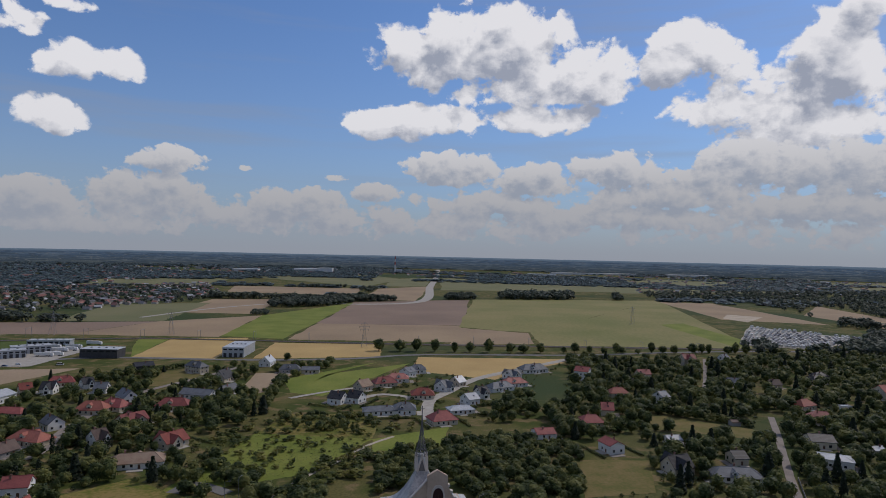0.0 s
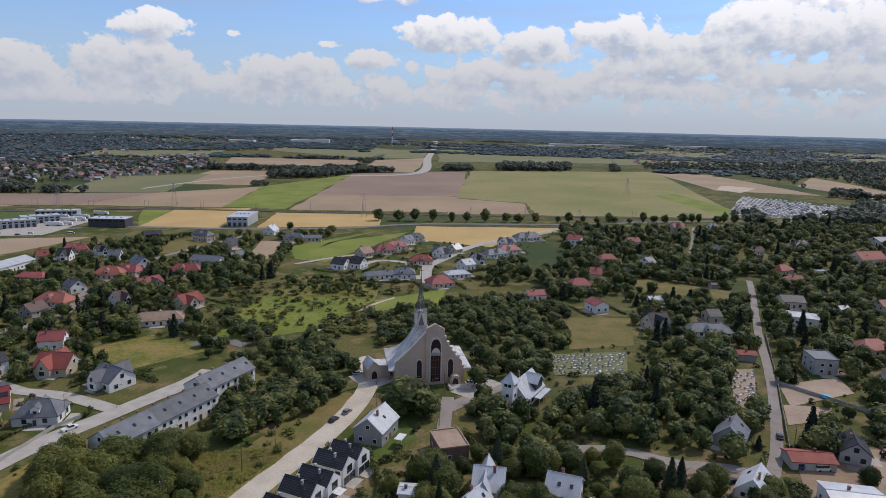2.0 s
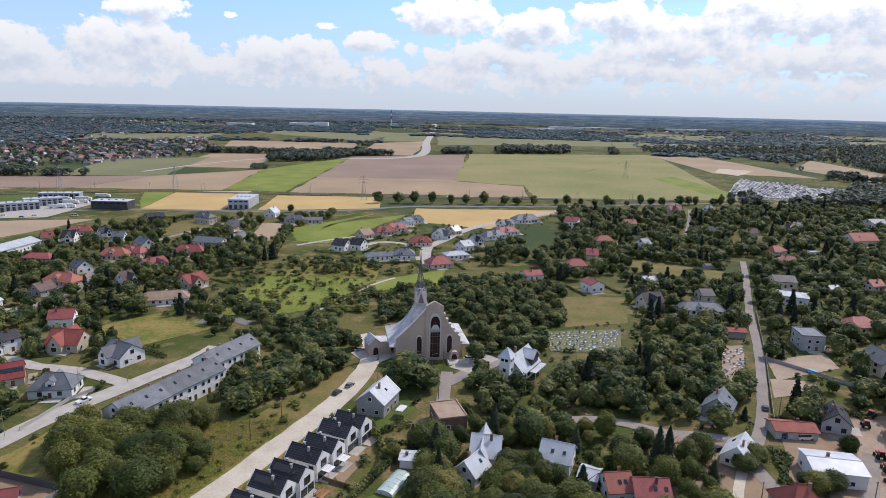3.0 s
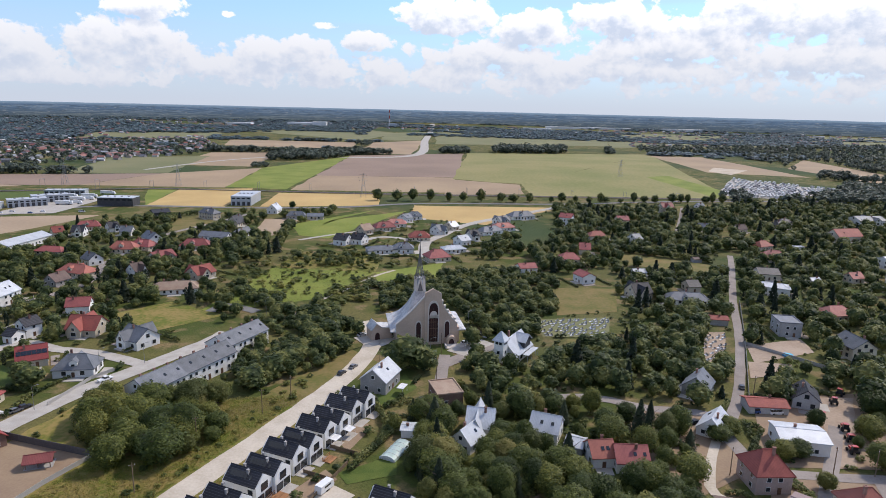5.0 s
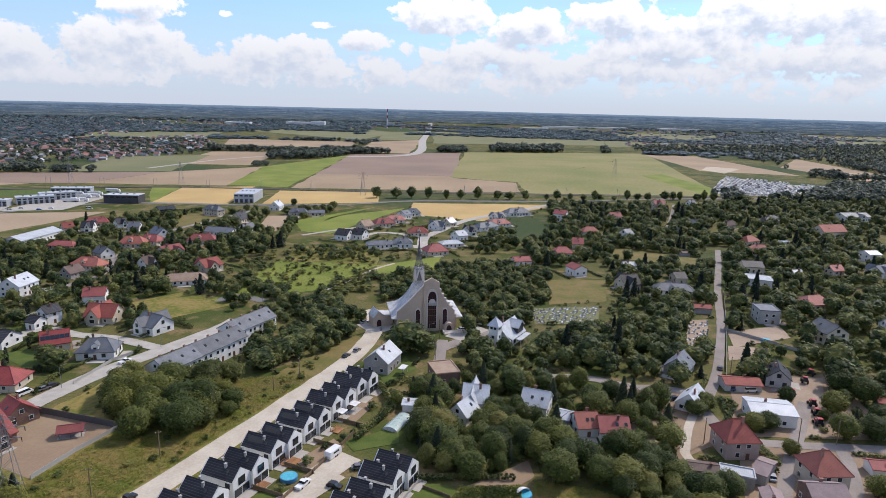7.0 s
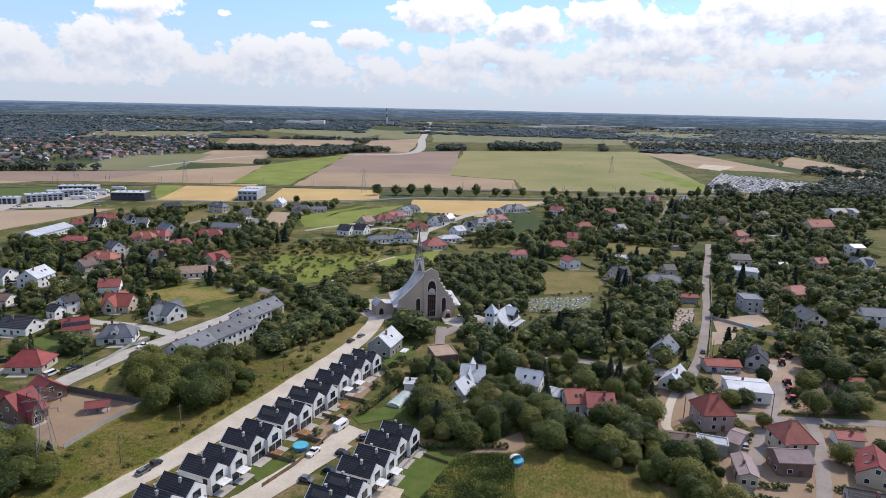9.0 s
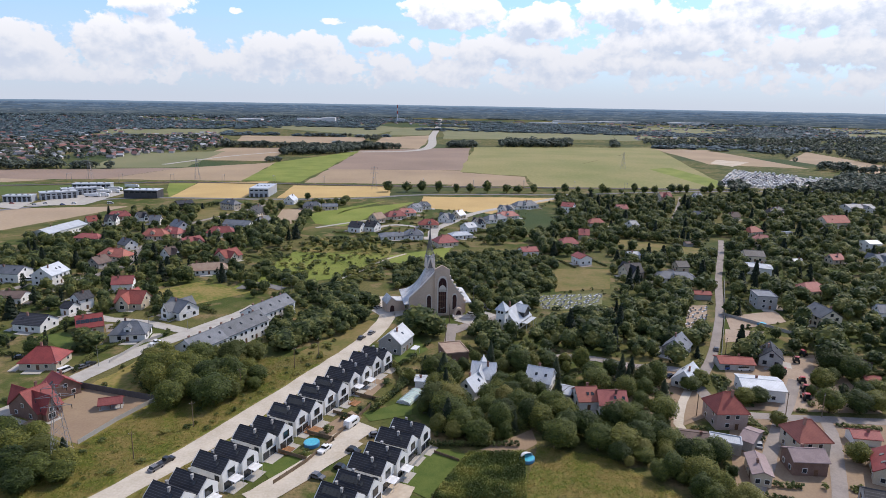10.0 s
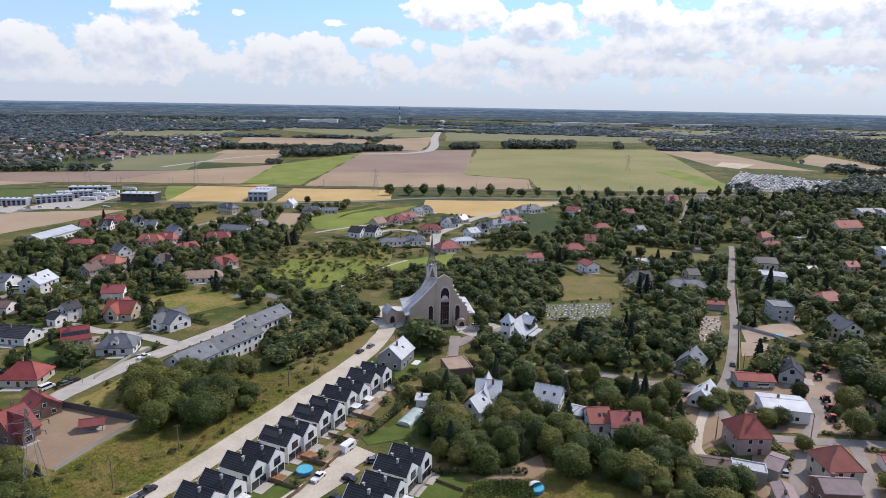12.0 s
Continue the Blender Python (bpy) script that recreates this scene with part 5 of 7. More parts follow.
    # small pale snow steps on the slope
    for i, (x, y, s) in enumerate(((-8.6, -8.0, 0.34), (-7.6, -7.0, 0.42), (-6.6, -7.4, 0.47), (-5.0, -6.0, 0.58), (-11.4, -8.5, 0.2), (-12.6, -9.0, 0.15), (-4.2, -5.2, 0.63))):
        z = 5.6 + 20.5 * (0.25 * s + 0.75 * s ** 2.3)
        part("roof_step", box(bmesh.new(), x, y, z + 0.3, 1.3, 0.8, 0.35, 20), FRAME, c, "small white roof step")
    # drum under the spire, hidden by four steep gablets
    bm = bmesh.new()
    bmesh.ops.create_cone(bm, cap_ends=True, segments=8, radius1=2.2, radius2=1.3, depth=4.6, matrix=pose(-1.8, 1.3, 24.2, 0, 0, 22.5))
    part("drum", bm, CHURCHROOF, c)
    for a in range(4):
        bm = prism(bmesh.new(), [(-1.9, 20.6), (0, 27.2), (1.9, 20.6), (1.35, 20.4), (0, 25.4), (-1.35, 20.4)], -2.5, -1.2)
        part("gablet", bm, CHURCHTRIM, c, m=pose(-1.8, 1.3, 0, 0, 0, 90 * a))
        part("gablet_louvre", prism(bmesh.new(), [(-1.3, 20.6), (0, 25.2), (1.3, 20.6)], -2.2, -1.7), SPIRESTEEL, c, "dark louvred infill", m=pose(-1.8, 1.3, 0, 0, 0, 90 * a))

    # open steel spire that draws in quickly, with thin bars and rings
    def spire_at(k, z):
        w = 0.12 + 2.3 * (1 - (z - 26.0) / 15.0) ** 1.7
        return (-1.8 + w * math.cos(radians(22.5 + 45 * k)), 1.3 + w * math.sin(radians(22.5 + 45 * k)), z)
    levels = [26.0, 27.4, 28.8, 30.2, 31.7, 33.3, 35.0, 36.8, 38.8, 41.0]
    for k in range(8):
        for z1, z2 in zip(levels, levels[1:]):
            part("spire_leg", bar(bmesh.new(), spire_at(k, z1), spire_at(k, z2), 0.1, 5), SPIRESTEEL, c)
            if z1 < 36:
                part("spire_brace", bar(bmesh.new(), spire_at(k, z1), spire_at(k + 1, z2), 0.06, 4), SPIRESTEEL, c)
            part("spire_ring", bar(bmesh.new(), spire_at(k, z1), spire_at(k + 1, z1), 0.08, 4), SPIRESTEEL, c)
    bm = bar(bmesh.new(), (-1.8, 1.3, 40.5), (-1.8, 1.3, 44.6), 0.14, 6)
    part("mast", bm, SPIRESTEEL, c)
    part("cross_arm", bar(bmesh.new(), (-2.7, 1.3, 43.4), (-0.9, 1.3, 43.4), 0.14, 6), SPIRESTEEL, c)
    # side chapel on the left flank and low wings
    bm = prism(bmesh.new(), [(-5.5, -0.3), (-5.5, 4.6), (-3.2, 7.4), (-0.8, 5.4), (4.0, 4.8), (4.0, -0.3)], -3.5, 3.5)
    part("side_chapel", bm, CHURCHWALL, c, m=pose(-19.5, -2.0, 0, 0, 0, 15))
    bm = prism(bmesh.new(), [(-5.8, 4.6), (-3.2, 7.9), (-0.8, 5.8), (4.3, 5.2), (4.3, 4.9), (-0.8, 5.4), (-3.2, 7.4), (-5.5, 4.4)], -3.9, 3.9)
    part("chapel_roof", bm, CHURCHROOF, c, m=pose(-19.5, -2.0, 0.02, 0, 0, 15))
    part("chapel_door", arch(bmesh.new(), 0, 0, 2.2, 3.4, -0.1, 0.1), DARKGLASS, c, m=pose(-21.3, -6.1, 0, 0, 0, 15))
    # entrance: low porch with a round top, broad pale steps
    bm = arch(bmesh.new(), 10.2, -0.3, 4.6, 4.6, -16.4, -13.3)
    part("porch", bm, CHURCHWALL, c)
    part("porch_door", arch(bmesh.new(), 10.2, 0, 2.4, 3.2, -16.5, -16.4), DARKGLASS, c)
    for k in range(6):
        part("step", box(bmesh.new(), 11.5, -19.6 + k * 0.55, 0.02, 8.0, 0.55, 0.15 * (k + 1)), CHURCHTRIM, c)
    for x in (7.3, 15.7):
        part("step_wall", box(bmesh.new(), x, -18.2, 0, 0.4, 4.0, 1.3), CHURCHTRIM, c)


build_church()


def build_rectory():
    h = thing("rectory", 30.0, 279.0, 0, 60, "white rectory with a square tower and pale roofs", "house")
    BLOCKS.extend([(31, 279, 9), (26, 268, 6), (36, 272, 7)])
    L, W, e, r = 16.0, 10.0, 4.4, 9.4
    bm = bmesh.new()
    gable_wall(bm, L, W, e, r)
    part("wall", bm, WALL["white"], h)
    bm = bmesh.new()
    gable_roof(bm, L, W, e, r, 0.9, 0.6)
    part("roof", bm, ROOF["light"], h)
    t = pose(-10.9, 0.4, 0, 0, 0, 0)
    bm = box(bmesh.new(), 0, 0, -0.3, 4.2, 4.2, 11.6)
    tower = part("tower", bm, WALL["white"], h, m=t)
    bm = bmesh.new()
    hip_roof(bm, 4.2, 4.2, 11.3, 14.4, 2.6, 0.6)
    part("tower_roof", bm, ROOF["light"], h, m=t)
    for z in (2.0, 5.2, 9.2):
        for x, y, rz in ((0, 2.13, 0), (-2.13, 0, 90), (0, -2.13, 180)):
            for k in ((-0.8, 0.8) if z > 9 else (0,)):
                add_window(tower, "std", x + (k if y else 0), y + (k if x else 0), z, rz)
    part("brick_plinth", box(bmesh.new(), -10.9, 0.4, -0.3, 4.5, 4.5, 2.0), WALL["brown"], h)
    for k in (-6, -2, 2, 6):
        add_window(h, "std", k, W / 2 + 0.03, 1.0, 0)
        add_window(h, "wide", k, -W / 2 - 0.03, 0.8, 180)
    for z in (1.0, 5.6):
        add_window(h, "std", L / 2 + 0.03, 0, z, -90)
    bm = bmesh.new()
    gable_wall(bm, 4.6, 6.0, 7.6, 9.8, 3.0, -3.2, True)
    for v in bm.verts:
        v.co.z = max(v.co.z, 4.8)
    d = part("dormer", bm, WALL["dark"], h)
    bm = bmesh.new()
    gable_roof(bm, 5.0, 6.0, 7.6, 9.8, 0.6, 0.4)
    part("dormer_roof", bm, ROOF["light"], d, m=pose(3.0, -3.2, 0.02, 0, 0, 90))
    part("chimney", box(bmesh.new(), -3, 0.6, 9.2, 0.9, 0.7, 3.0), CHIM, h)
    part("veranda_roof", box(bmesh.new(), 2.5, -W / 2 - 2.2, 3.0, L - 5, 2.6, 0.2), ROOF["light"], h)
    for k in (-3, 1, 5, 8):
        part("post", bar(bmesh.new(), (k, -W / 2 - 3.3, 0), (k, -W / 2 - 3.3, 3.0), 0.1), FRAME, h)


build_rectory()


# ---- halls by the fields ----
def hall(x, y, rot, L, W, h, wall, label, bays=6):
    t = thing("industrial_hall", x, y, 0, rot, label, "hall")
    BLOCKS.append((x, y, max(L, W) / 2))
    part("wall", box(bmesh.new(), 0, 0, -0.3, L, W, h + 0.3), wall, t)
    part("roof", box(bmesh.new(), 0, 0, h, L + 0.5, W + 0.5, 0.4), ROOF["light"], t)
    for i in range(bays):
        px = (i - (bays - 1) / 2) * L / bays
        part("gate", box(bmesh.new(), px, -W / 2 - 0.03, 0.1, L / bays * 0.55, 0.1, 3.8), WALL["dark"], t, "dark gate")
        part("window_strip", box(bmesh.new(), px, -W / 2 - 0.03, h - 2.4, L / bays * 0.7, 0.1, 1.3), GLASS, t)
    for i in range(4):
        part("roof_vent", box(bmesh.new(), (i - 1.5) * L / 5, 0, h + 0.4, 1.6, 1.6, 0.8), STEEL, t)
    return t


HALLWALL = mat("pale_cladding", (0.48, 0.5, 0.52), (0.36, 0.38, 0.4), 0.6, lines=("X", 1.0, 0.25), scale=0.1)
hall(-206.0, 684.0, 3, 20, 42, 9.0, HALLWALL, "pale clad hall with a flat roof between grain fields", 4)
for x, y in ((-399.1, 629.6), (-394.6, 658.6)):
    hall(x, y, 38, 32, 14, 7.0, HALLWALL, "pale workshop hall in the business park", 7)
x, y = (-423.5, 607.5)
hall(x, y, 10, 26, 12, 6.0, HALLWALL, "low pale hall at the stubble field", 6)
x, y = (-320.5, 648.1)
hall(x, y, 2, 34, 16, 8.0, WALL["dark"], "dark clad hall with glazing in the business park", 6)
x, y = (-408.9, 711.2)
hall(x, y, 12, 40, 12, 5.0, HALLWALL, "low pale depot behind the business park", 8)
field("paved_yard", (-401.7, 579.0), (-350.6, 592.1), (-354.3, 686.2), (-400.5, 679.5), "paved", "pale paved yard of the business park", lift=0.1)
field("paved_yard", (-421.9, 569.9), (-394.5, 560.5), (-408.5, 605.8), (-434.5, 595.3), "paved", "paved yard with parked cars", lift=0.1)


# ---- trees and scrub ----
BLOCKS.extend([(*(-40.4, 167.5), 3.0), (*(-12.7, 200.6), 7.5), (*(23.8, 162.1), 3.0), (*(149.9, 286.8), 3.0), (*(-41.8, 176.1), 2.5), (*(-47.1, 164.1), 2.5), (*(-31.6, 195.4), 2.5)])


def leaf_cards(rng, pts, nrm, size):
    """Small bent leaf clumps, one triangle each, round the given points."""
    n = len(pts)
    nrm = nrm / (np.linalg.norm(nrm, axis=1, keepdims=True) + 1e-9)
    ref = rng.normal(size=(n, 3))
    u = np.cross(nrm, ref)
    u /= np.linalg.norm(u, axis=1, keepdims=True) + 1e-9
    v = np.cross(nrm, u)
    a = (size * rng.uniform(0.6, 1.3, n))[:, None]
    b = (size * rng.uniform(0.5, 1.1, n))[:, None]
    bend = nrm * (size * 0.3)
    leaf = np.stack([pts - u * a, pts + u * a * 0.6 + v * b + bend, pts + u * a * 0.5 - v * b + bend * 0.5], axis=1)
    return leaf.reshape(-1, 3)


def ball_mesh(level):
    bm = bmesh.new()
    bmesh.ops.create_icosphere(bm, subdivisions=level, radius=1.0)
    out = np.array([[v.co[:] for v in f.verts] for f in bm.faces])
    bm.free()
    return out


BALL, BODY = ball_mesh(1), ball_mesh(2)


def hearts(rng, cen, rad, squash=0.9):
    """Dense inner foliage: small lumpy bodies inside the leaf clumps."""
    out = []
    for c, r in zip(cen, rad):
        a = rng.uniform(0, 6.283)
        turn = np.array([[math.cos(a), -math.sin(a), 0], [math.sin(a), math.cos(a), 0], [0, 0, 1]])
        out.append((BALL.reshape(-1, 3) @ turn.T) * np.array([r, r, r * squash]) * rng.uniform(0.9, 1.1, 3) + c)
    return np.concatenate(out)


def crown(seed, kind, n, size, h=10.0, r=4.0):
    """Leaf clumps of a crown h high and r wide, uneven, with gaps."""
    rng = np.random.default_rng(seed)
    if kind == "conifer":
        z = rng.uniform(0.06, 1.0, n) ** 1.1
        layer = 0.72 + 0.28 * np.abs(np.sin(z * 22 + rng.uniform(0, 1)))
        rad = r * 0.62 * (1.02 - z) ** 0.85 * layer * rng.uniform(0.55, 1.08, n)
        a = rng.uniform(0, 2 * np.pi, n)
        pts = np.stack([rad * np.cos(a), rad * np.sin(a), z * h], 1)
        nrm = np.stack([np.cos(a), np.sin(a), np.full(n, 0.7)], 1) + rng.normal(scale=0.3, size=(n, 3))
        return leaf_cards(rng, pts, nrm, size)
    if kind == "column":
        z = rng.uniform(0.02, 1.0, n)
        rad = r * 0.3 * np.sqrt(np.clip(np.sin(np.pi * (z * 0.88 + 0.1)), 0, 1)) * rng.uniform(0.7, 1.1, n)
        a = rng.uniform(0, 2 * np.pi, n)
        pts = np.stack([rad * np.cos(a), rad * np.sin(a), z * h], 1)
        nrm = np.stack([np.cos(a), np.sin(a), np.full(n, 0.4)], 1) + rng.normal(scale=0.35, size=(n, 3))
        return leaf_cards(rng, pts, nrm, size)
    bush = kind == "bush"
    blobs = 6 if bush else 22 if n > 600 else 12 if n > 100 else 6
    low = 0.0
    mid, size_of = (low + 1.0) / 2 * h, np.array([r, r, (1 - low) / 2 * h])
    d = rng.normal(size=(blobs, 3))
    d[:, 2] = np.abs(d[:, 2]) * rng.choice([1, 1, -0.8], blobs)
    d /= np.linalg.norm(d, axis=1, keepdims=True)
    cen = d * rng.uniform(0.48, 0.7, blobs)[:, None] * size_of + np.array([0, 0, mid * 0.95])
    rad = r * rng.uniform(0.3, 0.46, blobs)
    pick = rng.choice(blobs, n, p=rad ** 2 / (rad ** 2).sum())
    d = rng.normal(size=(n, 3))
    d[:, 2] = np.abs(d[:, 2]) * rng.choice([1, 1, -1], n)
    d /= np.linalg.norm(d, axis=1, keepdims=True)
    pts = cen[pick] + d * (rad[pick] * rng.uniform(0.74, 1.0 + (0.22 if n > 600 else 0.08), n))[:, None]
    loose = rng.random(n) < 0.4
    lump = 0.84 + 0.12 * np.sin(d[:, 0] * 5 + seed) * np.sin(d[:, 1] * 4 + 1.3 * seed) + 0.06 * np.sin(d[:, 2] * 7 + seed)
    shell = d * (lump * rng.uniform(0.84, 1.0, n))[:, None] * size_of + np.array([0, 0, mid])
    pts[loose] = shell[loose]
    if kind == "willow":
        pts[:, 2] -= rng.uniform(0, 0.22, n) * h * (np.hypot(pts[:, 0], pts[:, 1]) / r) ** 2
        d[:, 2] *= 0.3
    pts[:, 2] = np.maximum(pts[:, 2], 0.25)
    leaves = leaf_cards(rng, pts, d + np.array([0, 0, 0.35]) + rng.normal(scale=0.38, size=(n, 3)), size)
    cen[:, 2] = np.maximum(cen[:, 2], rad * 0.5)
    solid = [hearts(rng, cen, rad * (0.72 if n > 600 else 0.84)), leaves]
    if not bush and n > 100:
        wave = 1 + 0.08 * np.sin(BODY.reshape(-1, 3) @ np.array([5.0, 4.0, 6.0]) + seed)
        solid.insert(0, BODY.reshape(-1, 3) * wave[:, None] * size_of * 0.7 + np.array([0, 0, mid]))
    return np.concatenate(solid)


def quads(v):
    return np.arange(len(v)).reshape(-1, 4)


def tris(v):
    return np.arange(len(v)).reshape(-1, 3)


def crown_mesh(verts, material):
    me = mesh_from_arrays("crown", verts, tris(verts))
    me.materials.append(material)
    return me


def trunk_mesh(seed, h, r):
    rng = random.Random(seed)
    bm = bar(bmesh.new(), (0, 0, -0.3), (0.1, 0, h), r, 7, r * 0.45)
    for k in range(5):
        a, z = k * 1.26 + rng.uniform(-0.3, 0.3), h * rng.uniform(0.45, 0.85)
        q = (math.cos(a) * h * 0.42, math.sin(a) * h * 0.42, z + h * 0.4)
        bar(bm, (0, 0, z), q, r * 0.42, 5, r * 0.12)
    me = bpy.data.meshes.new("trunk")
    bm.to_mesh(me)
    bm.free()
    me.materials.append(BARK)
    return me


TREES = {}
for kind, look_mat, count, n, size in (("broad", "broad", 9, 4600, 0.24), ("light", "light", 4, 4000, 0.23), ("willow", "willow", 2, 5200, 0.19),
                                       ("conifer", "conifer", 3, 2600, 0.3), ("column", "conifer", 2, 1500, 0.25)):
    shape = {"light": "broad"}.get(kind, kind)
    TREES[kind] = [(crown_mesh(crown(100 + 17 * i + len(kind) * 7, shape, n, size), LEAF[look_mat]), trunk_mesh(i, 6.5, 0.28)) for i in range(count)]
TREEWORD = {"broad": "dark green broadleaf tree with a full uneven crown", "light": "light green young broadleaf tree with an airy crown",
            "willow": "pale green willow with a wide drooping crown", "conifer": "dark green spruce with a pointed crown", "column": "narrow dark green thuja column"}


def tree(kind, x, y, h, r, rng):
    me, tr = rng.choice(TREES[kind])
    t = thing("tree", x, y, 0, 0, TREEWORD[kind], "tree", "garden and roadside trees")
    t.matrix_basis = pose(x, y, 0, 0, 0, rng.uniform(0, 360)) @ Matrix.Diagonal((r / 4, r / 4, h / 10, 1))
    link_part("trunk", tr, t)
    link_part("crown", me, t)


STUFF = {}      # heaps of far trees, by look


def stuff_variants(kind, n, size, count=6):
    out = []
    for i in range(count):
        v = crown(500 + i * 3 + n, kind, n, size)
        if kind == "broad":
            s = np.array([[0.25, 0.2, 0], [-0.25, 0.2, 0], [0, 0, 6], [-0.25, 0.2, 0], [0, -0.25, 0], [0, 0, 6], [0, -0.25, 0], [0.25, 0.2, 0], [0, 0, 6]])
            v = np.concatenate([s, v])
        out.append(v)
    return out


SV = {"mid": stuff_variants("broad", 330, 0.62, 12), "mid_conifer": stuff_variants("conifer", 330, 0.72, 3), "bush": stuff_variants("bush", 110, 0.85),
      "far": stuff_variants("broad", 80, 1.35), "clump": stuff_variants("bush", 34, 2.3), "column": stuff_variants("column", 260, 0.45, 3), "hedge": stuff_variants("bush", 60, 1.25)}


def heap(pile, variant, x, y, h, r, rng):
    v = rng.choice(SV[variant])
    a = rng.uniform(0, 6.283)
    ca, sa = math.cos(a), math.sin(a)
    s = np.array([r / 4, r / 4, h / 10])
    w = v * s
    w = np.stack([w[:, 0] * ca - w[:, 1] * sa + x, w[:, 0] * sa + w[:, 1] * ca + y, w[:, 2] + hz(x, y) - 0.1], 1)
    STUFF.setdefault(pile, []).append(w)


def scatter(poly, gap, rng, pad=3.0, skip=0.0):
    """Jittered places inside an outline, off houses, roads and open patches."""
    xs, ys = [p[0] for p in poly], [p[1] for p in poly]
    y = min(ys)
    while y < max(ys):
        x = min(xs)
        while x < max(xs):
            px, py = x + rng.uniform(-0.42, 0.42) * gap, y + rng.uniform(-0.42, 0.42) * gap
            if rng.random() > skip and inside(poly, px, py) and free(px, py, pad):
                yield px, py
            x += gap
        y += gap


WISH = []         # trees of the near village: kind, x, y, height, radius
rng = random.Random(11)


def wood(poly, gap, lo, hi, mix="bbbblc", wide=0.42, pad=3.0, skip=0.0):
    for x, y in scatter(poly, gap, rng, pad, skip + 0.06):
        k = {"b": "broad", "l": "light", "c": "conifer", "w": "willow", "t": "column"}[rng.choice(mix)]
        if k == "conifer" and rng.random() < 0.55:
            k = rng.choice(("broad", "light"))
        h = rng.uniform(lo * 0.66, hi * 1.1) * (0.98 if k == "conifer" else 0.84)
        WISH.append((k, x, y, h, h * wide * rng.uniform(0.8, 1.28)))


# groves and garden trees
wood([(-110.1, 200.6), (-91.3, 187.1), (-74.3, 191.9), (-67.2, 207.5), (-74.7, 232.7), (-93.6, 246.5), (-107.3, 239.5), (-117.7, 224.6)], 5.4, 8.5, 13, "bbbblb", 0.5, 2.0)
wood([(-82.3, 241.0), (-63.5, 240.4), (-48.3, 259.3), (-35.2, 290.5), (-40.2, 317.5), (-62.2, 336.8), (-84.3, 324.4), (-80.6, 287.4)], 5.6, 6, 10, "bbblb", 0.5, 2.0)
wood([(-102.8, 239.8), (-82.9, 242.8), (-82.0, 264.1), (-93.1, 267.0)], 6.0, 8, 10, "bl", 0.5, 2.0)
wood([(-33.0, 328.2), (-34.3, 375.8), (0.3, 415.7), (61.9, 421.2), (71.2, 384.5), (58.3, 335.1), (37.4, 328.3), (25.8, 338.0), (10.0, 331.5), (0.6, 353.2)], 4.8, 5, 8, "bbbbbl", 0.5, 2.0)
wood([(9.1, 289.4), (15.8, 321.6), (31.7, 333.1), (58.2, 324.7), (37.0, 295.5), (41.3, 265.0), (73.5, 298.0), (83.0, 303.0), (128.6, 320.0), (118.0, 269.9), (96.5, 231.7), (70.3, 241.3), (47.6, 242.9), (31.5, 243.7), (14.9, 238.0), (8.5, 256.1)], 5.8, 7, 11, "bbbblcwb", 0.46, 2.4)
wood([(6.7, 170.8), (28.5, 175.1), (33.9, 201.8), (28.2, 212.7), (17.8, 212.2), (1.4, 206.7), (-4.2, 191.6)], 4.6, 7, 10.5, "bbbbbbl", 0.46, 1.0)
wood([(-19.1, 210.1), (-5.7, 182.1), (6.7, 170.8), (1.4, 206.7), (-7.3, 223.1)], 5.2, 7, 11, "bbbc", 0.42, 1.0)
wood([(-10.2, 168.4), (6.6, 167.3), (24.0, 173.2), (28.7, 170.2), (51.1, 165.1), (69.9, 172.2), (82.0, 202.3), (93.0, 216.3), (77.8, 227.9), (56.3, 229.3), (32.9, 236.2), (8.0, 234.8), (-7.4, 225.7), (-4.3, 197.7)], 6.2, 7, 12, "bbbblc", 0.46, 2.2)
wood([(44.1, 171.0), (71.0, 175.5), (90.2, 168.5), (84.3, 150.2), (77.7, 136.0), (64.9, 144.5), (57.2, 158.2), (44.1, 163.3)], 5.0, 6.5, 10, "bbbbbl", 0.5, 1.0)
wood([(114.9, 244.0), (119.6, 196.1), (147.2, 195.5), (181.1, 207.5), (259.7, 310.8), (291.6, 417.6), (390.2, 569.3), (213.0, 480.9), (155.6, 342.4), (128.4, 270.5)], 8.2, 6.0, 12, "bbbbblc", 0.45, skip=0.06)
wood([(124.9, 188.7), (165.5, 187.1), (135.4, 147.5), (102.2, 146.1)], 10.0, 6, 10, "bbl", 0.45)
wood([(109.0, 425.4), (184.2, 432.2), (138.3, 315.9), (88.2, 312.4)], 7.8, 6, 12, "bbbblc", 0.45, skip=0.05)
wood([(61.9, 421.2), (109.0, 425.4), (203.7, 490.3), (230.2, 552.0), (308.6, 711.6), (117.3, 698.9), (91.3, 550.2), (64.9, 476.6), (20.4, 443.3), (17.1, 471.9), (57.5, 533.3)], 7.6, 5.5, 12, "bbbbblc", 0.45, skip=0.05)
wood([(208.3, 490.7), (390.2, 569.3), (575.3, 589.3), (756.9, 784.7), (521.8, 771.7), (322.2, 744.3)], 10.0, 6.5, 13, "bbbbblc", 0.45)
wood([(-215.9, 262.6), (-196.3, 279.4), (-133.8, 283.7), (-120.0, 321.7), (-115.0, 344.1), (-157.0, 426.6), (-176.1, 424.9), (-208.9, 374.8), (-295.2, 367.4)], 7.8, 6, 11, "bbbblct", 0.45)
wood([(-296.8, 360.5), (-208.9, 374.8), (-157.0, 426.6), (-125.3, 412.5), (-111.7, 469.4), (-121.9, 513.9), (-176.4, 508.0), (-226.7, 447.9), (-304.9, 440.2)], 7.8, 6, 11, "bbblc", 0.45)
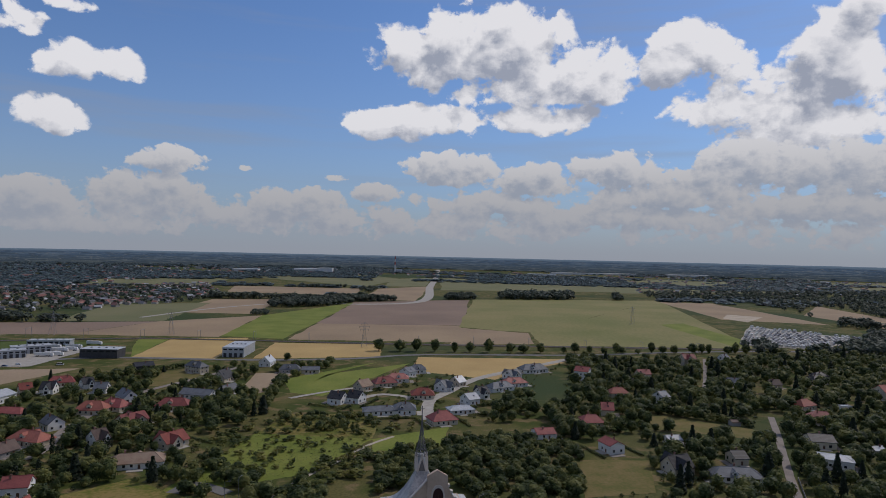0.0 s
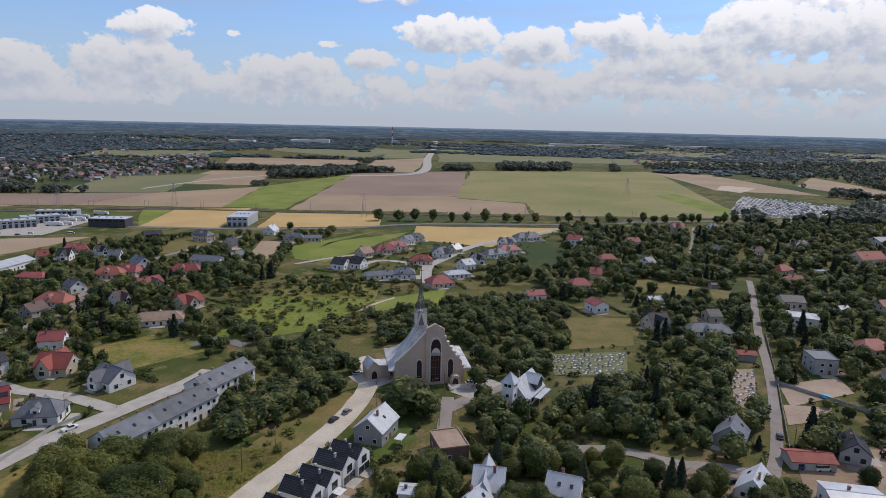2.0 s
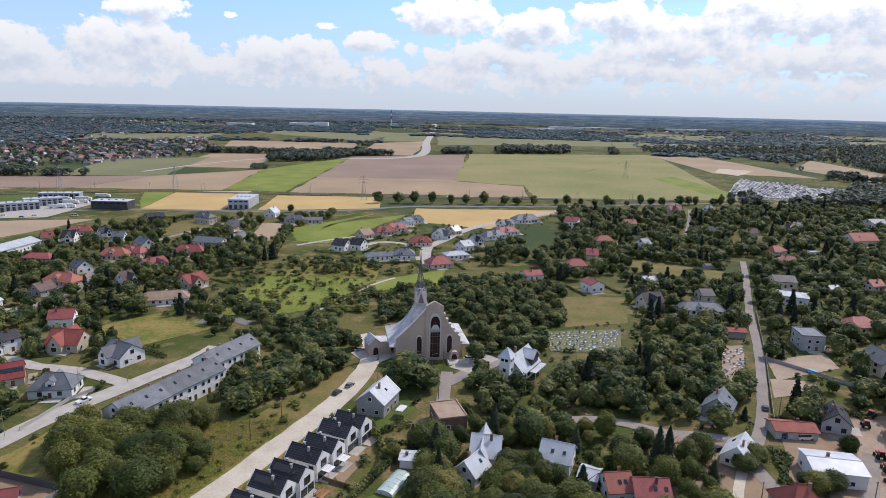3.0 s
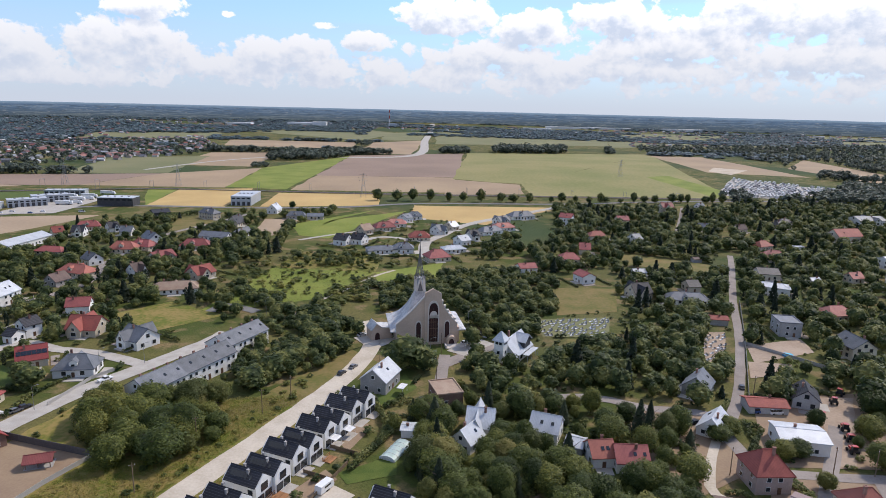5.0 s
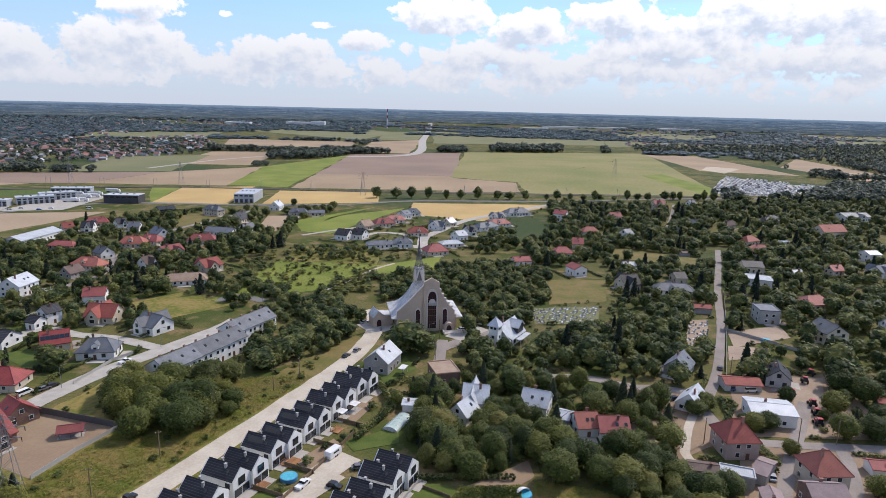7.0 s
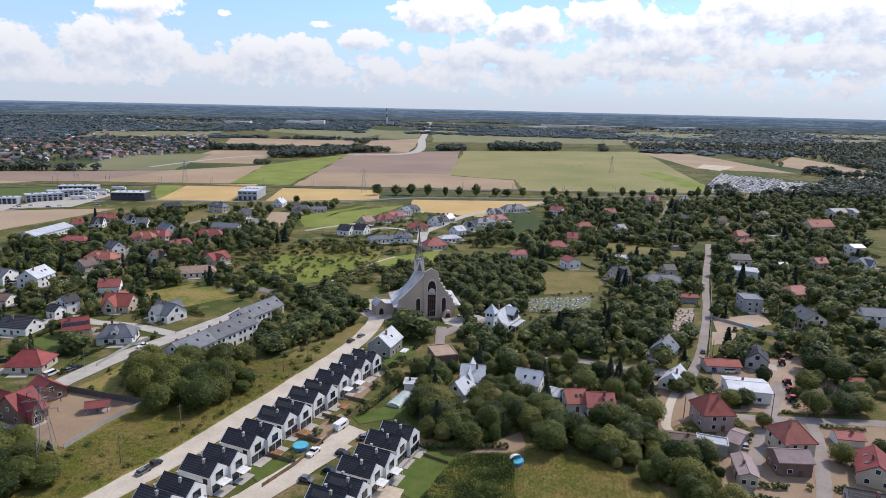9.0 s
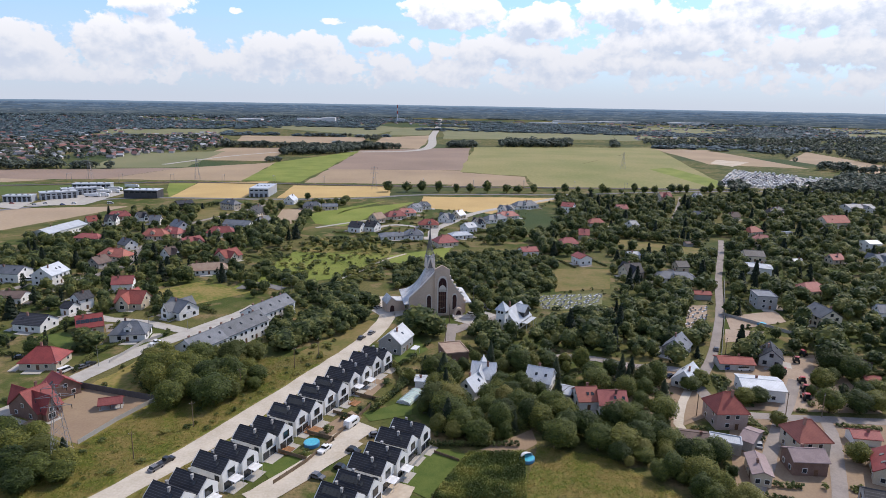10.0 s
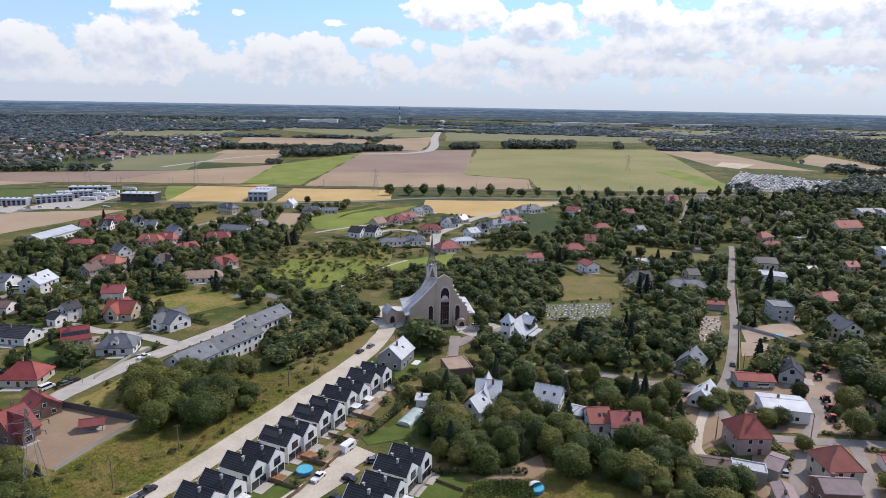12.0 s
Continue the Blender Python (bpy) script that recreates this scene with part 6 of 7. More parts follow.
wood([(-304.9, 440.2), (-226.7, 447.9), (-176.4, 508.0), (-131.1, 512.9), (-134.2, 567.2), (-180.3, 620.8), (-288.6, 555.0), (-301.9, 506.8)], 8.0, 5, 10, "bbblc", 0.45, skip=0.1)
wood([(-143.5, 524.3), (-115.4, 527.4), (-108.3, 595.4), (-104.4, 637.8), (-145.1, 614.6)], 8.0, 6, 10, "bbl", 0.5)
wood([(-167.5, 221.7), (-149.6, 207.6), (-141.4, 246.7), (-141.3, 271.3), (-160.0, 281.9), (-191.3, 271.8), (-196.6, 237.1)], 9.5, 4, 8, "bblct", 0.42)
wood([(-136.8, 162.3), (-131.9, 172.3), (-117.7, 166.3), (-111.6, 149.1), (-124.0, 140.9)], 5.5, 5, 9, "bbbc", 0.5, 2.0)
wood([(-123.0, 321.5), (-116.6, 382.7), (-89.7, 346.1), (-84.0, 300.1), (-105.1, 312.7)], 7.5, 6, 9, "bbl", 0.5, 2.0)
wood([(-118.2, 343.8), (-92.7, 358.0), (-77.0, 347.1), (-85.6, 329.5), (-105.2, 322.8)], 6.0, 6, 9, "bb", 0.5, 2.0)
wood([(-101.1, 460.3), (-42.6, 466.0), (-43.9, 437.2), (-61.3, 418.4), (-103.0, 431.7)], 7.0, 4, 7, "bbl", 0.5, 2.0)
wood([(-41.3, 246.6), (-7.6, 231.0), (-18.6, 205.6), (-23.6, 181.2), (-33.2, 196.2)], 9.0, 2.5, 5, "lbt", 0.4, 1.5)
for x, y, h, r, k in ((*(-12.2, 266.0), 14.5, 8.8, "broad"), (*(-6.8, 261.7), 11.0, 6.5, "broad"), (*(-17.4, 263.0), 10.5, 6.0, "broad"), (*(-103.5, 146.0), 6.5, 4.2, "broad"), (*(-111.5, 140.5), 7.5, 4.6, "broad"), (*(-118.0, 147.5), 9.0, 5.5, "broad"), (*(-110.5, 146.5), 8.0, 5.0, "broad"), (*(-105.5, 151.0), 7.0, 4.2, "broad"), (*(-123.5, 155.5), 10.0, 5.6, "broad"), (*(-115.0, 155.5), 8.5, 4.8, "light"), (*(-131.5, 163.5), 9.5, 5.5, "broad"), (*(-109.5, 157.5), 6.5, 3.4, "conifer"), (*(-122.0, 164.0), 8.0, 4.6, "broad"), (*(-126.0, 149.0), 9.0, 5.5, "broad"), (*(131.0, 197.0), 9.5, 5.0, "broad"), (*(140.5, 197.5), 9.0, 5.2, "broad"), (*(147.5, 198.5), 8.5, 4.8, "broad"), (*(152.5, 236.0), 13.5, 6.5, "broad"), (*(160.0, 250.0), 14.5, 7.0, "broad"), (*(155.0, 224.0), 11.0, 5.5, "broad"), (*(168.0, 262.0), 13.0, 6.0, "broad"), (*(-146.6, 238.9), 9.0, 5.2, "broad"), (*(-154.2, 244.7), 8.0, 4.5, "broad"),
                      (*(13.5, 289.7), 10.0, 4.2, "light"), (*(61.9, 256.2), 12.0, 6.5, "willow"), (*(76.8, 267.3), 14.0, 5.0, "conifer"), (*(65.5, 210.2), 11.0, 3.6, "conifer"),
                      (*(16.6, 227.1), 12.0, 4.2, "conifer"), (*(-0.5, 200.0), 12.0, 4.0, "conifer"), (*(89.1, 212.4), 6.0, 4.0, "broad"), (*(94.3, 216.4), 6.5, 4.2, "broad"), (*(105.1, 202.6), 6.0, 4.2, "broad"), (*(109.5, 202.9), 6.5, 4.0, "broad"), (*(103.1, 205.1), 4.5, 3.0, "broad"),
                      (*(108.0, 186.0), 6.0, 3.0, "light"), (*(121.5, 165.5), 7.0, 4.0, "broad"), (*(-150.6, 650.9), 9.0, 3.5, "light"), (*(-76.5, 229.8), 9.0, 5.0, "light"), (*(-68.5, 241.9), 9.5, 6.0, "light"), (*(-63.9, 251.6), 9.5, 6.0, "light")):
    WISH.append((k, x, y, h, r))
# the avenue along the country road
for px in range(10):
    ax, ay = -74 + px * 19 + rng.uniform(-4, 4), 724 + px * 1.2
    WISH.append(("broad", ax, ay, rng.uniform(10, 17), rng.uniform(4.5, 7.5)))
for px in range(34):
    WISH.append(("broad", 118 + px * 14 + rng.uniform(-5, 5), 738 + px * 2.0 + rng.uniform(-4, 4), rng.uniform(6, 14), rng.uniform(3.5, 7.0)))
WISH.sort(key=lambda w: w[2])
for i, (k, x, y, h, r) in enumerate(WISH):
    if i < 300:
        tree(k, x, y, h, r, rng)
    elif k in ("conifer", "column"):
        heap("conifer", "mid_conifer" if k == "conifer" else "column", x, y, h, r, rng)
    else:
        heap("stuff", "mid", x, y, h, r, rng)
# scrub in the meadows, weeds on the verge
for poly, gap, lo, hi in (([(-118.2, 343.8), (-34.3, 375.8), (-3.7, 423.6), (-42.6, 466.0), (-109.4, 459.4), (-131.5, 396.1)], 6.5, 1.2, 4.0),
                          ([(-138.8, 142.7), (-86.5, 142.6), (-34.9, 235.0), (-75.7, 227.1), (-87.3, 178.0), (-109.3, 163.6)], 4.2, 0.4, 1.7),
                          ([(-134.9, 203.7), (-98.5, 194.8), (-82.1, 187.6), (-121.3, 229.9)], 5.0, 0.6, 2.0),
                          ([(-67.6, 207.4), (-36.6, 246.9), (-48.3, 259.3), (-71.3, 227.3)], 5.0, 0.8, 2.4),
                          ([(-72.3, 325.3), (-38.4, 350.1), (-35.5, 389.6), (-61.8, 373.5)], 4.5, 2.0, 5.0),
                          ([(28.3, 167.1), (63.9, 154.4), (79.4, 124.2), (21.1, 121.9)], 4.5, 0.4, 1.1)):
    for x, y in scatter(poly, gap, rng, 1.0, 0.35):
        h = rng.uniform(lo, hi)
        heap("scrub", "bush", x, y, h, h * rng.uniform(0.6, 1.1), rng)
# garden shrubs and hedges
for poly, gap in (([(-196.6, 237.1), (-133.8, 283.7), (-115.0, 344.1), (-111.7, 469.4), (-180.3, 620.8), (-304.9, 440.2), (-285.7, 354.8)], 7.0), ([(-5.1, 168.6), (69.9, 172.2), (93.0, 216.3), (33.3, 239.1), (8.1, 237.6)], 5.0),
                  ([(114.9, 244.0), (119.6, 196.1), (147.2, 195.5), (291.6, 417.6), (204.6, 460.5)], 7.0), ([(-45.7, 144.4), (-27.2, 181.0), (-7.8, 236.7), (-17.8, 248.1), (-41.9, 166.8)], 4.5),
                  ([(14.9, 238.0), (96.5, 231.7), (130.5, 301.9), (103.4, 401.5), (28.6, 294.9)], 6.0), ([(61.9, 421.2), (191.7, 459.3), (308.6, 711.6), (117.3, 698.9)], 8.0),
                  ([(-86.3, 472.0), (20.4, 443.3), (123.7, 699.7), (-25.9, 688.0)], 9.0)):
    for x, y in scatter(poly, gap, rng, 1.2, 0.3):
        h = rng.uniform(1.0, 2.8)
        heap("stuff", "bush", x, y, h, h * rng.uniform(0.5, 0.9), rng)
for pts, step, h in (([(133.0, 492.0), (186.6, 458.0)], 1.6, 5.5), ([(-143.1, 228.6), (-132.9, 264.4)], 1.5, 1.8), ([(-7.6, 168.5), (23.6, 170.0)], 1.8, 2.5), ([(-23.7, 235.7), (-15.0, 210.3), (-25.5, 188.6)], 1.4, 3.0),
                     ([(-140.9, 287.4), (-128.6, 294.3), (-118.7, 297.7)], 1.5, 2.0), ([(-188.0, 231.6), (-160.4, 227.6)], 1.5, 2.2), ([(230.6, 463.0), (281.3, 487.5)], 2.5, 8.0), ([(-266.7, 551.6), (-225.2, 604.5)], 2.5, 5.0),
                     ([(-125.2, 282.6), (-131.2, 272.0)], 1.5, 1.5), ([(-80.6, 287.4), (-80.0, 257.3)], 2.5, 4.0)):
    for (x1, y1), (x2, y2) in zip(pts, pts[1:]):
        n = int(math.hypot(x2 - x1, y2 - y1) / step)
        for i in range(n):
            heap("stuff", "bush", x1 + (x2 - x1) * i / n + rng.uniform(-0.2, 0.2), y1 + (y2 - y1) * i / n, h * rng.uniform(0.85, 1.1), max(1.1, h * 0.45), rng)
# hedges round the plots
for x, y, rot, L, W in PLOTS:
    if y > 560:
        continue
    hx, hy, ca, sa = L / 2 + rng.uniform(4, 8), W / 2 + rng.uniform(5, 9), math.cos(radians(rot)), math.sin(radians(rot))
    corners = [(-hx, -hy), (hx, -hy), (hx, hy), (-hx, hy)]
    for k in rng.sample(range(4), 2):
        (u1, v1), (u2, v2) = corners[k], corners[(k + 1) % 4]
        n, h = int(math.hypot(u2 - u1, v2 - v1) / 1.5), rng.uniform(1.2, 2.4)
        for i in range(n):
            u, v = u1 + (u2 - u1) * i / n, v1 + (v2 - v1) * i / n
            wx, wy = x + u * ca - v * sa, y + u * sa + v * ca
            if free(wx, wy, 0.3):
                heap("stuff", "hedge", wx, wy, h * rng.uniform(0.85, 1.15), 1.15, rng)
# woods and hedgerows across the fields, in the leaf colour greyed for haze
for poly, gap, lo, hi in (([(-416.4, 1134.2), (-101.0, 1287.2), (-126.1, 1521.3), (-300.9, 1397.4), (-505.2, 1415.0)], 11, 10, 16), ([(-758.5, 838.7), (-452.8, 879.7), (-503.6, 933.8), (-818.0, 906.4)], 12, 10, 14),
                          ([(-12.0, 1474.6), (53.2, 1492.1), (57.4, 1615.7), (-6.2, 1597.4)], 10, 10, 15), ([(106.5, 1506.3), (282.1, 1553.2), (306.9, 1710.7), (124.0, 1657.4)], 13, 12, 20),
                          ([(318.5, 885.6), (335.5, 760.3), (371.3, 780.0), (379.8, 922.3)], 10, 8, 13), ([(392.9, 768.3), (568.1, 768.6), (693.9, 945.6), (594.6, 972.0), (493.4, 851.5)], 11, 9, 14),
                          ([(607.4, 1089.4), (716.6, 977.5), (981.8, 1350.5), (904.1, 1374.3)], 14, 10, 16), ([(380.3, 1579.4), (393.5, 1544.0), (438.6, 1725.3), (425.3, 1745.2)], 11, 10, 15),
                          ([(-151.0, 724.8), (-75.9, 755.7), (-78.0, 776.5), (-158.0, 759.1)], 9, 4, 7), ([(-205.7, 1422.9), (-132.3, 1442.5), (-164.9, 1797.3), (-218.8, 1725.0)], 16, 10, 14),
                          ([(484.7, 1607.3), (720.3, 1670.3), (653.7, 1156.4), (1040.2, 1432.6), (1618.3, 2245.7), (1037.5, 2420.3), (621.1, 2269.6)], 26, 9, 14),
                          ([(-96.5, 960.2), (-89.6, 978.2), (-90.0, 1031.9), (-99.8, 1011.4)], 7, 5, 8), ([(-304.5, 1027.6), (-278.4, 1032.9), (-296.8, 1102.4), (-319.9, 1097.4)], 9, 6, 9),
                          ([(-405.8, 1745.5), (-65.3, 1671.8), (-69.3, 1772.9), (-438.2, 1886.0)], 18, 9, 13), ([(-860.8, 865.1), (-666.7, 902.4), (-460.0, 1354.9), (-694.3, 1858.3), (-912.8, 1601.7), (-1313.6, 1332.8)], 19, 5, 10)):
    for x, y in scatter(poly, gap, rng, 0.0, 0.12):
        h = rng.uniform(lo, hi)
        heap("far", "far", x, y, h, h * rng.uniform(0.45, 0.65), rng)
# far country: clumps of wood up to the horizon, in drifts, haze put into their leaf colour
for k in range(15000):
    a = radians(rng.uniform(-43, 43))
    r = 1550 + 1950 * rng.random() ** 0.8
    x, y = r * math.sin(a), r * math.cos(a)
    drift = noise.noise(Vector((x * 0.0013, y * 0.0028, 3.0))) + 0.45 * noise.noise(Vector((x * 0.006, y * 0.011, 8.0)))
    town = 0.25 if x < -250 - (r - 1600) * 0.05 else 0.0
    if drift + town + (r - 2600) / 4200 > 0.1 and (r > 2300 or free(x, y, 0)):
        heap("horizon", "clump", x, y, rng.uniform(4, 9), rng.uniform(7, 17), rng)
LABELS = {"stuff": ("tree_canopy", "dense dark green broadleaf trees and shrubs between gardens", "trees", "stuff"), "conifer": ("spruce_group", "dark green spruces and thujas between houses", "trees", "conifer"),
          "scrub": ("scrub", "light green scrub and weeds in rough grass", "scrub", "scrub"), "far": ("far_trees", "hedgerow trees and small woods across fields, greyed for haze", "trees", "far"),
          "horizon": ("far_woods", "woods spread towards the horizon, coloured bluish for haze", "woods", "horizon")}
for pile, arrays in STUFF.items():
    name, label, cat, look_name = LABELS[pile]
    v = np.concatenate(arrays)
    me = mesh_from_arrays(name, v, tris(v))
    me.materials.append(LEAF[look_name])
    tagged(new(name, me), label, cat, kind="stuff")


# grass tufts, corn rows
def tufts(name, poly, gap, h, material, label, cat, rows=None):
    out = []
    g = np.random.default_rng(5)
    for x, y in scatter(poly, gap, rng, 0.0, 0.1):
        n = 7
        p = np.stack([x + g.normal(scale=gap * 0.4, size=n), y + g.normal(scale=gap * 0.4, size=n), g.uniform(0.15, 0.6, n) * h + 0.35], 1)
        out.append(leaf_cards(g, p, np.stack([g.normal(scale=0.4, size=n), g.normal(scale=0.4, size=n), np.full(n, 1.0)], 1), h * 0.55))
    v = np.concatenate(out)
    me = mesh_from_arrays(name, v, tris(v))
    me.materials.append(material)
    tagged(new(name, me), label, cat, kind="stuff")


OPEN.clear()
tufts("grass_tufts", [(-148.2, 144.9), (-80.3, 114.4), (-33.3, 239.8), (-72.9, 232.8), (-85.8, 187.4), (-99.1, 191.9), (-109.3, 163.6), (-111.6, 149.1)], 0.85, 0.42, LEAF["meadow"], "dry and green grass tufts on the verge", "grass")
tufts("grass_tufts", [(27.9, 170.2), (49.1, 163.6), (81.0, 122.5), (14.7, 121.6)], 0.85, 0.42, LEAF["meadow"], "yellow-green grass tufts behind the gardens", "grass")
tufts("meadow_tufts", [(-121.5, 321.6), (-65.2, 354.0), (-41.4, 412.0), (-101.1, 460.3), (-131.5, 396.1)], 3.2, 0.6, LEAF["scrub"], "green meadow tufts", "grass")


def corn():
    g = np.random.default_rng(9)
    a, b, c, d = (-3.3, 141.5), (6.9, 163.6), (23.1, 165.0), (21.4, 142.6)
    out = []
    for i in range(34):
        u = i / 33
        for j in range(70):
            v = j / 69
            x = (a[0] * (1 - u) + d[0] * u) * (1 - v) + (b[0] * (1 - u) + c[0] * u) * v
            y = (a[1] * (1 - u) + d[1] * u) * (1 - v) + (b[1] * (1 - u) + c[1] * u) * v
            n = 9
            p = np.stack([x + g.normal(scale=0.1, size=n), y + g.normal(scale=0.12, size=n), g.uniform(0.5, 1.9, n)], 1)
            out.append(leaf_cards(g, p, np.stack([g.normal(size=n), g.normal(size=n), np.full(n, 0.8)], 1), 0.3))
    v = np.concatenate(out)
    me = mesh_from_arrays("corn_rows", v, tris(v))
    me.materials.append(LEAF["corn"])
    tagged(new("corn_rows", me), "green corn plants in straight rows", "corn", kind="stuff")


corn()


# ---- far town, lots and landmarks ----
def far_town():
    """Small houses of the towns beyond the fields: bodies and roofs apart."""
    walls, roofs = [], []
    for poly, gap in (([(-887.4, 892.6), (-688.2, 932.2), (-482.3, 1421.4), (-716.8, 1919.2), (-938.3, 1647.1), (-1483.0, 1507.8)], 26), ([(-1810.4, 1440.4), (-965.3, 1695.2), (-822.5, 3084.3), (-1000.0, 3250.0), (-2350.0, 2400.0)], 48),
                      ([(504.8, 1899.0), (785.8, 1825.1), (1376.6, 2108.6), (1909.6, 2937.1), (731.3, 2678.6)], 75), ([(-900.0, 2750.0), (1900.0, 2750.0), (1500.0, 3100.0), (-700.0, 3350.0)], 60), ([(-582.4, 1030.5), (-512.1, 1245.5), (-570.6, 1360.1), (-668.9, 1206.3)], 24)):
        for x, y in scatter(poly, gap, rng, 0, 0.25):
            if math.hypot(x, y) > 3450:
                continue
            big = rng.random() < 0.06
            L, W, e = (rng.uniform(22, 44), rng.uniform(10, 16), 5) if big else (rng.uniform(8, 13), rng.uniform(6.5, 8.5), rng.uniform(2.6, 4.2))
            r = e + (0.8 if big else W * 0.32)
            a = rng.uniform(-0.5, 0.5) + (1.57 if rng.random() < 0.4 else 0)
            ca, sa, z0 = math.cos(a), math.sin(a), hz(x, y)

            def P(u, v, w):
                return (x + u * ca - v * sa, y + u * sa + v * ca, z0 + w)
            h, k, o = L / 2, W / 2, 0.5
            for q in (((-h, -k, 0), (h, -k, 0), (h, -k, e), (-h, -k, e)), ((h, -k, 0), (h, k, 0), (h, k, e), (h, -k, e)), ((-h, -k, 0), (-h, k, 0), (-h, k, e), (-h, -k, e)),
                      ((h, -k, e), (h, k, e), (h, 0.01, r), (h, -0.01, r)), ((-h, -k, e), (-h, k, e), (-h, 0.01, r), (-h, -0.01, r)), ((-h, k, 0), (h, k, 0), (h, k, e), (-h, k, e))):
                walls += [P(*p) for p in q]
            for s in (-1, 1):
                roofs += [P(-h - o, s * (k + o), e - 0.2), P(h + o, s * (k + o), e - 0.2), P(h + o, 0, r + 0.1), P(-h - o, 0, r + 0.1)]
    for name, data, m, label in (("far_house_walls", walls, island_mat("far_walls", [(0.5, 0.48, 0.46), (0.4, 0.37, 0.33), (0.62, 0.61, 0.6), (0.28, 0.27, 0.27)]), "pale walls of distant houses among trees"),
                                 ("far_house_roofs", roofs, island_mat("far_roofs", [(0.28, 0.1, 0.08), (0.2, 0.08, 0.075), (0.14, 0.145, 0.165), (0.46, 0.48, 0.5), (0.2, 0.14, 0.12), (0.13, 0.13, 0.14), (0.34, 0.15, 0.12)]), "red and grey roofs of distant houses among trees")):
        v = np.array(data)
        me = mesh_from_arrays(name, v, quads(v))
        me.materials.append(m)
        tagged(new(name, me), label, "houses", kind="stuff")


far_town()


def trailer_lot():
    """Rows of pale parked trailers on the gravel lot."""
    bm = bmesh.new()
    a, b, c, d = (Vector(p) for p in ((351.4, 841.7), (432.8, 820.1), (549.0, 929.2), (460.3, 1044.7)))
    for i in range(22):
        for j in range(13):
            if rng.random() < 0.12:
                continue
            u, v = (i + rng.uniform(-0.15, 0.15)) / 21, (j + rng.uniform(-0.1, 0.1)) / 12
            p = (a * (1 - u) + b * u) * (1 - v) + (d * (1 - u) + c * u) * v
            box(bm, p.x, p.y, 0.9, rng.uniform(5, 7), 2.4, rng.uniform(1.8, 2.6), rng.uniform(-8, 8) + 80)
    ob = part("parked_trailers", bm, island_mat("trailer_paint", [(0.7, 0.7, 0.68), (0.62, 0.62, 0.6), (0.5, 0.5, 0.5), (0.66, 0.64, 0.6), (0.2, 0.2, 0.22)], 0.5))
    tagged(ob, "rows of pale parked trailers on gravel", "trailers", kind="stuff")


trailer_lot()


def chimney_stack(x, y, h):
    t = thing("chimney_stack", x, y, hz(x, y), 0, "tall slender red and white power station chimney far away", "chimney")
    cols = (mat("stack_white", (0.7, 0.7, 0.7), scale=0.05), mat("stack_red", (0.4, 0.08, 0.06), scale=0.05))
    for k in range(6):
        part("section", bar(bmesh.new(), (0, 0, h * k / 6), (0, 0, h * (k + 1) / 6), 3.6 - k * 0.25, 12, 3.35 - k * 0.25), cols[k % 2] if k > 2 else cols[0], t)
    part("boiler_house", box(bmesh.new(), 14, 10, -2, 34, 20, 20), HALLWALL, t)


chimney_stack(-262.0, 3000.0, 78)
for x, y, L, W, h, rot, label in ((-635, 2950, 150, 60, 13, 3, "large white hall far away beyond the woods"), (-560, 2900, 60, 40, 20, 3, "white block beside a far hall"),
                                  (700, 3250, 420, 40, 8, 2, "long white greenhouse roofs far away"), (1150, 3200, 200, 40, 9, 2, "white warehouse far away among woods"),
                                  (-900, 2850, 110, 40, 10, 0, "white warehouse at the edge of town"), (420, 3050, 130, 30, 9, 0, "pale warehouse far away")):
    t = thing("far_hall", x, y, hz(x, y), rot, label, "hall")
    part("wall", box(bmesh.new(), 0, 0, -4, L, W, h + 4), FRAME, t)
    part("roof", box(bmesh.new(), 0, 0, h, L + 1, W + 1, 0.6), FRAME, t)


def distance_mat():
    """The wooded plain that ends the view: glows, haze painted in as blue towards its top, broken by woods, fields and
    pale roofs.
    """
    m = bpy.data.materials.new("glowing_haze_distance")
    m.use_nodes = True
    nt = m.node_tree
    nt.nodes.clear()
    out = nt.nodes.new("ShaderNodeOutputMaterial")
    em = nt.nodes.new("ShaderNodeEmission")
    # the plain emits its own colour instead of taking sunlight
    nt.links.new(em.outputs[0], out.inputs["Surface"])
    pos = nt.nodes.new("ShaderNodeNewGeometry").outputs["Position"]
    sep = nt.nodes.new("ShaderNodeSeparateXYZ")
    nt.links.new(pos, sep.inputs[0])

    def nz(sx, sz, detail):
        mp = nt.nodes.new("ShaderNodeMapping")
        mp.inputs["Scale"].default_value = (sx, sx * 0.6, sz)
        nt.links.new(pos, mp.inputs["Vector"])
        n = nt.nodes.new("ShaderNodeTexNoise")
        n.inputs["Scale"].default_value, n.inputs["Detail"].default_value = 1.0, detail
        nt.links.new(mp.outputs[0], n.inputs["Vector"])
        return n.outputs["Fac"]
    # painted haze: woods and land both turn paler and bluer with height
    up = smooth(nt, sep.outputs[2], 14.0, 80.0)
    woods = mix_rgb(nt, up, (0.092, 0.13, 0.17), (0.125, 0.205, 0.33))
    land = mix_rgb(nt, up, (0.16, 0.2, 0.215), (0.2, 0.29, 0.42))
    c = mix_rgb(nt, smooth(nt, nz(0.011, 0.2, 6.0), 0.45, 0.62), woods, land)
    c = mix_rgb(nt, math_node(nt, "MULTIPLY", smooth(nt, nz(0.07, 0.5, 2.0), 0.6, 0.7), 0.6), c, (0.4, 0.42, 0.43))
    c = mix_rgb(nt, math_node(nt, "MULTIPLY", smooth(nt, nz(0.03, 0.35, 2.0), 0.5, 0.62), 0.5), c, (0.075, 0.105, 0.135))
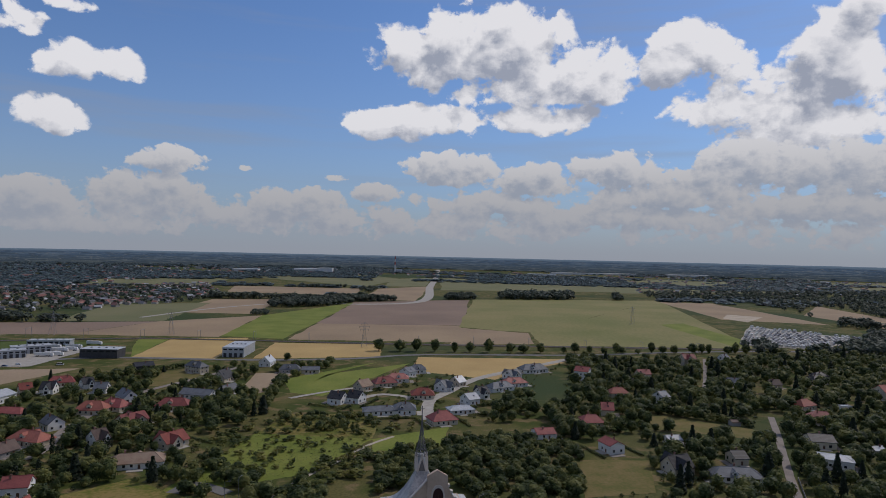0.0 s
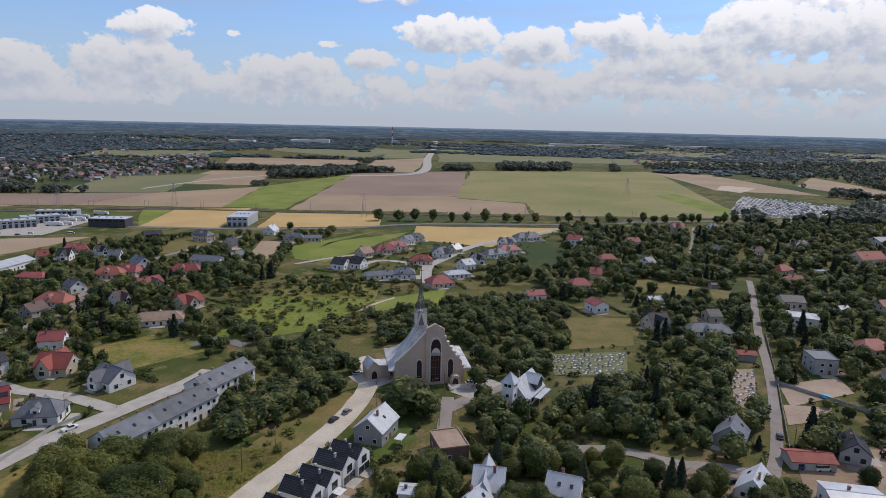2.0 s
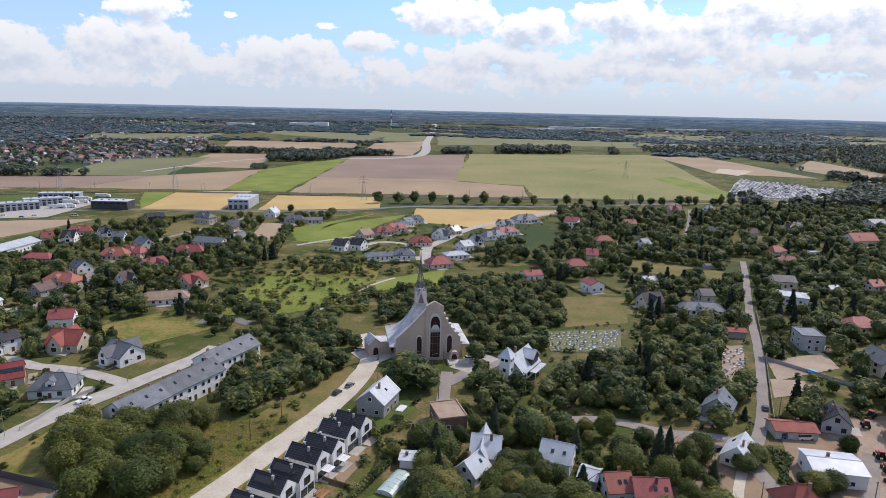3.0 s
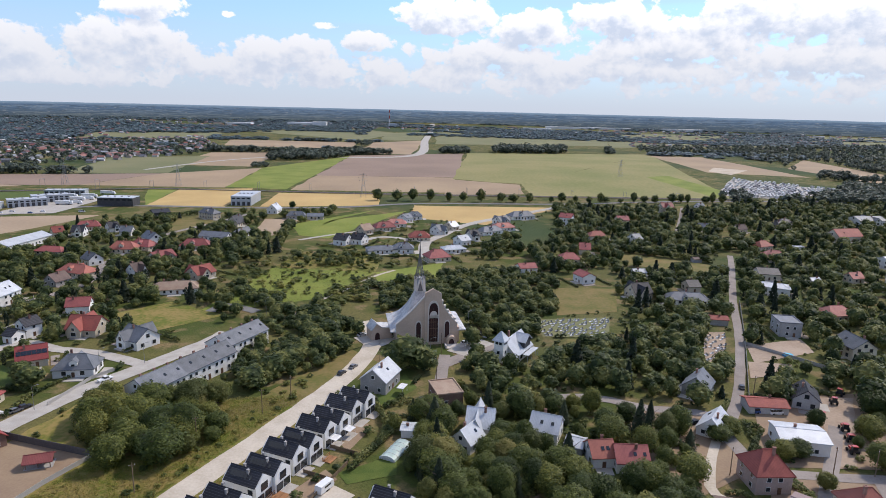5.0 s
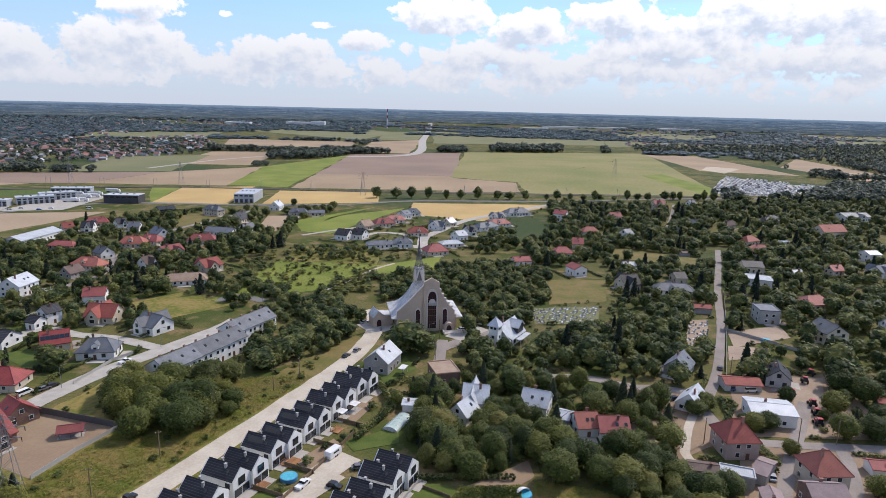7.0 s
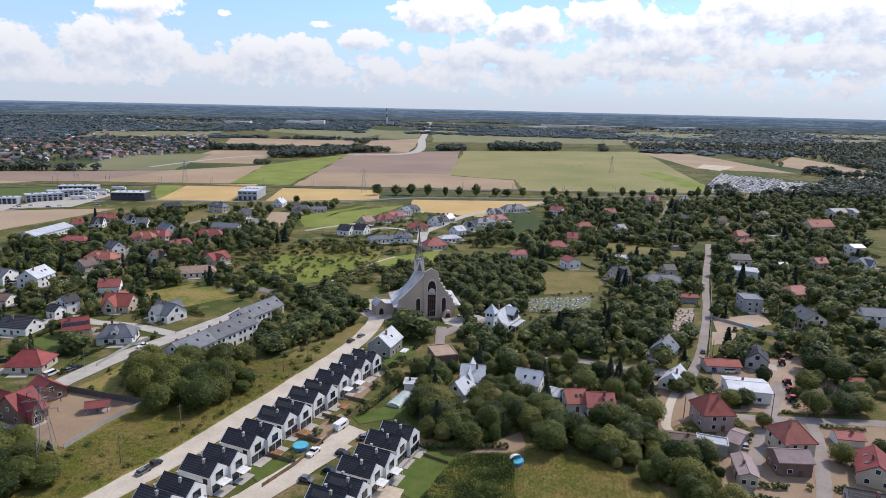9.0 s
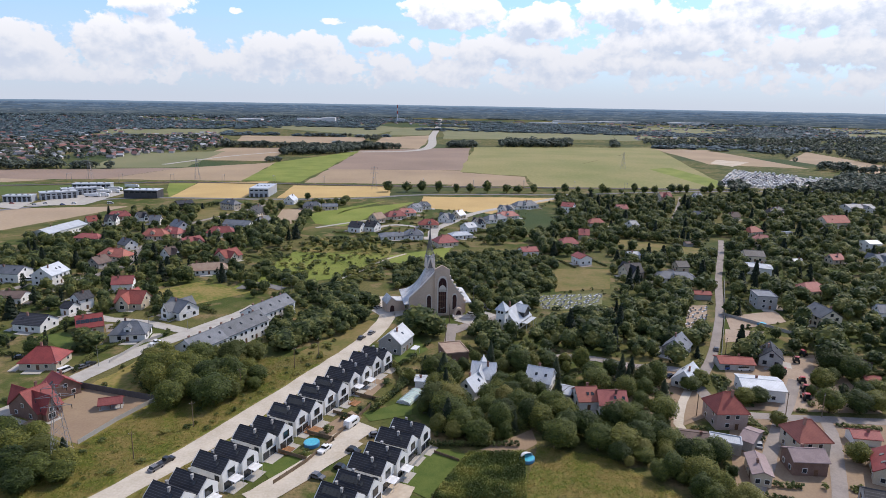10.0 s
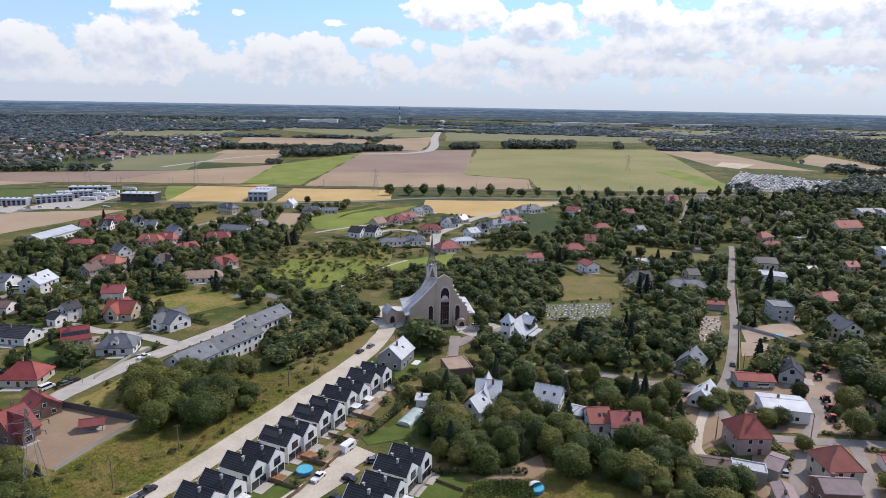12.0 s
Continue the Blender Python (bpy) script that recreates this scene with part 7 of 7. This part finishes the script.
    # palest haze blue painted along the top edge
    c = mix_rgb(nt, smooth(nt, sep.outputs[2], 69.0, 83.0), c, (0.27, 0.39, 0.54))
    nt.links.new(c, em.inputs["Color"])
    return m


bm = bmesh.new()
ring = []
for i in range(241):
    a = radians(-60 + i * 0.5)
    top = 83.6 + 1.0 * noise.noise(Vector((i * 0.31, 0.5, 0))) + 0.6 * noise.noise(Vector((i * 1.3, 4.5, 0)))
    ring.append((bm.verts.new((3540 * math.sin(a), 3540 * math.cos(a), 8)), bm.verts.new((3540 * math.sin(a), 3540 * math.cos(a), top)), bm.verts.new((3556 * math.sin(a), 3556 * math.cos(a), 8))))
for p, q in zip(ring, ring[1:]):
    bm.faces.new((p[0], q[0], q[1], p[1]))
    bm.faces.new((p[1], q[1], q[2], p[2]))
tagged(part("backdrop", bm, distance_mat()), "glowing backdrop of wooded plain with painted blue haze", "backdrop", kind="structure")


# ---- masts, poles, lamps ----
def lattice_pylon(x, y, h, base, rot=0, label="grey steel lattice power pylon in the verge"):
    t = thing("power_pylon", x, y, 0, rot, label, "pylon")
    steps = max(6, int(h / 3.0))
    cs = [(-1, -1), (1, -1), (1, 1), (-1, 1)]

    def at(k, z):
        w = base * (1 - z / h) + 0.35
        return (cs[k][0] * w / 2, cs[k][1] * w / 2, z)
    for k in range(4):
        part("leg", bar(bmesh.new(), at(k, 0), at(k, h), 0.07 if h < 25 else 0.12, 4), STEEL, t)
    for i in range(steps):
        for k in range(4):
            z1, z2 = h * i / steps, h * (i + 1) / steps
            part("brace", bar(bmesh.new(), at(k, z1), at((k + 1) % 4, z2), 0.035, 4), STEEL, t)
            part("brace", bar(bmesh.new(), at((k + 1) % 4, z1), at(k, z2), 0.035, 4), STEEL, t)
    for z, w in ((h * 0.72, h * 0.16), (h * 0.84, h * 0.2), (h * 0.95, h * 0.13)):
        for s in (-1, 1):
            bm = bar(bmesh.new(), (0, 0, z), (s * w, 0, z), 0.09, 4)
            bar(bm, (0, 0, z + 1.2), (s * w, 0, z), 0.06, 4)
            part("crossarm", bm, STEEL, t)
            part("insulator", bar(bmesh.new(), (s * w, 0, z), (s * w, 0, z - 1.2), 0.1, 6), GLASS, t)
    return t


px, py = (-108.7, 155.3)
lattice_pylon(px, py, 24, 5.0, 20)
for px, py in ((-92.0, 743.2), (278.0, 1046.7), (-327.2, 806.5), (-454.0, 785.7)):
    lattice_pylon(px, py, 27, 6.0, 10, "grey steel lattice power pylon in a field")


def catenary(x, y):
    t = thing("catenary_portal", x, y, 0, 2, "dark steel railway catenary portal over the tracks", "portal", "catenary along the railway")
    for s in (-1, 1):
        part("post", bar(bmesh.new(), (0, s * 5.0, 0), (0, s * 5.0, 9.5), 0.16, 5), STEEL, t)
    part("beam", bar(bmesh.new(), (0, -5.0, 9.0), (0, 5.0, 9.0), 0.16, 5), STEEL, t)
    return t


first = catenary(-470, 768)
for k in range(1, 14):
    copy_thing(first, pose(-470 + k * 62, 768 + (k * 4 if k < 4 else 16 - (k - 4) * 1.2), 0.3, 0, 0, 2))
for s in (-0.75, 0.75):
    bm = bmesh.new()
    pts = [(-651.8, 675.0), (-515.2, 710.2), (-333.7, 770.1), (-70.7, 772.2), (95.6, 781.1), (351.2, 797.5)]
    for (x1, y1), (x2, y2) in zip(pts, pts[1:]):
        bar(bm, (x1, y1 + s, 1.15), (x2, y2 + s, 1.15), 0.09, 4)
    tagged(part("rail", bm, STEEL), "rusty steel rail on dark ballast", "rail", kind="structure")


def pole(x, y, h, name="utility_pole", label="weathered wooden utility pole with a crossbar", category="pole"):
    t = thing(name, x, y, 0, random.Random(round(x)).uniform(0, 90), label, category, "poles along the streets")
    if name == "street_lamp":
        part("mast", bar(bmesh.new(), (0, 0, 0), (0, 0, h), 0.1, 6, 0.06), STEEL, t)
        part("arm", bar(bmesh.new(), (0, 0, h), (1.6, 0, h + 0.3), 0.06, 5), STEEL, t)
        part("lamp_head", box(bmesh.new(), 1.9, 0, h + 0.22, 0.8, 0.3, 0.16), STEEL, t)
    else:
        part("shaft", bar(bmesh.new(), (0, 0, 0), (0, 0, h), 0.16, 7, 0.11), TIMBER, t)
        part("crossbar", box(bmesh.new(), 0, 0, h - 0.8, 1.6, 0.12, 0.14), TIMBER, t)
        for k in (-0.7, 0, 0.7):
            part("insulator", bar(bmesh.new(), (k, 0, h - 0.66), (k, 0, h - 0.45), 0.06, 6), FRAME, t)


for x, y in ((-79.9, 176.6), (-73.3, 202.6), (-89.3, 157.1), (-52.2, 234.0), (-1.3, 254.2), (0.2, 280.7), (114.9, 244.0), (140.0, 302.6), (114.7, 193.8), (126.5, 193.3), (84.1, 192.3), (-59.1, 222.7), (32.7, 168.9), (-23.7, 260.8)):
    pole(x, y, 9.0)
for x, y in ((-89.6, 318.8), (-85.8, 324.2), (-130.1, 254.1), (-134.4, 221.0), (12.5, 311.7), (-4.2, 275.1), (-116.6, 261.9), (-140.8, 203.4)):
    pole(x, y, 8.5, "street_lamp", "grey steel street lamp with a short arm", "street lamp")


# ---- vehicles ----
PAINT = {n: mat("paint_" + n, c, tuple(v * 0.9 for v in c), 0.3, scale=2, bump=0, spec=0.6) for n, c in
         (("white", (0.75, 0.75, 0.74)), ("black", (0.02, 0.02, 0.022)), ("silver", (0.45, 0.46, 0.48)), ("red", (0.42, 0.04, 0.03)), ("blue", (0.04, 0.09, 0.25)), ("grey", (0.14, 0.14, 0.15)))}
WHEEL = bpy.data.meshes.new("wheel")
bm = bmesh.new()
bmesh.ops.create_cone(bm, cap_ends=True, segments=14, radius1=0.33, radius2=0.33, depth=0.22, matrix=pose(0, 0, 0, 90))
bm.to_mesh(WHEEL)
bm.free()
WHEEL.materials.append(RUBBER)


def car(x, y, rot, colour, kind="car"):
    word = {"car": "parked passenger car", "van": "parked van with side windows", "pickup": "parked pickup with an open bed", "trailer": "parked touring caravan"}[kind]
    t = thing({"trailer": "caravan"}.get(kind, kind), x, y, 0.12, rot, f"{colour} {word} beside houses", kind if kind != "trailer" else "caravan", "parked vehicles")
    L, W = {"car": (4.4, 1.8), "van": (5.4, 2.0), "pickup": (5.2, 1.9), "trailer": (5.6, 2.3)}[kind]
    h = L / 2
    prof = {"car": [(-h, 0.3), (h, 0.3), (h, 0.7), (h - 0.9, 0.88), (-h + 0.3, 0.9), (-h, 0.75)], "van": [(-h, 0.3), (h, 0.3), (h, 0.95), (h - 0.8, 1.15), (-h, 1.2)],
            "pickup": [(-h, 0.35), (h, 0.35), (h, 0.85), (h - 1.0, 1.0), (-h, 1.0)], "trailer": [(-h, 0.4), (h - 0.3, 0.4), (h, 1.2), (h - 0.4, 2.5), (-h + 0.2, 2.55), (-h, 1.3)]}[kind]
    part("body", prism(bmesh.new(), prof, -W / 2, W / 2), PAINT[colour], t)
    cab = {"car": [(-h + 0.35, 0.9), (h - 1.2, 0.88), (h - 1.9, 1.42), (-h + 0.9, 1.44)], "van": [(-h + 0.02, 1.2), (h - 0.9, 1.15), (h - 1.4, 1.95), (-h + 0.1, 2.0)],
           "pickup": [(-0.6, 1.0), (h - 1.2, 1.0), (h - 1.8, 1.65), (-0.4, 1.68)]}.get(kind)
    if cab:
        part("cabin_glass", prism(bmesh.new(), cab, -W / 2 + 0.08, W / 2 - 0.08), GLASS, t)
        top = cab[2:]
        part("roof_panel", box(bmesh.new(), (top[0][0] + top[1][0]) / 2, 0, max(top[0][1], top[1][1]), abs(top[0][0] - top[1][0]) + 0.1, W - 0.2, 0.06), PAINT[colour], t)
    else:
        part("side_window", box(bmesh.new(), 0, 0, 1.5, 2.6, W + 0.04, 0.6), GLASS, t)
    for sx in ((-0.62, 0.62) if kind != "trailer" else (-0.1, 0.16)):
        for sy in (-1, 1):
            link_part("wheel", WHEEL, t, m=pose(sx * h, sy * (W / 2 - 0.08), 0.33))


for (x, y), rot, c, k in (((-144.2, 215.7), 68, "white", "van"), ((-123.5, 245.3), 58, "white", "pickup"), ((-138.4, 222.3), 58, "black", "car"), ((-139.7, 219.6), 60, "grey", "car"), ((10.8, 292.0), 20, "white", "car"),
                          ((18.6, 304.7), 60, "black", "car"), ((20.7, 301.3), 60, "silver", "car"), ((14.0, 304.4), 30, "red", "car"), ((-30.3, 180.1), 62, "white", "trailer"), ((-35.9, 164.6), 66, "white", "pickup"),
                          ((114.6, 252.4), 70, "black", "car"), ((92.0, 161.8), 80, "white", "car"), ((96.2, 173.5), 75, "silver", "car"), ((-21.8, 173.7), 10, "grey", "car"), ((-27.3, 164.4), -20, "black", "car"),
                          ((-29.3, 155.1), -20, "black", "car"), ((-35.1, 150.5), -22, "grey", "car"), ((-80.9, 152.7), 64, "grey", "car"), ((-79.6, 156.1), 64, "black", "pickup"), ((-38.0, 256.5), 66, "black", "car"),
                          ((-34.4, 262.9), 66, "grey", "car"), ((-5.6, 278.0), 20, "silver", "car"), ((112.3, 232.6), 10, "blue", "van"), ((117.5, 231.8), 5, "white", "van"), ((86.0, 223.3), 20, "black", "car"),
                          ((-235.3, 334.6), 20, "white", "van"), ((-169.0, 227.1), 30, "black", "car"), ((-35.7, 299.1), 40, "silver", "car"), ((1.2, 244.3), 30, "red", "car"), ((-395.8, 586.4), 10, "silver", "car"),
                          ((-420.0, 590.2), 10, "red", "car"), ((-389.9, 594.0), 10, "white", "car"), ((-370.8, 589.6), 20, "blue", "car"), ((-364.5, 597.3), 20, "white", "car"), ((-331.2, 601.5), 20, "white", "van")):
    car(x, y, rot, c, k)


def truck(x, y, rot):
    t = thing("truck", x, y, 0.1, rot, "white articulated truck parked in the business park", "truck", "trucks in the depot")
    part("trailer_box", box(bmesh.new(), -2, 0, 1.2, 13, 2.5, 2.8), FRAME, t)
    part("cab", prism(bmesh.new(), [(5.0, 0.6), (7.2, 0.6), (7.2, 1.8), (6.8, 3.3), (5.0, 3.4)], -1.2, 1.2), PAINT["white"], t)
    for sx in (-7, -5.8, 5.6, 3.6):
        for sy in (-1, 1):
            link_part("wheel", WHEEL, t, m=pose(sx, sy * 1.1, 0.45) @ Matrix.Diagonal((1.4, 1.4, 1.4, 1)))


for (x, y), rot in (((-370.0, 641.4), 12), ((-363.8, 646.2), 12), ((-373.8, 670.1), 8), ((-367.4, 675.4), 8), ((-373.3, 692.6), 5), ((-392.6, 689.8), 5), ((-366.8, 717.5), 0)):
    truck(x, y, rot)


def tractor(x, y, rot):
    t = thing("tractor", x, y, 0.1, rot, "red farm tractor with large wheels in the yard", "tractor", "machines in the farm yard")
    part("bonnet", prism(bmesh.new(), [(0, 0.9), (2.2, 0.9), (2.2, 1.6), (0, 1.8)], -0.45, 0.45), PAINT["red"], t)
    part("cab", prism(bmesh.new(), [(-1.4, 1.0), (0, 1.0), (-0.1, 2.7), (-1.2, 2.7)], -0.75, 0.75), GLASS, t)
    part("cab_roof", box(bmesh.new(), -0.65, 0, 2.7, 1.5, 1.7, 0.15), PAINT["red"], t)
    for sx, sy, s in ((-0.9, -1, 2.5), (-0.9, 1, 2.5), (1.6, -1, 1.7), (1.6, 1, 1.7)):
        link_part("wheel", WHEEL, t, m=pose(sx, sy * 0.95, 0.33 * s) @ Matrix.Diagonal((s, 1.8, s, 1)))


for (x, y), rot in (((142.7, 241.0), 70), ((149.4, 248.4), 40), ((128.2, 227.2), 10), ((131.7, 229.4), 60), ((134.4, 221.0), 80), ((131.8, 213.8), 75), ((128.2, 206.4), 85)):
    tractor(x, y, rot)


# ---- gardens: walls, fences, pools, pavilion, graves ----
def panel_wall(name, pts, h, material, label, step=3.0, post=True):
    x0, y0 = pts[0]
    t = thing(name, x0, y0, 0, 0, label, name.replace("_", " "))
    for (x1, y1), (x2, y2) in zip(pts, pts[1:]):
        L = math.hypot(x2 - x1, y2 - y1)
        n = max(1, round(L / step))
        a = math.degrees(math.atan2(y2 - y1, x2 - x1))
        for i in range(n):
            u = (i + 0.5) / n
            part("panel", box(bmesh.new(), 0, 0, 0.02, L / n - 0.16, 0.1, h), material, t, m=pose(x1 + (x2 - x1) * u - x0, y1 + (y2 - y1) * u - y0, 0, 0, 0, a))
            if post:
                part("post", box(bmesh.new(), 0, 0, 0, 0.18, 0.18, h + 0.12), material, t, m=pose(x1 + (x2 - x1) * i / n - x0, y1 + (y2 - y1) * i / n - y0, 0, 0, 0, a))


DARKWALL = mat("dark_concrete", (0.13, 0.12, 0.12), (0.09, 0.085, 0.085), 0.9, scale=0.6)
panel_wall("yard_wall", [(-135.3, 203.7), (-120.3, 199.2), (-100.2, 193.4)], 2.4, DARKWALL, "dark concrete panel wall round a bare yard")
panel_wall("panel_fence", [(-99.9, 193.5), (-105.7, 178.9), (-109.8, 164.5)], 1.6, CONCRETE, "pale concrete panel fence beside rough grass", 2.2)
panel_wall("garden_fence", [(-3.8, 169.3), (-13.3, 147.9)], 1.1, CONCRETE, "low pale fence of a back garden", 2.4)
panel_wall("garden_fence", [(6.9, 164.6), (-3.3, 141.5)], 1.1, TIMBER, "brown wooden fence along the corn", 2.4)
panel_wall("garden_fence", [(-3.3, 165.0), (4.1, 160.6)], 0.9, TIMBER, "low picket fence across a lawn", 2.0)
panel_wall("garden_fence", [(-26.1, 193.3), (-33.2, 174.4), (-39.9, 157.9), (-46.4, 146.9)], 1.3, TIMBER, "brown wooden fence behind the row gardens", 2.5)
panel_wall("garden_wall", [(-132.1, 224.8), (-129.2, 246.2), (-124.6, 254.4)], 1.3, CONCRETE, "pale garden wall along the village road", 2.5)
panel_wall("garden_wall", [(113.4, 243.9), (138.8, 302.5), (164.5, 366.1)], 1.4, CONCRETE, "grey garden wall along the lane", 3.0)
panel_wall("garden_wall", [(136.9, 300.6), (159.8, 272.5), (170.8, 269.7)], 1.5, CONCRETE, "pale garden wall behind a dry lawn", 3.0)
panel_wall("garden_wall", [(-195.2, 286.1), (-193.2, 306.2)], 1.2, CONCRETE, "pale wall below the white house", 2.5)
panel_wall("garden_wall", [(-210.3, 314.9), (-204.9, 331.3), (-211.2, 342.3)], 1.6, CONCRETE, "pale terrace wall of the white house", 2.5)
for k, (x, y) in enumerate(((-38.6, 204.5), (-43.7, 190.7), (-49.2, 177.1), (-55.0, 165.6))):
    panel_wall("garden_fence", [(x + 6, y - 2.5), (x + 15, y - 6.4)], 1.2, TIMBER, "wooden fence between row gardens", 1.8)

def deck(x, y, rot, s):
    """A timber garden deck with a rail, a bench and planks that can be told apart."""
    t = thing("garden_deck", x, y, 0, rot, "orange-brown timber deck with a rail in a back garden", "deck", "decks behind the row houses")
    for k in range(10):
        part("plank", box(bmesh.new(), 0, (k - 4.5) * 0.32 * s, 0.16, 4.2 * s, 0.29 * s, 0.14), DECKWOOD, t)
    for u in (-2.0, 0.0, 2.0):
        part("post", box(bmesh.new(), u * s, 1.5 * s, 0, 0.12, 0.12, 1.3), DECKWOOD, t)
    for z in (0.7, 1.2):
        part("rail", box(bmesh.new(), 0, 1.5 * s, z, 4.1 * s, 0.06, 0.1), DECKWOOD, t)
    part("bench", box(bmesh.new(), -0.8, 0.9 * s, 0.3, 1.5, 0.45, 0.42), DECKWOOD, t)


DECKWOOD = mat("orange_timber", (0.36, 0.18, 0.08), (0.25, 0.12, 0.055), 0.8, scale=1.2, rand=0.2)
deck(*(-41.8, 176.1), 66, 1.2)
deck(*(-47.1, 164.1), 66, 1.0)
deck(*(-31.6, 195.4), 66, 0.9)
px, py = (-112.4, 188.7)
pav = thing("pavilion", px, py, 0, 20, "open timber pavilion with a red tile roof", "pavilion")
bm = bmesh.new()
gable_roof(bm, 7.0, 4.4, 2.2, 3.4, 0.5, 0.3)
part("roof", bm, ROOF["red"], pav)
for sx in (-3, 0, 3):
    for sy in (-2, 2):
        part("post", box(bmesh.new(), sx, sy, 0, 0.18, 0.18, 2.3), TIMBER, pav)
part("deck", box(bmesh.new(), 0, 0, 0, 7.2, 4.6, 0.3), CONCRETE, pav)

WATER = mat("pool_water", (0.05, 0.34, 0.46), (0.1, 0.44, 0.55), 0.1, scale=1.2, bump=0.05)
LINER = mat("pool_liner", (0.06, 0.2, 0.36), (0.09, 0.26, 0.42), 0.5, scale=2)


def pool(x, y, r, h, label):
    t = thing("garden_pool", x, y, 0.15, 0, label, "pool")
    bm = bmesh.new()
    bmesh.ops.create_cone(bm, cap_ends=True, segments=28, radius1=r, radius2=r, depth=h, matrix=pose(0, 0, h / 2))
    part("shell", bm, LINER, t)
    bm = bmesh.new()
    bmesh.ops.create_cone(bm, cap_ends=True, segments=28, radius1=r * 0.9, radius2=r * 0.9, depth=0.05, matrix=pose(0, 0, h + 0.01))
    part("water", bm, WATER, t)


pool(*(-40.4, 167.5), 2.4, 1.1, "round blue above-ground pool in a back garden")
pool(*(149.9, 286.8), 2.2, 0.8, "round blue garden pool on a dry lawn")
x, y = (23.8, 162.1)
pool(x, y, 2.3, 0.9, "round blue pool with a raised cover beside corn")
bm = bmesh.new()
bmesh.ops.create_uvsphere(bm, u_segments=18, v_segments=8, radius=2.2)
for v in list(bm.verts):
    v.co.z = v.co.z * 0.6
bmesh.ops.bisect_plane(bm, geom=bm.verts[:] + bm.edges[:] + bm.faces[:], plane_co=(0, 0, 0), plane_no=(0, 0, 1), clear_inner=True)
bmesh.ops.bisect_plane(bm, geom=bm.verts[:] + bm.edges[:] + bm.faces[:], plane_co=(0, 0, 0), plane_no=(0.6, -1, 0), clear_outer=True)
bmesh.ops.solidify(bm, geom=bm.faces[:], thickness=0.05)
dome = part("pool_cover", bm, FRAME, m=pose(x, y, 1.1))
tagged(dome, "white half-open dome cover over a pool", "cover")

px, py = (-12.7, 200.6)
gh = thing("glazed_cover", px, py, 0, 66, "low pale glazed pool cover on a lawn", "pool cover")
bm = prism(bmesh.new(), [(-2.6, 0.1), (-2.4, 0.8), (-1.4, 1.3), (0, 1.5), (1.4, 1.3), (2.4, 0.8), (2.6, 0.1)], -5.5, 5.5)
part("glazing", bm, mat("milky_glazing", (0.46, 0.55, 0.5), (0.36, 0.46, 0.42), 0.25, scale=0.5, bump=0), gh, m=pose(0, 0, 0, 0, 0, 90))
for k in range(6):
    bm = prism(bmesh.new(), [(-2.7, 0.1), (-2.5, 0.86), (-1.45, 1.37), (0, 1.58), (1.45, 1.37), (2.5, 0.86), (2.7, 0.1)], -5.5 + k * 2.18, -5.4 + k * 2.18)
    part("rib", bm, FRAME, gh, m=pose(0, 0, 0, 0, 0, 90))

GRAVE = bpy.data.meshes.new("gravestone")
bm = prism(bmesh.new(), [(-1.0, 0), (1.0, 0), (1.0, 1.15), (0.8, 1.25), (0.75, 0.45), (-1.0, 0.35)], -0.5, 0.5)
bmesh.ops.recalc_face_normals(bm, faces=bm.faces)
bm.to_mesh(GRAVE)
bm.free()
GRAVE.materials.append(STONE)
for poly, gap in (([(46.0, 326.0), (47.5, 304.0), (76.5, 305.5), (83.5, 332.0)], 2.7), ([(124.3, 312.2), (108.2, 273.5), (116.3, 271.9), (134.5, 313.8)], 2.9)):
    a = rng.uniform(20, 30)
    for x, y in scatter(poly, gap, rng, 0, 0.1):
        g = link_part("gravestone", GRAVE, m=pose(x, y, 0.16, 0, 0, a + rng.uniform(-4, 4)) @ Matrix.Diagonal((0.85, 0.85, rng.uniform(0.6, 0.95), 1)))
        tagged(g, "polished stone grave slab with an upright headstone", "gravestone", "graves in the cemetery")
